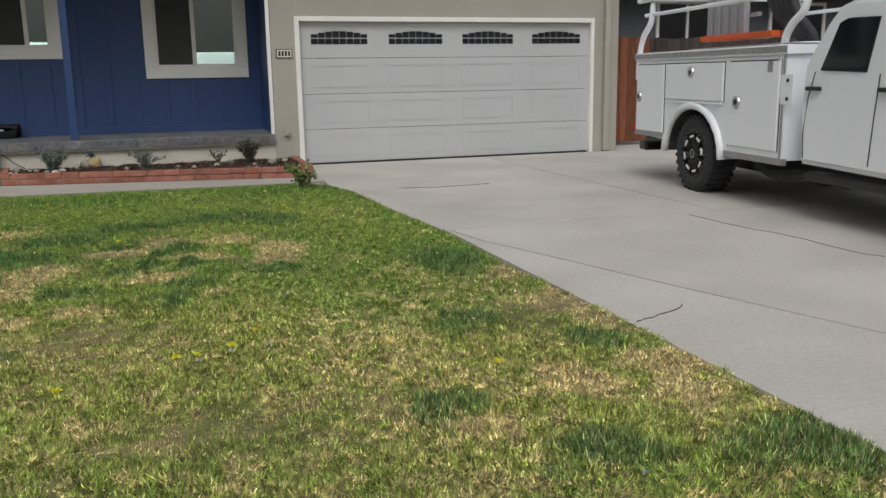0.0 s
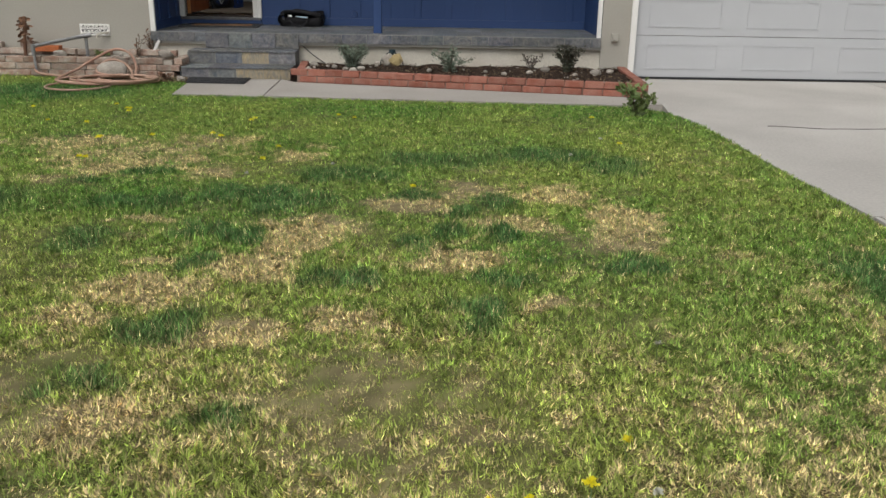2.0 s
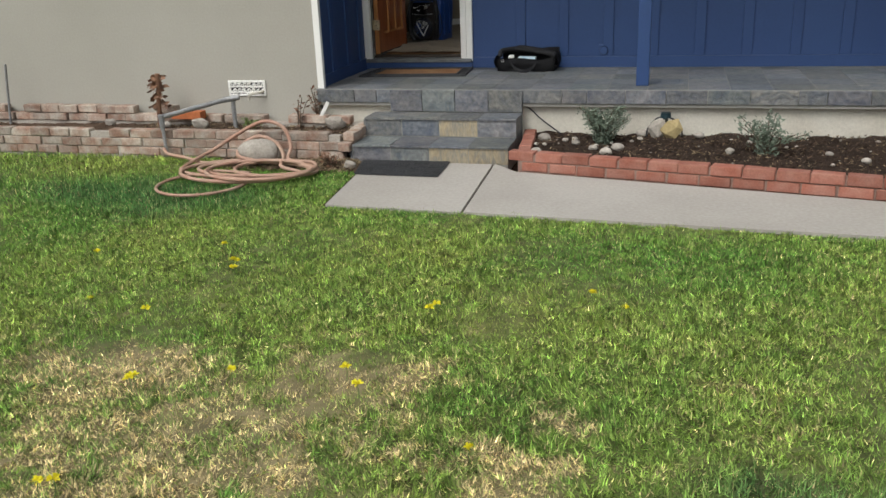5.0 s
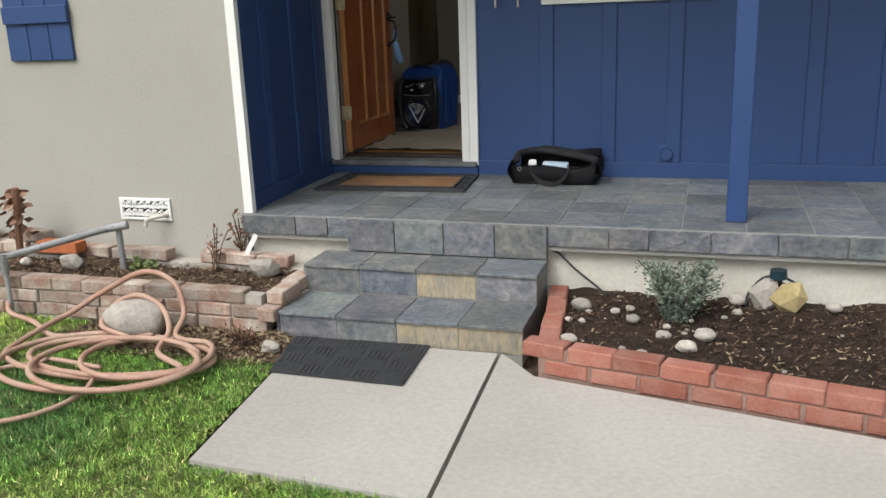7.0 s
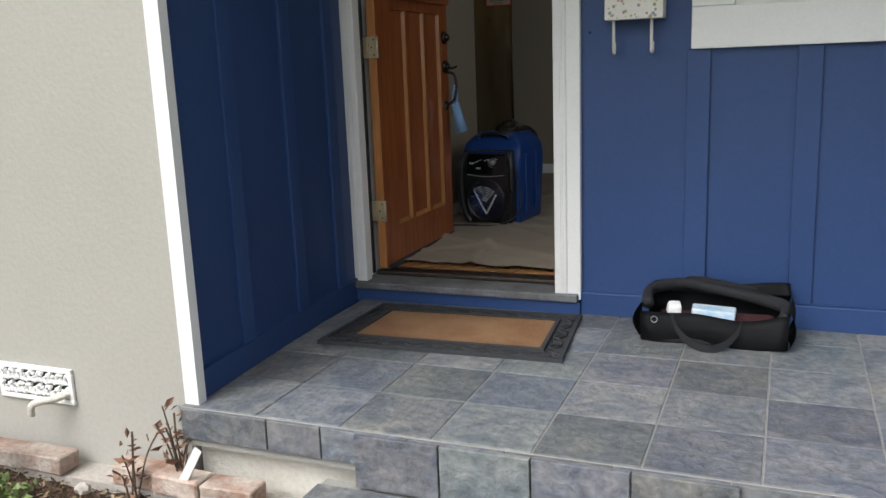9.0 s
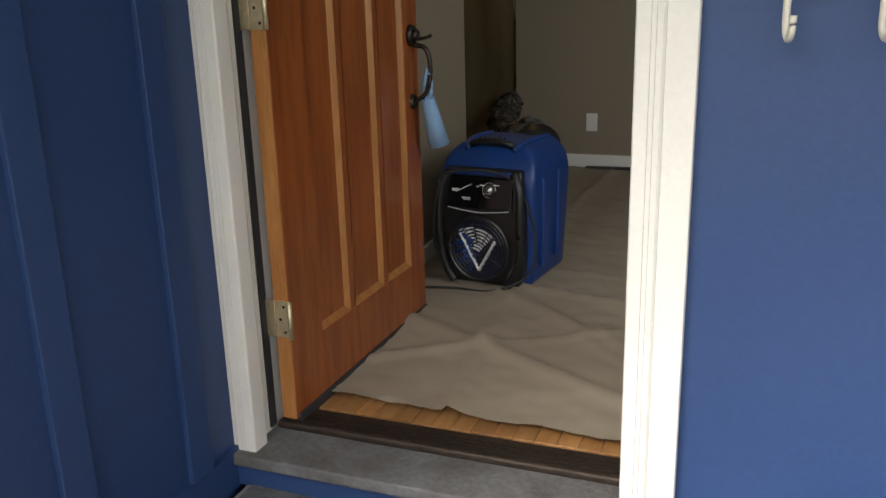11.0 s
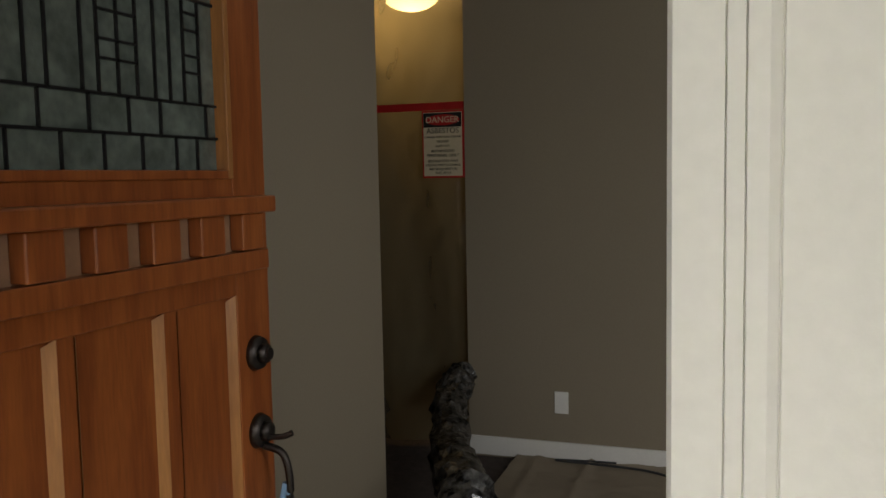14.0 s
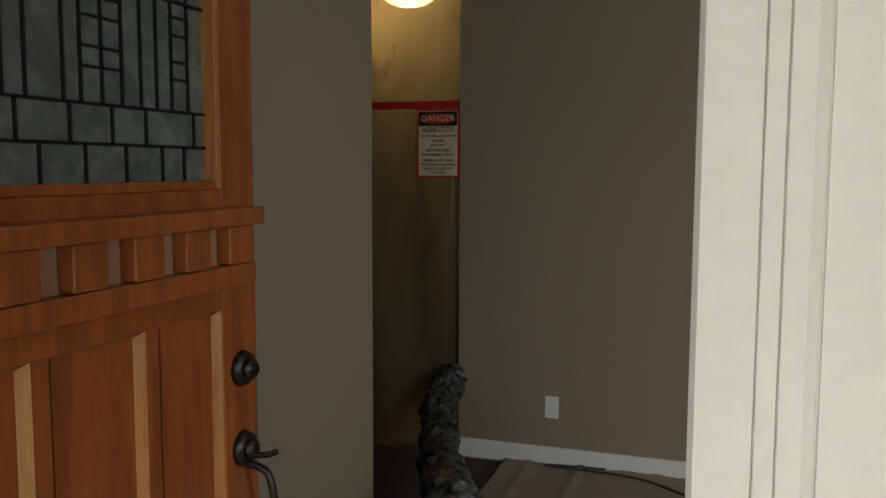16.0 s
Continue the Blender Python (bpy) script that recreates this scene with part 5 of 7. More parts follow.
soil_bed("planter_soil", [(-1.36, 12.22), (2.33, 11.45), (2.37, 13.07), (-1.45, 13.07)], G + 0.115, MULCH, "dark bark mulch in the planter bed")
old = thing("old_brick_bed", (-5, 12.5, G), "weathered brick border of a raised bed", "planter")
for i in range(3):
    z = G + 0.005 + 0.074 * i
    course(old, (-7.6, 12.44), (-2.83 if i < 2 else -2.95, 12.44), z, OLD_BRICKS, 0.1 if i % 2 else 0, 0.009, skip=(12,) if i == 2 else ())
    if i:
        course(old, (-2.80, 12.44), (-2.79, 12.98), z, OLD_BRICKS, 0.1 if i % 2 else 0, 0.010)
for i in range(2):
    course(old, (-7.6, 12.965), (-2.95 - 1.7 * i, 12.965), G + 0.19 + 0.074 * i, OLD_BRICKS, 0.1 * i, 0.012, skip=(6, 13, 17, 19, 20, 21) if i else (19,))
part("mortar", box(-7.6, -2.86, 12.408, 12.472, 0.15, G + 0.20), MORTAR, old)
part("footing", box(-7.6, -2.62, 12.93, 13.05, 0.15, G + 0.19), MORTAR, old)
loose = thing("loose_brick", (-4.45, 12.86, G + 0.2), "single bright orange brick lying in the bed", "brick")
part("block", box(-4.62, -4.33, 12.82, 12.92, G + 0.235, G + 0.305, 0.006), material("orange_brick", (0.42, 0.13, 0.045), 0.9, 0.15, 9, 60, 0.4), loose)
soil_bed("bed_soil", [(-7.6, 12.46), (-2.8, 12.46), (-2.8, 12.95), (-7.6, 12.95)], G + 0.165, SOIL, "dry brown earth in the raised bed", 0.035)
bm = bmesh.new()
soil_bed("bare_patch", [(-4.0, 12.02), (-2.62, 11.95), (-2.64, 12.42), (-4.0, 12.42)], G - 0.005, SOIL, "bare dry earth beside the steps", 0.02)

# ---- stones ----
rd = random.Random(11)
for k, (x, y, s, f_) in enumerate(((-1.274, 12.764, 0.095, 0.4), (-1.31, 12.566, 0.036, 0.8), (-1.245, 12.555, 0.036, 0.8), (-1.23, 12.70, 0.028, 0.8), (-1.04, 12.778, 0.042, 0.7), (-1.106, 12.724, 0.045, 0.6), (-1.014, 12.615, 0.065, 0.6), (-0.864, 12.43, 0.062, 0.8), (-0.687, 12.455, 0.085, 0.8),
                                    (-0.532, 12.99, 0.085, 0.9), (-0.541, 12.816, 0.045, 0.7), (-1.267, 12.30, 0.07, 0.6), (-0.602, 12.737, 0.03, 0.8), (-0.76, 12.30, 0.08, 0.7), (-0.10, 12.96, 0.07, 0.7), (0.95, 12.2, 0.06, 0.7), (1.25, 12.35, 0.07, 0.8), (1.45, 12.6, 0.10, 0.6), (1.75, 12.2, 0.06, 0.7), (2.0, 12.35, 0.12, 0.6), (2.2, 12.55, 0.08, 0.7), (0.75, 12.4, 0.05, 0.8), (0.1, 12.45, 0.055, 0.7))):
    s *= 0.55
    o = lump((x, y, G + 0.125 + s * 0.35), (s, s * f_, s * 0.62), k, 0.22, 3)
    single("stone", o, STONE, "pale rounded stone on the mulch", "stone", smooth=True, group="stones in the planter")


def litter(name, x0, x1, y0, y1, z, count, size, mats, label, seed):
    """Loose chips and crumbs scattered over a bed."""
    r_ = random.Random(seed)
    bm = bmesh.new()
    for k in range(count):
        x, y = r_.uniform(x0, x1), r_.uniform(y0, y1)
        if name == "bark_chips" and y < 12.24 - 0.21 * (x + 1.36) + 0.03:
            continue
        p = Vector((x, y, z + 0.03 * noise.noise(Vector((x * 4, y * 4, 1))) + r_.uniform(0.002, 0.022)))
        d = Vector((r_.uniform(-1, 1), r_.uniform(-1, 1), r_.uniform(-0.4, 0.4))).normalized() * size * r_.uniform(0.5, 1.5)
        w = d.cross(Vector((r_.uniform(-0.6, 0.6), r_.uniform(-0.6, 0.6), 1))).normalized() * size * r_.uniform(0.2, 0.45)
        n_ = d.cross(w).normalized() * size * 0.15
        v = [bm.verts.new(q_) for q_ in (p - d - w, p + d - w, p + d + w, p - d + w, p + n_)]
        for a, b in ((0, 1), (1, 2), (2, 3), (3, 0)):
            bm.faces.new((v[a], v[b], v[4])).material_index = k % len(mats)
    return single(name, bm, mats, label, "litter", "stuff")


CHIP_DARK = material("bark_chip", (0.05, 0.034, 0.026), 0.95, 0.3, 20, 90, 0.3, spec=0.2)
CHIP_BROWN = material("brown_chip", (0.13, 0.085, 0.055), 0.95, 0.3, 20, 90, 0.3, spec=0.2)
CHIP_PALE = material("straw_chip", (0.30, 0.23, 0.14), 0.95, 0.3, 20, 90, 0.3, spec=0.2)
litter("bark_chips", -1.36, 2.34, 11.5, 13.04, G + 0.115, 9000, 0.011, [CHIP_DARK, CHIP_DARK, CHIP_BROWN, CHIP_DARK, CHIP_BROWN, CHIP_PALE, CHIP_DARK], "bark chips and leaf crumbs on the mulch", 3)
litter("dry_litter", -4.9, -2.84, 12.5, 12.94, G + 0.165, 4200, 0.010, [CHIP_BROWN, CHIP_BROWN, CHIP_PALE, CHIP_DARK], "crumbs of earth and dry stems in the raised bed", 4)
litter("dry_litter", -3.95, -2.66, 12.0, 12.40, G - 0.005, 2600, 0.013, [CHIP_PALE, CHIP_BROWN, CHIP_PALE], "dry stems and crumbs on the bare earth", 5)
PEB = [mesh_of(lump((0, 0, 0), (1, 0.75, 0.6), 40 + k, 0.4, 1), "pebble", STONE, True) for k in range(4)]
for k in range(50):
    a = rd.random()
    x = -1.25 + 3.5 * a
    y = 12.28 - 0.19 * (x + 1.3) + rd.random() * (0.72 + 0.19 * (x + 1.3))
    s = rd.uniform(0.008, 0.028)
    o = new("pebble", rd.choice(PEB))
    o.matrix_basis = Matrix.Translation((x, y, G + 0.125)) @ Matrix.Rotation(rd.random() * 6, 4, "Z") @ Matrix.Diagonal((s, s, s, 1))
    tagged(o, "small pale pebble on the dark mulch", "pebble", "pebbles in the planter")
for x, y, s in ((-3.05, 12.80, 0.09), (-4.28, 12.72, 0.075), (-2.70, 12.18, 0.05), (-3.6, 12.85, 0.03), (-4.6, 12.7, 0.04), (-5.2, 12.75, 0.05)):
    single("stone", lump((x, y, G + (0.20 if y > 12.46 else 0.01) + s * 0.3), (s, s * 0.7, s * 0.65), x, 0.45), STONE, "rough grey stone on dry earth", "stone", smooth=False)
single("boulder", lump((-3.47, 12.20, G + 0.105), (0.175, 0.10, 0.105), 3.3, 0.14, 3), STONE, "smooth tan boulder lying inside the hose coil", "boulder", smooth=True)
trough = thing("rock_lantern", (-0.36, 12.93, G + 0.13), "small solar lamp set on pale split rocks", "garden lamp")
for k, (dx, dy, s, mt) in enumerate(((-0.05, 0, 0.075, STONE), (0.05, -0.03, 0.08, material("yellow_stone", (0.42, 0.33, 0.16), 0.9, 0.15, 10, 50, 0.4)), (0.0, 0.05, 0.07, STONE))):
    bm = lump((0, 0, 0), (s, s * 0.5, s * 1.15), 60 + k, 0.5, 1)
    bmesh.ops.transform(bm, matrix=Matrix.Translation((-0.36 + dx, 12.93 + dy, G + 0.19)) @ Matrix.Rotation(0.5 if k else -0.5, 4, "Y"), verts=bm.verts)
    part("rock", bm, mt, trough)
part("stem", cyl((-0.36, 12.95, G + 0.22), (-0.36, 12.95, G + 0.275), 0.02, None, 14), BLACK, trough)
part("cap", cyl((-0.36, 12.95, G + 0.275), (-0.36, 12.95, G + 0.315), 0.042, 0.038, 24), material("teal_black", (0.01, 0.03, 0.04), 0.3, 0.1, 8, 60, 0.0), trough, "dark round solar cap")
part("wire", tube(spline([(-0.36, 12.97, G + 0.28), (-0.43, 12.98, G + 0.26), (-0.49, 12.95, G + 0.19), (-0.50, 12.93, G + 0.13)]), 0.006), RUBBER, trough)
part("wire", tube(spline([(-0.36, 12.97, G + 0.28), (-0.29, 12.98, G + 0.25), (-0.24, 12.97, G + 0.19), (-0.23, 12.95, G + 0.13)]), 0.006), RUBBER, trough)
cordb = thing("extension_lead", (-1.4, 13.0, G + 0.2), "thin black lead sagging from the step into the planter", "extension lead")
part("strand", tube(spline([(-1.485, 13.03, 0.60), (-1.44, 13.05, 0.58), (-1.35, 13.04, 0.50), (-1.24, 13.0, 0.43), (-1.17, 12.93, 0.40)]), 0.006), RUBBER, cordb)

# ---- plants ----


def foliage(name, rgb1, rgb2):
    m = material(name, rgb1, 0.6, 0.15, 3, 40, 0.0, second=rgb2, mix=0.8)
    n, l = m.node_tree.nodes, m.node_tree.links
    geo = n.new("ShaderNodeNewGeometry")
    hs = [q for q in n if q.type == "HUE_SAT"][0]
    mr = n.new("ShaderNodeMapRange")
    mr.inputs["To Min"].default_value, mr.inputs["To Max"].default_value = 0.6, 1.45
    l.new(geo.outputs["Random Per Island"], mr.inputs["Value"])
    l.new(mr.outputs[0], hs.inputs["Value"])
    return m


SAGE = foliage("grey_green_leaf", (0.16, 0.195, 0.145), (0.11, 0.15, 0.10))
LEAF = foliage("green_leaf", (0.11, 0.17, 0.05), (0.17, 0.21, 0.07))
WINE = foliage("wine_leaf", (0.075, 0.06, 0.05), (0.05, 0.07, 0.035))
BARK = material("twig_bark", (0.10, 0.075, 0.05), 0.9, 0.2, 20, 80, 0.3)
DRY = foliage("dead_leaf", (0.21, 0.11, 0.06), (0.13, 0.06, 0.035))


def plant(name, loc, height, spread, stems, leaf_len, mat_, label, seed, per=26, leaf_w=0.35, upright=0.6):
    rd_ = random.Random(seed)
    t = thing(name, loc, label, "plant")
    bs, bl = bmesh.new(), bmesh.new()
    o = Vector(loc)
    for k in range(stems):
        ang, out = rd_.random() * math.tau, spread * (0.25 + 0.75 * rd_.random())
        h = height * rd_.uniform(0.55, 1.0)
        tip = o + Vector((math.cos(ang) * out, math.sin(ang) * out, h))
        mid = o.lerp(tip, 0.5) + Vector((0, 0, h * 0.12))
        pts = spline([o + Vector((rd_.uniform(-0.02, 0.02), rd_.uniform(-0.02, 0.02), -0.02)), mid, tip], 5)
        tube(pts, 0.0035, 4, bs)
        for q in range(per):
            f = 0.12 + 0.88 * rd_.random()
            p = pts[min(int(f * (len(pts) - 1)), len(pts) - 1)] + Vector((rd_.gauss(0, 1), rd_.gauss(0, 1), rd_.gauss(0, 0.7))) * spread * 0.11
            d = Vector((rd_.uniform(-1, 1), rd_.uniform(-1, 1), rd_.uniform(-0.3, 1) * upright + 0.2)).normalized()
            L = leaf_len * rd_.uniform(0.6, 1.2)
            side = d.cross(Vector((rd_.uniform(-1, 1), rd_.uniform(-1, 1), rd_.uniform(-1, 1)))).normalized() * L * leaf_w
            nrm = d.cross(side).normalized() * L * 0.12
            v = [bl.verts.new(c) for c in (p, p + d * L * 0.5 + side + nrm, p + d * L, p + d * L * 0.5 - side + nrm)]
            bl.faces.new(v[:3])
            bl.faces.new((v[0], v[2], v[3]))
    part("stem", bs, BARK, t)
    part("leaf_crown", bl, mat_, t)
    return t


ZB = G + 0.125
plant("shrub", (-0.82, 12.72, ZB), 0.27, 0.20, 46, 0.021, SAGE, "small grey-green shrub with fine leaves", 1, 95, 0.3)
plant("shrub", (0.34, 12.42, ZB), 0.27, 0.27, 14, 0.045, SAGE, "sparse silvery green shrub with spreading stems", 2, 36, 0.2)
plant("shrub", (1.30, 12.70, ZB), 0.18, 0.16, 8, 0.035, WINE, "low dark reddish shrub", 3, 22, 0.3)
plant("shrub", (1.72, 12.62, ZB), 0.32, 0.18, 22, 0.034, WINE, "dark leafy shrub in the planter", 4, 48, 0.35)
plant("shrub", (2.08, 10.35, G), 0.29, 0.22, 12, 0.065, LEAF, "leafy young green shrub at the lawn's corner", 5, 18, 0.36)
plant("weed", (-3.80, 12.72, G + 0.17), 0.10, 0.10, 9, 0.035, LEAF, "small green weed in dry earth", 6, 16, 0.35)
plant("dead_plant", (-3.42, 12.90, G + 0.18), 0.26, 0.12, 5, 0.045, DRY, "withered brown plant against the wall", 7, 7, 0.22)
plant("dead_plant", (-3.28, 12.97, 0.5), 0.28, 0.08, 6, 0.045, DRY, "withered brown plant at the porch corner", 8, 8, 0.22)
plant("weed", (-2.86, 12.22, G), 0.09, 0.13, 12, 0.03, DRY, "dry weeds beside the steps", 9, 14, 0.25)
stump = thing("dried_stalk", (-4.72, 12.80, 0.45), "dried curled brown plant stalk", "dried plant")
bm = bmesh.new()
tube(spline([(-4.73, 12.80, 0.44), (-4.72, 12.80, 0.6), (-4.70, 12.80, 0.75), (-4.69, 12.80, 0.90)]), 0.022, 8, bm)
part("stem", bm, DRY, stump)
bm = bmesh.new()
rd = random.Random(8)
for k in range(60):
    p = Vector((-4.715 + rd.uniform(-0.05, 0.05), 12.80 + rd.uniform(-0.05, 0.05), rd.uniform(0.58, 0.90)))
    d = Vector((rd.uniform(-1, 1), rd.uniform(-1, 1), rd.uniform(-1.2, 0.4))).normalized() * 0.06
    s_ = d.orthogonal().normalized() * 0.022
    v = [bm.verts.new(c) for c in (p, p + d * 0.5 + s_, p + d + d.orthogonal() * 0.2, p + d * 0.5 - s_)]
    bm.faces.new(v[:3]), bm.faces.new((v[0], v[2], v[3]))
part("curled_leaf", bm, DRY, stump)
stk = thing("metal_stake", (-6.40, 12.88, 0.45), "rusty metal stake in the bed", "stake")
part("rod", cyl((-6.41, 12.88, 0.40), (-6.34, 12.88, 0.98), 0.012, None, 10), GALV, stk)
slip = thing("white_strip", (-3.14, 12.93, 0.55), "white plastic strip leaning at the porch corner", "plastic strip")
bm = box(-0.015, 0.015, -0.003, 0.003, -0.09, 0.09, 0.001)
bmesh.ops.transform(bm, matrix=Matrix.Translation((-3.20, 12.92, 0.565)) @ Matrix.Rotation(0.55, 4, "Y"), verts=bm.verts)
part("strip", bm, WHITE, slip)
tap = thing("garden_tap", (-4.2, 12.6, 0.5), "grey galvanised standpipe with a sloping arm", "pipe")
part("riser", cyl((-3.985, 12.80, 0.40), (-3.985, 12.80, 0.69), 0.019, None, 12), GALV, tap)
part("tee", cyl((-3.92, 12.80, 0.70), (-4.05, 12.76, 0.68), 0.025, None, 12), GALV, tap)
part("arm", cyl((-4.0, 12.79, 0.69), (-4.42, 12.36, 0.60), 0.021, None, 12), GALV, tap)
part("valve", cyl((-4.42, 12.36, 0.62), (-4.42, 12.36, 0.50), 0.026, 0.02, 12), GALV, tap)
part("drop", cyl((-4.42, 12.36, 0.52), (-4.40, 12.34, 0.30), 0.014, None, 10), GALV, tap)

# ---- garden hose ----
hose = thing("garden_hose", (-3.4, 11.9, G), "faded pinkish garden hose lying in loose coils", "hose")


def ring(cx, cy, rx, ry, a0, a1, n_, z=G + 0.035, rise=0.0):
    """Points of a loop lying on the ground, turning from a0 to a1."""
    return [(cx + rx * math.cos(a0 + (a1 - a0) * k / n_), cy + ry * math.sin(a0 + (a1 - a0) * k / n_), z + rise * math.sin(math.pi * k / n_)) for k in range(n_)]


pts = [(-4.42, 12.34, 0.34), (-4.34, 12.27, 0.31), (-4.15, 12.22, 0.295)]
pts += ring(-3.42, 11.90, 0.56, 0.26, 2.5, 2.5 - 6.1, 14)
pts += [(-3.95, 12.10, 0.33), (-3.90, 12.24, 0.36), (-3.72, 12.30, 0.47), (-3.47, 12.31, 0.585), (-3.29, 12.30, 0.54), (-3.215, 12.25, 0.40), (-3.17, 12.10, 0.33)]
pts += ring(-3.18, 11.88, 0.31, 0.26, 0.9, 0.9 - 5.2, 12, G + 0.06)
pts += [(-3.62, 12.12, 0.35), (-3.58, 12.22, 0.44), (-3.46, 12.24, 0.48), (-3.32, 12.22, 0.43), (-3.22, 12.12, 0.35), (-3.15, 11.92, 0.32)]
pts += ring(-3.36, 11.86, 0.44, 0.22, -0.3, -0.3 - 5.6, 12, G + 0.05)
pts += ring(-3.25, 11.74, 0.40, 0.30, 0.3, 0.3 - 6.0, 13, G + 0.075)
pts += ring(-3.40, 11.80, 0.50, 0.34, 0.5, 0.5 - 5.8, 13, G + 0.05)
part("coil", tube(spline(pts, 6), 0.0145, 8), HOSE, hose, smooth=True)
part("free_end", tube(spline([(-3.30, 11.70, G + 0.06), (-3.62, 11.76, G + 0.05)] + ring(-3.56, 11.46, 0.32, 0.32, 2.0, 2.0 + 5.3, 12, G + 0.03), 6), 0.0115, 8), HOSE, hose, smooth=True)

# ---- ribbed rubber mat on the walkway ----
rmat = thing("rubber_mat", (-2.25, 12.1, G), "worn black ribbed rubber mat at the foot of the steps", "doormat")
c4 = [Vector(p) for p in ((-2.565, 11.915), (-1.92, 11.905), (-1.945, 12.365), (-2.65, 12.345))]
part("base", prism([p[:] for p in c4], G + 0.017, G + 0.024), RUBBER, rmat)
for i in range(5):
    for j in range(4):
        bm = bmesh.new()
        for k in range(5):
            a0, a1, b0, b1 = i / 5 + 0.012, (i + 1) / 5 - 0.012, j / 4 + 0.015, (j + 1) / 4 - 0.015
            f0, f1 = (k + 0.15) / 5, (k + 0.7) / 5
            q = [(a0 + (a1 - a0) * f0, b0), (a0 + (a1 - a0) * f1, b0), (a0 + (a1 - a0) * f1, b1), (a0 + (a1 - a0) * f0, b1)] if (i + j) % 2 else [(a0, b0 + (b1 - b0) * f0), (a1, b0 + (b1 - b0) * f0), (a1, b0 + (b1 - b0) * f1), (a0, b0 + (b1 - b0) * f1)]
            prism([c4[0].lerp(c4[1], u).lerp(c4[3].lerp(c4[2], u), v)[:] for u, v in q], G + 0.024, G + 0.028, bm)
        part("rib_block", bm, RUBBER, rmat)

# ---- neighbouring ground at the side ----
fence = thing("side_fence", (9.5, 14.6, G), "weathered dark wooden boundary fence", "fence")
me_d = mesh_of(box(-0.068, 0.068, -0.01, 0.01, 0, 1.9, 0.004, seg=1), "fence_board", DARKWOOD)
for k in range(64):
    piece("board", me_d, fence, Matrix.Translation((8.9 + 0.142 * k, 14.75 + random.uniform(-0.006, 0.006), G + random.uniform(-0.02, 0.02))))
gate = thing("side_gate", (8.2, 13.9, G), "reddish wooden side gate beside the garage", "gate")
me_g = mesh_of(box(-0.068, 0.068, -0.01, 0.01, 0.06, 1.88, 0.004, seg=1), "gate_board", FENCEWOOD)
for k in range(8):
    piece("board", me_g, gate, Matrix.Translation((7.86 + 0.142 * k, 13.95, G)))
part("rail", box(7.79, 8.93, 13.962, 14.0, 0.6, 0.7), FENCEWOOD, gate)
part("rail", box(7.79, 8.93, 13.962, 14.0, 1.7, 1.8), FENCEWOOD, gate)
part("latch", box(8.62, 8.72, 13.92, 13.94, 0.55, 0.62, 0.004), RED, gate, "small red and white tag")
neigh = thing("neighbour_house", (14, 19, G), "dark grey neighbouring house with white trimmed windows", "house")
part("wall", box(7.9, 40, 19.0, 19.3, 0.1, 3.6), NEIGHBOUR, neigh)
part("wall", box(12, 40, 18.3, 19.0, 0.1, 2.1), NEIGHBOUR, neigh)
part("roof", prism([(7.5, 18.2), (40, 18.2), (40, 26), (7.5, 26)], 3.6, 3.9), NEIGHBOUR, neigh)
part("fascia", box(7.5, 40, 18.15, 18.25, 3.5, 3.75), WHITE, neigh)
for x in (12.3, 15.6, 18.6):
    w_ = part("window", box(x, x + 1.6, 18.96, 19.02, 2.2, 3.15), GLASSDARK, neigh)
    for q in ((x - 0.08, x + 1.68, 2.12, 2.2), (x - 0.08, x + 1.68, 3.15, 3.23), (x - 0.08, x, 2.2, 3.15), (x + 1.6, x + 1.68, 2.2, 3.15), (x + 0.77, x + 0.83, 2.2, 3.15)):
        part("frame", box(q[0], q[1], 18.92, 18.98, q[2], q[3]), WHITE, w_)

# ---- work truck ----
MACHINED = material("machined_alloy", (0.78, 0.78, 0.78), 0.4, 0.05, 20, 90, 0.0, metal=0.3)
TREADPLATE = material("tread_plate", (0.55, 0.56, 0.57), 0.35, 0.35, 30, 60, 1.0, metal=0.9, dist=0.006)
TM = Matrix(((-0.124, 0.992, 0, 6.135), (-0.992, -0.124, 0, 9.74), (0, 0, 1, 0), (0, 0, 0, 1)))
truck = thing("work_truck", (6.6, 7.5, G), "white crew-cab work truck with a utility body and ladder rack", "truck")


def tpart(name, bm, mat__, parent=None, label="", smooth=False):
    bmesh.ops.transform(bm, matrix=TM, verts=bm.verts)
    return part(name, bm, mat__, parent or truck, label, smooth)


def sideplate(outline, w0, w1, bevel=0.0):
    """A solid from a side outline (s, z) between two widths."""
    bm = bmesh.new()
    a = [bm.verts.new((s_, w0, z)) for s_, z in outline]
    b = [bm.verts.new((s_, w1, z)) for s_, z in outline]
    f0, f1 = bm.faces.new(a), bm.faces.new(b[::-1])
    for i in range(len(a)):
        j = (i + 1) % len(a)
        bm.faces.new((a[j], a[i], b[i], b[j]))
    if bevel:
        bmesh.ops.bevel(bm, geom=[e for e in bm.edges if len(e.link_faces) == 2 and (f0 in e.link_faces or f1 in e.link_faces)], offset=bevel, segments=3, affect="EDGES")
    return bm


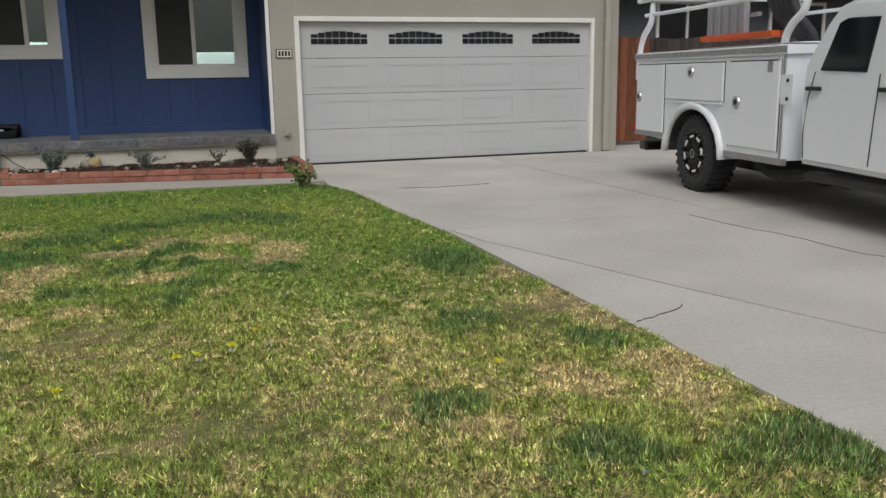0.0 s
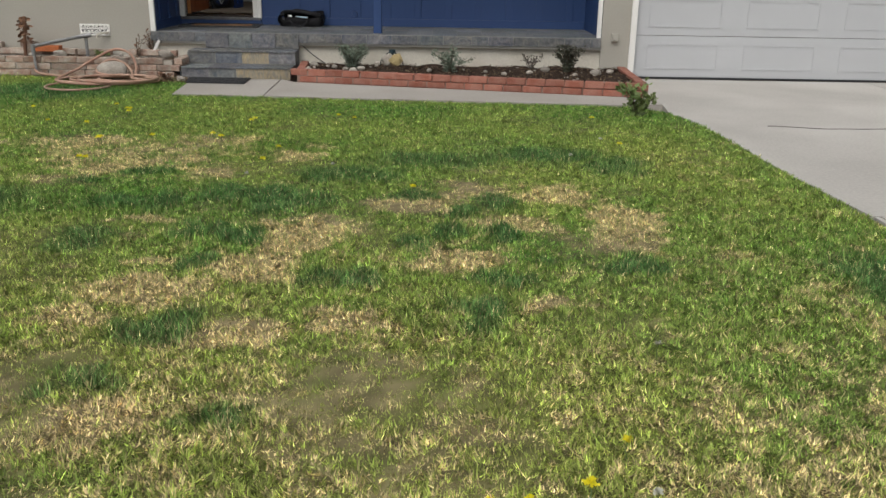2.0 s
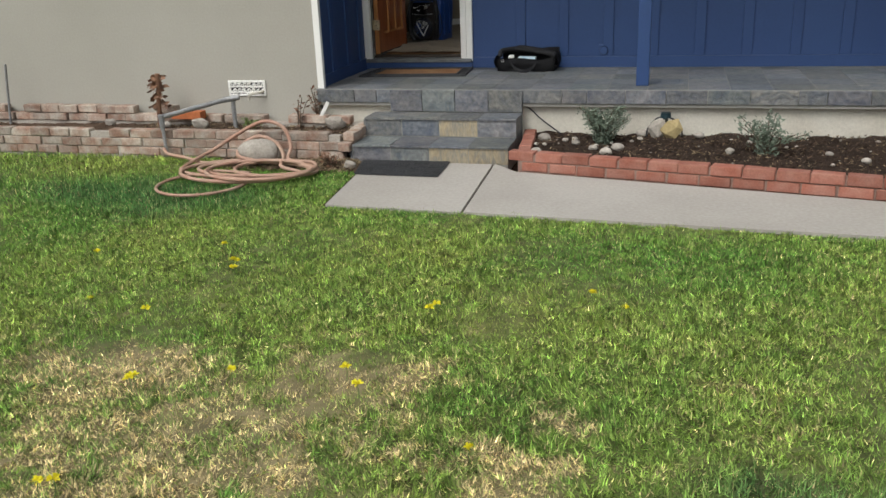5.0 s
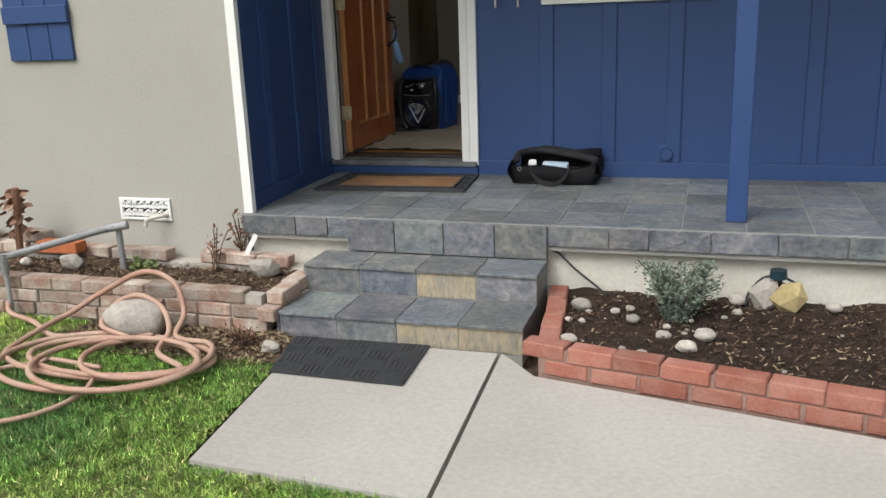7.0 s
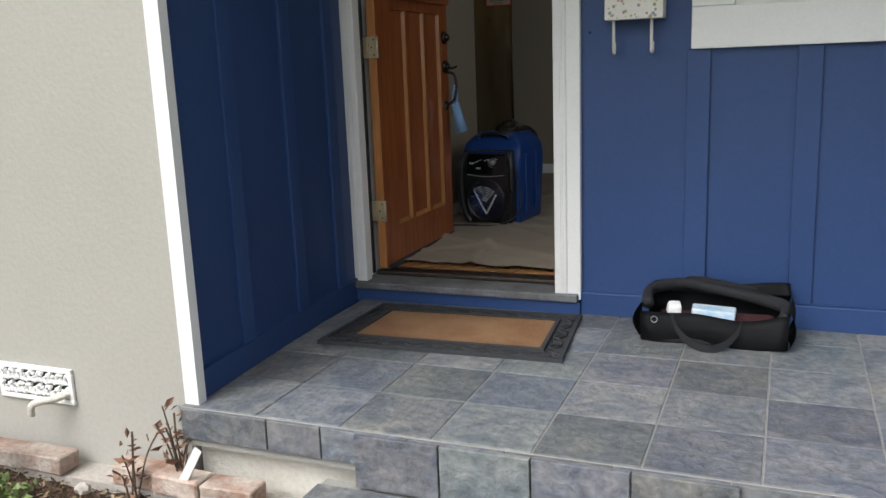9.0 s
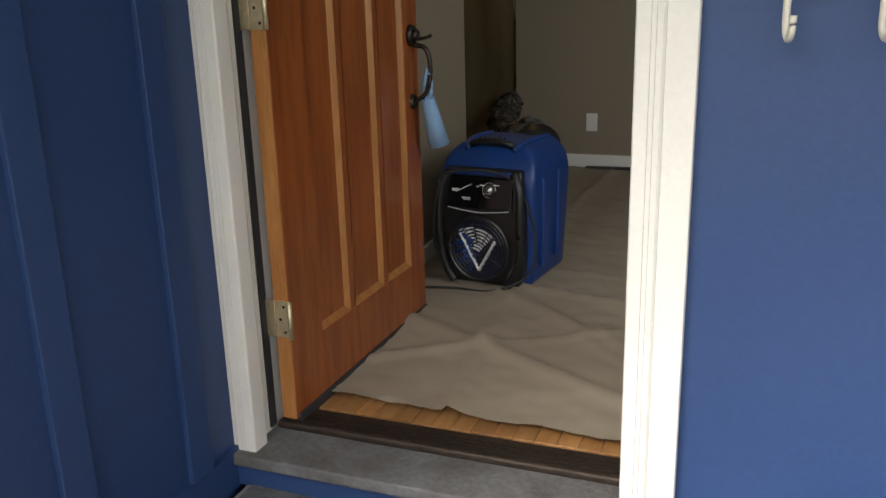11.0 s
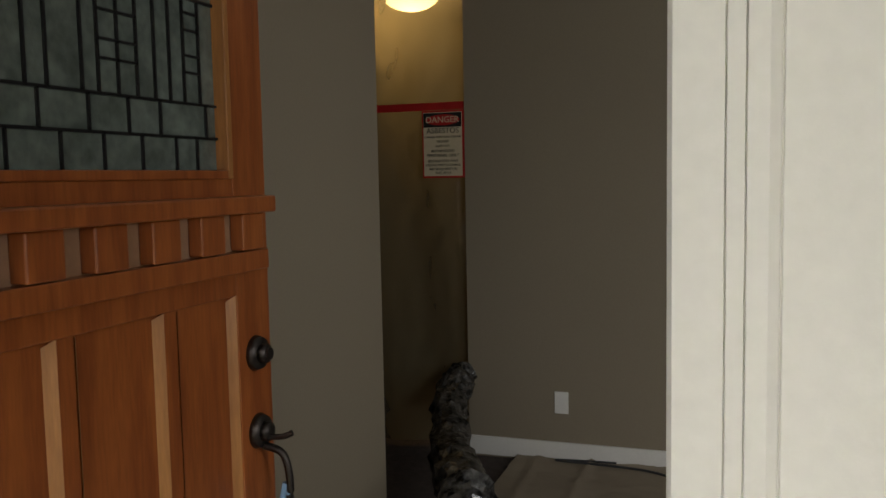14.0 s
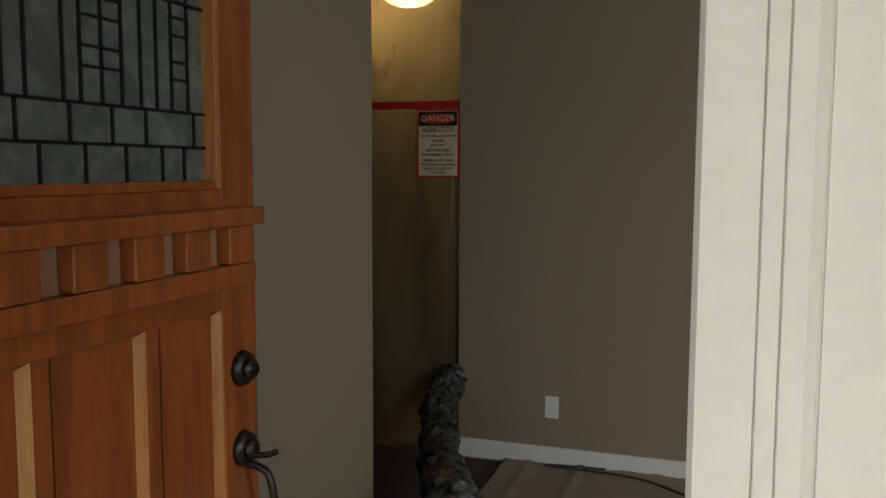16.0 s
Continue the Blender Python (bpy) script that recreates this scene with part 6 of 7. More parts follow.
arch = [(1.46 + 0.60 * math.cos(radians(a)), 0.66 + 0.50 * math.sin(radians(a))) for a in range(180, -1, -15)]
arch_out = [(1.46 + (s_ - 1.46) * 1.05, 0.66 + (z - 0.66) * 1.05) for s_, z in arch]
ub = tpart("utility_body", sideplate([(0, 0.79)] + [(0.86, 0.79)] + arch[0:] + [(2.06, 0.74), (3.10, 0.74), (3.10, 1.67), (0, 1.67)], 0.0, 2.0, 0.012), TRUCKWHITE, None, "white steel utility body")
tpart("top_rail", box(-0.02, 3.14, -0.02, 0.45, 1.672, 1.76, 0.01), TRUCKWHITE, ub)
tpart("tread_plate", box(1.35, 3.14, -0.01, 0.40, 1.762, 1.772), ALU, ub, "aluminium tread plate")
tpart("top_rail", box(-0.02, 3.14, 1.55, 2.02, 1.672, 1.76, 0.01), TRUCKWHITE, ub)
for nm, s0, s1, z0, z1 in (("locker_door", 0.06, 0.77, 0.85, 1.62), ("locker_door", 0.82, 2.08, 1.24, 1.62), ("locker_door", 2.20, 3.04, 0.82, 1.62)):
    d_ = tpart(nm, box(s0, s1, -0.022, -0.001, z0, z1, 0.008), TRUCKWHITE, ub)
    if nm and s0 > 2 or s0 < 0.8:
        hs, hz = (s1 - 0.55, 1.25) if s0 < 0.5 else (s0 + 0.16, 1.24)
        if s0 < 0.5:
            hs = s0 + 0.08
    else:
        hs, hz = 1.42, 1.53
    tpart("paddle_lock", cyl((hs, -0.023, hz), (hs, -0.038, hz), 0.062, 0.055, 24), STEEL, d_, "chrome paddle lock")
    tpart("lock_cup", cyl((hs, -0.0375, hz), (hs, -0.041, hz), 0.03, 0.026, 16), METAL, d_)
tpart("rub_rail", box(0.86, 2.06, -0.03, -0.001, 1.205, 1.225, 0.004), TRUCKWHITE, ub)
tpart("arch_flare", tube([(s_, -0.006, z) for s_, z in arch_out], 0.042, 10), TRUCKWHITE, ub, "", True)
tpart("wheel_well", sideplate([(0.88, 0.66)] + arch + [(2.04, 0.66)], 0.42, 0.6), RUBBER, ub)


def arch_at(k):
    """The wheel arch drawn in by a factor."""
    return [(1.46 + (s_ - 1.46) * k, 0.66 + (z - 0.66) * k) for s_, z in arch]


tpart("well_liner", sideplate(arch_at(0.992) + arch_at(0.955)[::-1], 0.022, 0.44), RUBBER, ub, "black wheel well liner")
for z0, z1 in ((1.690, 1.745),):
    tpart("tread_band", box(-0.022, 3.142, -0.0245, -0.0205, z0, z1, 0.001), TREADPLATE, ub, "aluminium tread plate edging")
for s0, s1, z0, z1 in ((0.06, 0.77, 0.85, 1.62), (0.82, 2.08, 1.24, 1.62), (2.20, 3.04, 0.82, 1.62)):
    for q in (box(s0 - 0.012, s0 - 0.002, -0.004, -0.0005, z0 - 0.01, z1 + 0.01), box(s1 + 0.002, s1 + 0.012, -0.004, -0.0005, z0 - 0.01, z1 + 0.01), box(s0 - 0.012, s1 + 0.012, -0.004, -0.0005, z1 + 0.002, z1 + 0.012)):
        # black strips paint the shaded gaps around the locker doors
        tpart("door_seal", q, RUBBER, ub)
tpart("corner_strip", box(3.075, 3.104, -0.008, -0.001, 0.76, 1.668, 0.002), ALU, ub)
tpart("sill_strip", box(0.0, 0.86, -0.010, -0.001, 0.792, 0.842, 0.002), ALU, ub)
tpart("mounting_plate", box(3.06, 3.24, -0.014, -0.0085, 1.24, 1.50, 0.004), TRUCKWHITE, ub)
for z in (1.29, 1.45):
    tpart("bolt", cyl((3.17, -0.015, z), (3.17, -0.024, z), 0.017, None, 10), RUBBER, ub)
tpart("vent_plate", box(2.86, 2.94, -0.028, -0.022, 1.52, 1.62, 0.004), STEEL, ub)
tpart("skirt", box(2.06, 3.12, -0.005, 0.05, 0.70, 0.76), ALU, ub)
cab = tpart("cab", sideplate([(3.32, 0.74), (3.30, 1.40), (3.38, 1.58), (3.60, 1.93), (3.72, 2.03), (3.92, 2.08), (5.5, 2.09), (5.9, 1.98), (6.4, 1.58), (7.8, 1.48), (8.0, 1.2), (8.0, 0.7), (7.75, 0.68), (7.6, 0.95), (7.2, 1.1), (6.8, 0.95), (6.65, 0.68)], 0.02, 1.98, 0.05), TRUCKWHITE, None, "white crew cab")
tpart("side_window", sideplate([(3.57, 1.53), (3.78, 1.90), (3.88, 1.93), (4.24, 1.92), (4.13, 1.51)], 0.005, 0.03, 0.008), GLASSDARK, cab, "dark tinted side window")
tpart("side_window", sideplate([(4.40, 1.50), (4.46, 1.92), (5.3, 1.91), (5.75, 1.55)], 0.005, 0.03, 0.008), GLASSDARK, cab, "dark tinted side window")
tpart("windscreen", sideplate([(5.95, 1.96), (6.38, 1.60), (6.40, 1.60), (5.98, 1.97)], 0.2, 1.8), GLASSDARK, cab)
for pts_ in (((3.40, 0.80), (3.38, 1.0), (3.42, 1.3), (3.50, 1.52)), ((4.22, 0.80), (4.25, 1.2), (4.28, 1.5))):
    tpart("door_gap", tube([(s_, 0.017, z) for s_, z in pts_], 0.005, 5), INK, cab)
for hs in (3.50, 4.38):
    tpart("door_handle", box(hs - 0.085, hs + 0.10, -0.02, 0.02, 1.365, 1.40, 0.012), BLACK, cab, "black door handle")
tpart("sill_step", box(3.4, 6.5, 0.04, 0.20, 0.60, 0.68, 0.02), BLACK, cab)
for ws in (1.43, 7.2):
    for w0 in (0.03, 1.64):
        bm = bmesh.new()
        prof = ((0.27, 0.30), (0.36, 0.30), (0.392, 0.285), (0.405, 0.25), (0.405, 0.05), (0.392, 0.016), (0.36, 0.0), (0.315, -0.004), (0.268, 0.004), (0.262, 0.03), (0.262, 0.24))
        rings = [[bm.verts.new((ws + r_ * math.cos(k * math.tau / 48), w0 + w_, 0.665 + r_ * math.sin(k * math.tau / 48))) for k in range(48)] for r_, w_ in prof]
        for ra, rb in zip(rings, rings[1:] + rings[:1]):
            for k in range(48):
                bm.faces.new((ra[k], ra[(k + 1) % 48], rb[(k + 1) % 48], rb[k]))
        bmesh.ops.recalc_face_normals(bm, faces=bm.faces)
        wh = tpart("wheel", bm, RUBBER, None, "black off-road wheel", True)
        bm = bmesh.new()
        for k in range(30):
            a = k * math.tau / 30
            q = box(-0.02, 0.02, w0 + 0.01, w0 + 0.29, 0.395, 0.42, 0.003, seg=1)
            bmesh.ops.transform(q, matrix=Matrix.Translation((ws, 0, 0.665)) @ Matrix.Rotation(a, 4, "Y"), verts=q.verts)
            me_q = bpy.data.meshes.new("q")
            q.to_mesh(me_q), q.free()
            bm.from_mesh(me_q)
            bpy.data.meshes.remove(me_q)
        tpart("tyre_tread", bm, RUBBER, wh)
        rim = tpart("rim", cyl((ws, w0 + 0.16, 0.665), (ws, w0 + 0.07, 0.665), 0.258, 0.255, 36), BLACK, wh, "black alloy rim")
        tpart("rim_lip", tube([(ws + 0.256 * math.cos(k * math.tau / 36), w0 + 0.012, 0.665 + 0.256 * math.sin(k * math.tau / 36)) for k in range(37)], 0.013, 8), BLACK, rim, "", True)
        for k in range(8):
            a = k * math.tau / 8 + 0.2
            for e_ in (-0.16, 0.16):
                tpart("spoke", tube([(ws + 0.07 * math.cos(a + 1.2 * e_), w0 + 0.012, 0.665 + 0.07 * math.sin(a + 1.2 * e_)), (ws + 0.245 * math.cos(a + e_), w0 + 0.022, 0.665 + 0.245 * math.sin(a + e_))], 0.017, 6), BLACK, rim)
            arc = [(ws + 0.188 * math.cos(a + q) - 0.0, w0 + 0.004 + 0.02 * abs(q), 0.665 + 0.188 * math.sin(a + q)) for q in (-0.20, -0.1, 0, 0.1, 0.20)]
            tpart("machined_edge", tube(arc, 0.014, 6), MACHINED, rim, "bright machined spoke edge", True)
        for k in range(24):
            a = k * math.tau / 24
            tpart("rim_bolt", cyl((ws + 0.236 * math.cos(a), w0 + 0.012, 0.665 + 0.236 * math.sin(a)), (ws + 0.236 * math.cos(a), w0 + 0.002, 0.665 + 0.236 * math.sin(a)), 0.005, None, 6), STEEL, rim)
        tpart("hub", cyl((ws, w0 + 0.03, 0.665), (ws, w0 - 0.004, 0.665), 0.066, 0.055, 20), BLACK, wh)
        tpart("hub_ring", tube([(ws + 0.045 * math.cos(k * math.tau / 20), w0 - 0.005, 0.665 + 0.045 * math.sin(k * math.tau / 20)) for k in range(21)], 0.005, 6), STEEL, wh)
tpart("bumper", box(-0.22, -0.01, 0.15, 1.85, 0.58, 0.70, 0.03), BLACK, None, "black rear bumper")
tpart("chassis", box(0.1, 7.6, 0.55, 1.45, 0.5, 0.74), BLACK)
tpart("exhaust", tube(spline([(2.2, 0.35, 0.62), (2.6, 0.3, 0.55), (3.1, 0.32, 0.6), (3.6, 0.35, 0.58)]), 0.05, 8), RUBBER)
for w0 in (0.02, 1.92):
    rk = tpart("rack_post", tube(spline([(0.0, w0, 1.45), (0.03, w0, 1.76), (0.12, w0, 1.95), (0.27, w0 + 0.02, 2.12), (0.30, w0 + 0.03, 2.38)]), 0.035, 8), TRUCKWHITE, None, "white tubular ladder rack post", True)
    tpart("rack_post", tube(spline([(3.02, w0, 1.30), (3.03, w0, 1.76), (3.12, w0, 1.92), (3.27, w0 + 0.02, 2.06), (3.32, w0 + 0.03, 2.38)]), 0.035, 8), TRUCKWHITE, None, "", True)
    tpart("rack_rail", tube([(0.1, w0 + 0.03, 2.20), (3.4, w0 + 0.03, 2.20)], 0.022, 8), TRUCKWHITE)
    tpart("rack_rail", tube([(-0.1, w0 + 0.03, 2.38), (6.2, w0 + 0.03, 2.36)], 0.03, 8), TRUCKWHITE)
for s_ in (0.3, 3.32):
    tpart("rack_bar", tube([(s_, 0.05, 2.38), (s_, 1.95, 2.38)], 0.03, 8), TRUCKWHITE)
tpart("bed_box", box(0.9, 2.6, 0.5, 1.5, 1.5, 1.80, 0.01), TRUCKWHITE, None, "white box in the truck bed")
ladder = thing("ladder", (6.6, 8.2, 1.9), "aluminium ladder with orange rails in the truck rack", "ladder")
for k in range(5):
    tpart("rail", box(0.66 + 0.17 * k, 0.76 + 0.17 * k, 0.55, 0.62, 1.93, 2.9, 0.006), ALU, ladder)
tpart("foot_rail", box(0.60, 2.05, 0.50, 0.60, 1.87, 1.93, 0.006), ORANGE, ladder, "orange fibreglass rail")
tpart("foot_rail", box(0.60, 2.05, 0.66, 0.76, 1.87, 1.93, 0.006), ORANGE, ladder, "orange fibreglass rail")
tpart("rung", box(0.65, 1.6, 0.62, 0.66, 2.1, 2.14), ALU, ladder)
tarp = thing("black_hose_bundle", (6.6, 7.2, 1.9), "bundle of black hoses in the truck bed", "hoses")
for k in range(5):
    tpart("strand", tube(spline([(1.75 + 0.1 * k, 0.6, 2.40), (1.95 + 0.08 * k, 0.62, 2.10), (2.25 + 0.06 * k, 0.65, 1.88), (2.45, 0.7, 1.80)]), 0.045, 8), RUBBER, tarp, "", True)

# ---- lawn: turf and blades, green, yellowed and dry by patches ----
# across x, across y, half widths
DRY_FAR = [
    (-2.42, 8.74, 0.48, 0.27), (-1.7, 8.56, 0.5, 0.27), (-1.87, 7.95, 0.53, 0.22), (-1.22, 7.88, 0.2, 0.21), (-0.77, 8.42, 0.29, 0.12), (-2.1, 7.58, 0.17, 0.15),
    (-2.1, 8.24, 0.39, 0.23), (-1.57, 8.2, 0.23, 0.25), (-0.69, 8.34, 0.17, 0.14), (-2.1, 7.67, 0.18, 0.09), (-1.2, 8.92, 0.15, 0.16), (0.56, 7.52, 0.11, 0.17),
    (0.08, 7.16, 0.18, 0.12), (-2.12, 8.36, 0.46, 0.15), (-1.46, 8.94, 0.24, 0.14), (-2.3, 8.81, 0.3, 0.14), (-0.6, 8.74, 0.13, 0.08), (-1.42, 8.26, 0.18, 0.12),
]
DRY_MIDDLE = [
    (0.12, 7.16, 0.22, 0.21), (0.45, 7.47, 0.13, 0.23), (0.98, 7.44, 0.23, 0.21), (0.67, 6.81, 0.2, 0.13), (1.32, 6.94, 0.17, 0.34), (1.23, 6.45, 0.17, 0.11),
    (0.39, 6.24, 0.18, 0.16), (-0.36, 6.72, 0.22, 0.15), (-0.4, 6.4, 0.16, 0.19), (-0.49, 6.08, 0.18, 0.17), (-0.91, 5.83, 0.24, 0.13), (-0.96, 6.14, 0.09, 0.08),
    (-1.24, 6.8, 0.14, 0.08), (1.28, 6.68, 0.13, 0.31), (-0.97, 5.79, 0.19, 0.18),
]
DRY_NEAR = [
    (-1.1, 5.47, 0.11, 0.14), (-0.37, 5.35, 0.14, 0.1), (-0.67, 4.68, 0.15, 0.11), (-0.01, 5.47, 0.11, 0.1), (0.79, 5.68, 0.09, 0.06), (2.58, 4.74, 0.15, 0.29),
    (2.62, 4.22, 0.11, 0.14), (2.59, 3.56, 0.15, 0.2), (2.48, 3.22, 0.16, 0.12), (2.11, 3.54, 0.12, 0.14), (1.6, 3.21, 0.07, 0.09), (2.63, 5.46, 0.1, 0.15),
]
DARK_FAR = [
    (-0.57, 7.16, 0.22, 0.3), (-0.32, 7.89, 0.35, 0.26), (-0.93, 7.32, 0.2, 0.2), (-1.35, 7.12, 0.32, 0.2), (-1.45, 6.43, 0.2, 0.25), (-0.94, 6.57, 0.19, 0.08),
    (0.25, 8.29, 0.47, 0.3), (1.03, 8.5, 0.39, 0.26), (1.5, 8.24, 0.18, 0.29), (-0.66, 7.33, 0.15, 0.22), (-1.59, 7.77, 0.16, 0.06), (-1.89, 7.57, 0.15, 0.05),
    (2.35, 5.94, 0.28, 0.49), (-3.9, 11.2, 0.9, 0.5), (-2.6, 7.0, 0.6, 0.4), (-3.4, 6.2, 0.7, 0.5),
]
DARK_NEAR = [
    (-0.15, 5.92, 0.18, 0.12), (0.61, 7.25, 0.14, 0.14), (0.42, 7.0, 0.07, 0.08), (0.18, 6.45, 0.09, 0.11), (0.61, 6.6, 0.1, 0.09), (0.37, 6.62, 0.07, 0.09),
    (0.16, 7.35, 0.12, 0.09), (1.26, 6.21, 0.13, 0.1), (0.58, 5.95, 0.12, 0.09), (0.79, 6.24, 0.06, 0.05), (-0.77, 6.14, 0.08, 0.09), (-0.69, 6.48, 0.1, 0.14),
    (-0.74, 5.4, 0.19, 0.15), (-0.12, 5.96, 0.2, 0.13), (0.53, 5.56, 0.11, 0.21), (1.23, 6.14, 0.16, 0.1), (0.64, 7.21, 0.13, 0.11), (0.21, 6.44, 0.11, 0.1),
    (-0.84, 4.93, 0.16, 0.08), (-0.33, 4.73, 0.12, 0.09), (1.48, 3.41, 0.13, 0.12), (2.52, 2.64, 0.27, 0.22), (1.86, 2.83, 0.22, 0.2), (1.95, 4.54, 0.17, 0.2),
    (2.45, 3.97, 0.12, 0.13),
]


def lattice(x, y, size, seed):
    """Smooth noise 0..1 over the plan, as arrays."""
    r = np.random.RandomState(seed).rand(128, 128)
    u, v = x / size + 500, y / size + 500
    i, j = np.floor(u).astype(int), np.floor(v).astype(int)
    a, b = u - i, v - j
    a, b = a * a * (3 - 2 * a), b * b * (3 - 2 * b)
    i0, i1, j0, j1 = i % 128, (i + 1) % 128, j % 128, (j + 1) % 128
    return (r[i0, j0] * (1 - a) + r[i1, j0] * a) * (1 - b) + (r[i0, j1] * (1 - a) + r[i1, j1] * a) * b


def patches(spots, x, y):
    """How deep a place lies inside the nearest of some oval patches, 0..1."""
    out = np.zeros_like(x)
    for px, py, rx, ry in spots:
        out = np.maximum(out, np.exp(-0.8 * (((x - px) / (1.15 * rx)) ** 2 + ((y - py) / (1.15 * ry)) ** 2) ** 1.4))
    return out


def step(v, a, b):
    v = np.clip((v - a) / (b - a), 0, 1)
    return v * v * (3 - 2 * v)


def turf(x, y):
    """Dryness, darkness and yellowing of the grass, 0..1."""
    wx = x + 0.16 * (lattice(x, y, 0.16, 1) - 0.5) + 0.08 * (lattice(x, y, 0.05, 11) - 0.5)
    wy = y + 0.16 * (lattice(x, y, 0.16, 2) - 0.5) + 0.08 * (lattice(x, y, 0.05, 13) - 0.5)
    fine = lattice(x, y, 0.09, 3) * 0.5 + lattice(x, y, 0.035, 4) * 0.5
    near = np.clip((7.0 - y) / 2.6, 0, 1)
    far = np.clip((y - 8.8) / 1.2, 0, 1)
    d = np.maximum(np.maximum(patches(DRY_MIDDLE, wx, wy), patches(DRY_NEAR, wx, wy)), 0.68 * patches(DRY_FAR, wx, wy))
    k = np.maximum(patches(DARK_NEAR, wx, wy), 0.85 * patches(DARK_FAR, wx, wy))
    dry = 0.88 * step(d + 0.8 * (fine - 0.5) + 0.35 * near * (lattice(x, y, 0.5, 5) - 0.15), 0.12, 0.74)
    dry = np.maximum(dry, 0.65 * step(fine + 0.30 * near + 0.35 * (lattice(x, y, 0.7, 15) - 0.5) - 0.2 * far, 0.60, 0.95))
    dark = step(k + 0.7 * (fine - 0.5) + 0.35 * (lattice(x, y, 0.45, 6) - 0.6), 0.2, 0.95)
    lime = 0.5 * np.exp(-(((x - 1.9) / 0.7) ** 2 + ((y - 8.3) / 1.5) ** 2))
    yellow = np.clip(0.36 + 0.8 * (lattice(x, y, 0.8, 7) - 0.45) + 0.7 * (fine - 0.5) + 0.45 * near + lime - 0.05 * far, 0, 1)
    return dry * (1 - 0.8 * step(k, 0.3, 0.7)), dark, yellow


def turf_rgb(dry, dark, yellow, v):
    green, pale, deep, straw = (np.array(c) for c in ((0.115, 0.235, 0.042), (0.28, 0.335, 0.075), (0.060, 0.150, 0.050), (0.57, 0.46, 0.25)))
    c = green + (pale - green) * yellow[:, None]
    c = c + (deep - c) * (0.8 * dark)[:, None]
    c = c + (straw - c) * np.clip(dry, 0, 1)[:, None]
    return c * v[:, None]


def inside(x, y):
    return (x < np.interp(y, (3.0, 4.1, 5.8, 7.0, 8.0, 9.6, 10.5, 10.9), (2.73, 2.75, 2.69, 2.71, 2.65, 2.58, 2.43, 2.12)) + 0.05 * (lattice(x, y, 0.12, 9) - 0.5)) & ((y < 11.13 - 0.055 * (x + 2.47) + 0.05 * (lattice(x, y, 0.1, 8) - 0.5)) | ((x < -2.50 - 0.10 * (y - 11.13)) & (y < 12.38) & ~((x > -3.9) & (y > 12.05))))


def tri_sheet(name, verts, tris, colours, mat__):
    me_ = bpy.data.meshes.new(name)
    me_.vertices.add(len(verts))
    me_.vertices.foreach_set("co", verts.astype(np.float32).ravel())
    me_.loops.add(tris.size)
    me_.loops.foreach_set("vertex_index", tris.astype(np.int32).ravel())
    me_.polygons.add(len(tris))
    me_.polygons.foreach_set("loop_start", np.arange(0, tris.size, 3, dtype=np.int32))
    me_.update(calc_edges=True)
    at_ = me_.attributes.new("turf", "FLOAT_COLOR", "POINT")
    at_.data.foreach_set("color", np.concatenate([colours, np.ones((len(colours), 1))], 1).astype(np.float32).ravel())
    me_.materials.append(mat__)
    return me_


def turf_material(name, rough, soft):
    m = bpy.data.materials.new(name)
    m.use_nodes = True
    n, l = m.node_tree.nodes, m.node_tree.links
    at_ = n.new("ShaderNodeAttribute")
    at_.attribute_name = "turf"
    b = n["Principled BSDF"]
    l.new(at_.outputs["Color"], b.inputs["Base Color"])
    b.inputs["Roughness"].default_value = rough
    b.inputs["Specular IOR Level"].default_value = 0.25
    if soft:
        tl, mx = n.new("ShaderNodeBsdfTranslucent"), n.new("ShaderNodeMixShader")
        l.new(at_.outputs["Color"], tl.inputs[0])
        mx.inputs[0].default_value = soft
        l.new(b.outputs[0], mx.inputs[1])
        l.new(tl.outputs[0], mx.inputs[2])
        l.new(mx.outputs[0], n["Material Output"].inputs[0])
    return m


rng = np.random.RandomState(4)
gx, gy = np.meshgrid(np.arange(-12, 2.9, 0.06), np.arange(-14, 12.45, 0.06), indexing="ij")
fx, fy = gx.ravel(), gy.ravel()
dd, kk, yy_ = turf(fx, fy)
col = turf_rgb(np.clip(dd * 0.8 + 0.25, 0, 1), kk, yy_, 0.22 + 0.3 * rng.rand(len(fx)))
fz = G - 0.012 + 0.02 * (lattice(fx, fy, 0.5, 12) - 0.5) + 0.008 * rng.rand(len(fx))
idx = np.arange(len(fx)).reshape(gx.shape)
q = np.stack([idx[:-1, :-1], idx[1:, :-1], idx[1:, 1:], idx[:-1, 1:]], -1).reshape(-1, 4)
keep = inside(fx, fy)
q = q[keep[q].all(1)]
tris = np.concatenate([q[:, [0, 1, 2]], q[:, [0, 2, 3]]])
tagged(new("lawn", tri_sheet("lawn", np.stack([fx, fy, fz], 1), tris, col, turf_material("turf_floor", 0.95, 0))), "patchy lawn floor, green with dry straw patches", "lawn", kind="structure")


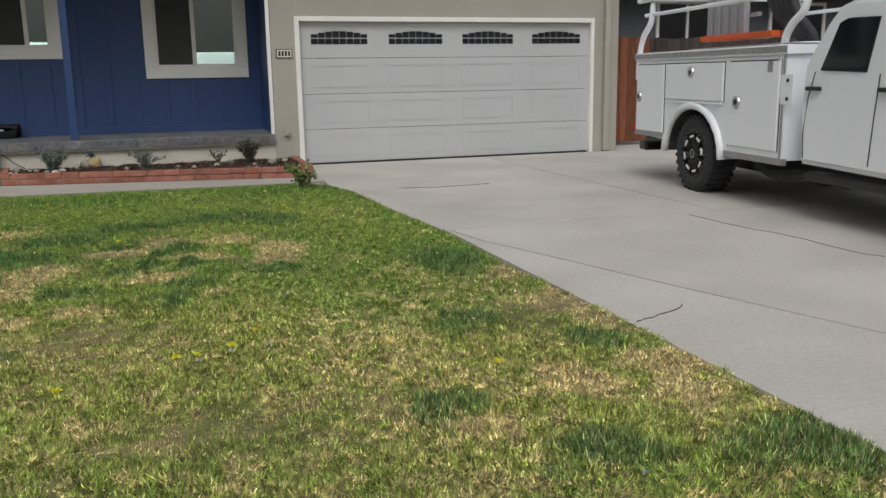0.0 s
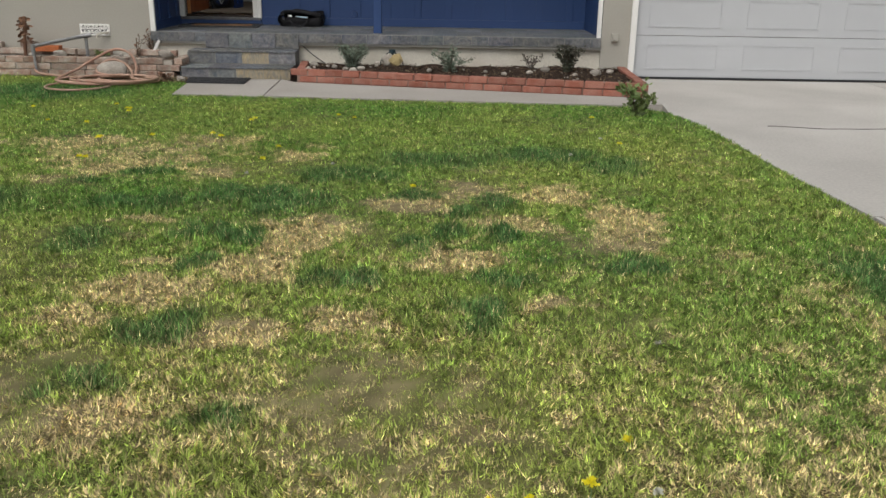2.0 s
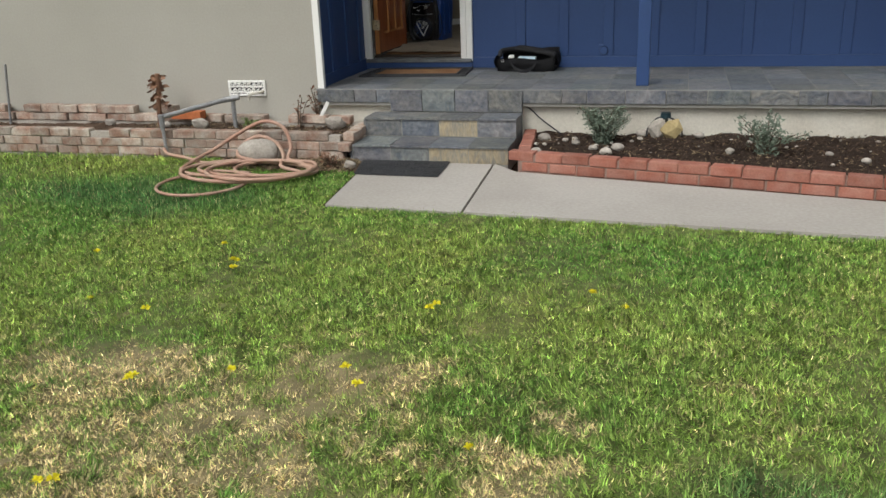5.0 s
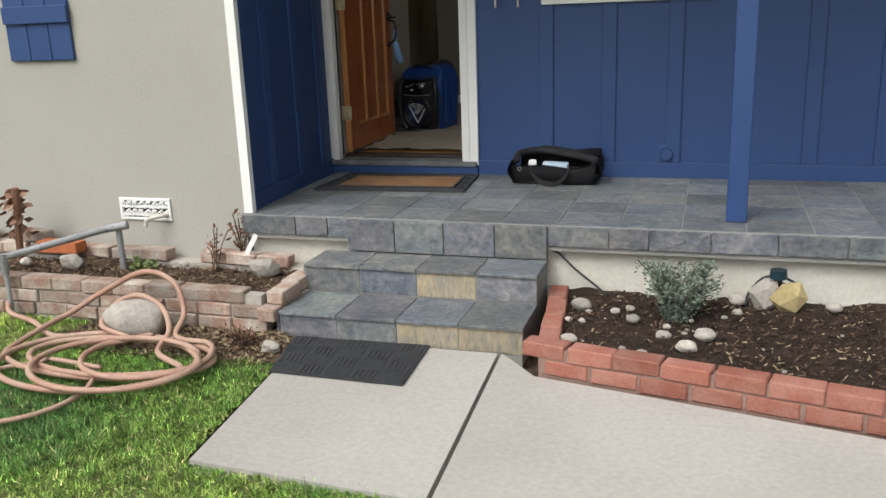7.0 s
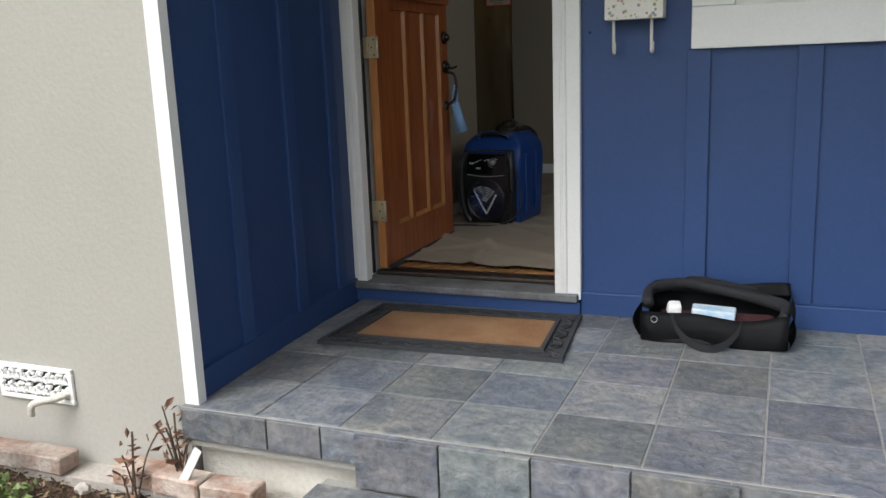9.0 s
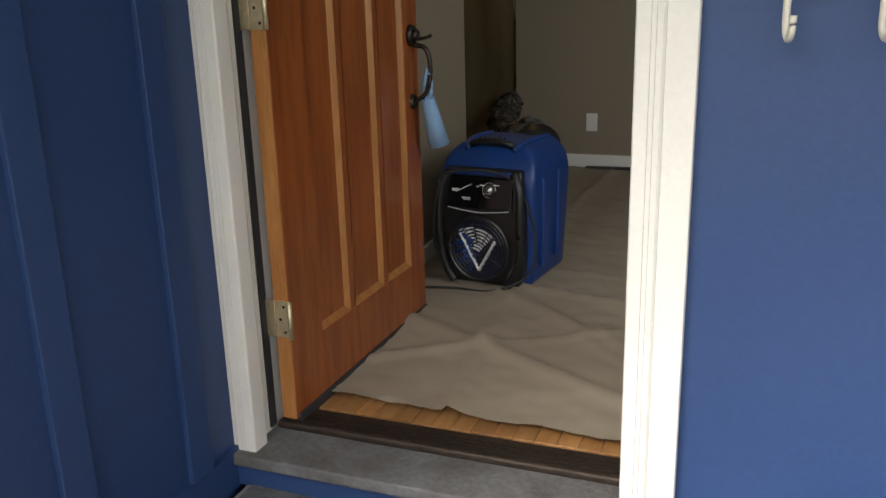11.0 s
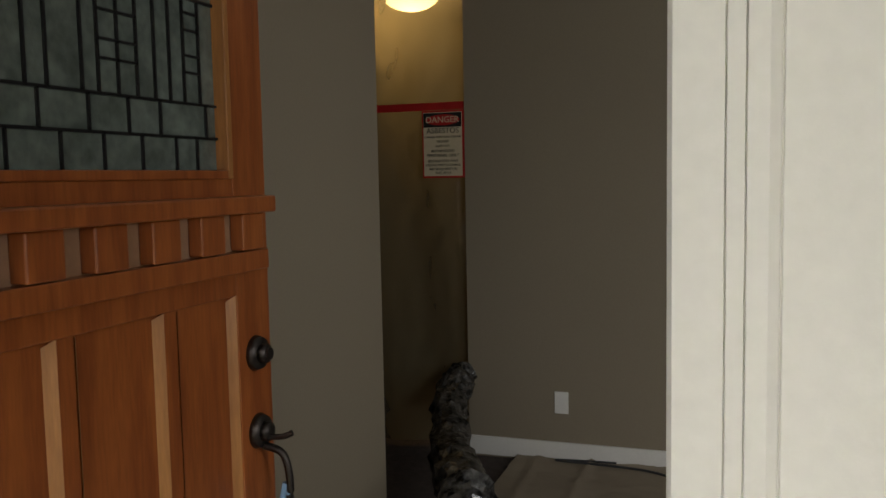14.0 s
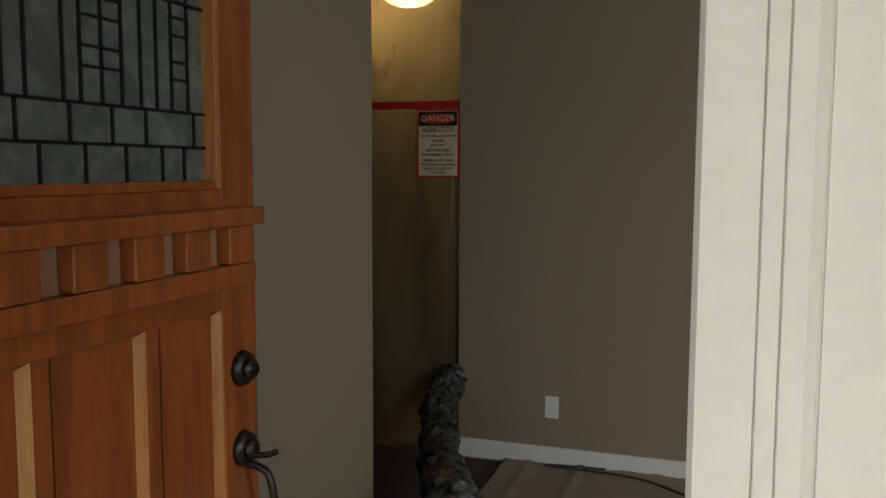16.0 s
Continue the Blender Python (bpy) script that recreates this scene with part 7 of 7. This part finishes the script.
def blades(name, x0, x1, y0, y1, density, length, width, seed):
    r = np.random.RandomState(seed)
    n_ = int((x1 - x0) * (y1 - y0) * density)
    x, y = r.uniform(x0, x1, n_), r.uniform(y0, y1, n_)
    ok = inside(x, y)
    x, y = x[ok], y[ok]
    n_ = len(x)
    d, k, ye = turf(x, y)
    d = np.where(r.rand(n_) < 0.15 + 0.2 * np.clip((7.4 - y) / 3.2, 0, 1), np.clip(d + 0.55, 0, 1), np.clip((d - 0.12) * 1.15, 0, 1))
    d = np.where(r.rand(n_) < 0.86 * d + 0.06, np.clip(0.5 * d + 0.5, 0, 1), d * 0.2)
    ln = length * r.uniform(0.5, 1.2, n_) * (0.6 + 0.9 * lattice(x, y, 0.07, 23)) * (1 - 0.25 * d) * (1 + 0.6 * k)
    az, lean = math.tau * 3 * lattice(x, y, 0.055, 21) + r.normal(0, 0.7, n_), np.clip(r.normal(0.85, 0.38, n_) + 0.12 * d - 0.15 * k, 0.1, 1.45)
    wd = width * r.uniform(0.6, 1.3, n_)
    face = az + r.uniform(-0.8, 0.8, n_) + math.pi / 2
    base = np.stack([x, y, np.full(n_, G - 0.008)], 1)
    tip = base + np.stack([np.cos(az) * np.sin(lean), np.sin(az) * np.sin(lean), np.cos(lean)], 1) * ln[:, None]
    s_ = np.stack([np.cos(face), np.sin(face), np.zeros(n_)], 1) * wd[:, None] / 2
    v = np.stack([base - s_, base + s_, tip], 1).reshape(-1, 3)
    c = turf_rgb(d, k, ye, 1.06 * np.exp(r.normal(0, 0.46, n_)) * (0.42 + 1.3 * lattice(x, y, 0.012, 22)) * (0.75 + 0.5 * lattice(x, y, 0.04, 24)))
    c = np.repeat(c, 3, 0)
    return tagged(new(name, tri_sheet(name, v, np.arange(3 * n_).reshape(-1, 3), c, BLADE)), "short grass, green and straw coloured", "grass", kind="stuff")


BLADE = turf_material("grass_blade", 0.6, 0.25)
blades("grass", -3.2, 2.75, 2.0, 8.0, 33000, 0.027, 0.0056, 31)
blades("grass", -4.5, 2.75, 8.0, 12.4, 24000, 0.029, 0.0058, 32)
blades("grass", -6.0, -3.2, 3.0, 8.0, 9000, 0.040, 0.007, 33)
blades("grass", -9.0, -6.0, 3.5, 8.0, 3500, 0.055, 0.009, 36)
blades("grass", -9.0, -4.5, 8.0, 12.4, 6000, 0.045, 0.008, 34)
blades("grass", -3.0, 2.75, -1.0, 2.0, 2500, 0.055, 0.008, 35)

# dandelions
YEL = material("dandelion_yellow", (0.85, 0.76, 0.02), 0.7, 0.1, 60, 200, 0.0)
PUFF = material("seed_head", (0.50, 0.50, 0.42), 0.9, 0.1, 60, 200, 0.0)


def dandelion(name, mat__, label, seed):
    rd_ = random.Random(seed)
    t = thing(name, (0, 0, 0), label, "flower", "dandelions in the lawn")
    part("stalk", tube([(0, 0, 0), (0.004, 0, 0.03), (0.002, 0.003, 0.055)], 0.0015, 5), LEAF, t)
    bm_ = bmesh.new()
    for k_ in range(46):
        a_, e_ = rd_.random() * math.tau, rd_.uniform(0.05, 1.1)
        d_ = Vector((math.cos(a_) * math.cos(e_), math.sin(a_) * math.cos(e_), math.sin(e_))) * rd_.uniform(0.011, 0.017)
        s_ = d_.orthogonal().normalized() * 0.0028
        o_ = Vector((0.002, 0.003, 0.055))
        bm_.faces.new([bm_.verts.new(c_) for c_ in (o_, o_ + d_ + s_, o_ + d_ - s_)])
    part("flower_head", bm_, mat__, t)
    return t


first = dandelion("dandelion", YEL, "yellow dandelion flower in the grass", 1)
puff = dandelion("dandelion_clock", PUFF, "pale dandelion seed head in the grass", 2)
first.location, puff.location = (0.57, 4.26, G), (0.72, 4.25, G)
for k, (x, y) in enumerate(((0.73, 4.33), (0.48, 4.23), (0.02, 3.94), (0.87, 4.55), (1.79, 3.67), (-2.08, 7.94), (-2.05, 7.97), (-2.21, 8.60), (-2.2, 8.62), (-2.47, 9.9), (-2.44, 9.88), (-0.89, 8.02), (1.57, 9.77), (1.62, 8.73), (0.15, 7.32), (-2.66, 10.15), (-3.3, 9.9), (-2.56, 9.23), (-1.44, 8.85), (-1.34, 8.72), (-0.6, 9.77), (-0.45, 9.6), (-1.87, 8.75), (-1.29, 9.47), (-1.26, 9.5), (-2.42, 9.81), (-0.85, 8.4), (-2.9, 9.3))):
    copy_thing(first, Matrix.Translation((x, y, G + random.uniform(-0.01, 0.01))) @ Matrix.Rotation(k * 1.1, 4, "Z") @ Matrix.Diagonal((1.5, 1.5, 1.1, 1)))
for k, (x, y) in enumerate(((0.57, 4.17), (0.9, 4.3), (1.83, 2.54), (1.1, 5.2), (-0.9, 7.6), (1.5, 8.9), (1.2, 8.3), (-0.4, 7.9))):
    copy_thing(puff, Matrix.Translation((x, y, G)) @ Matrix.Rotation(k * 1.3, 4, "Z"))
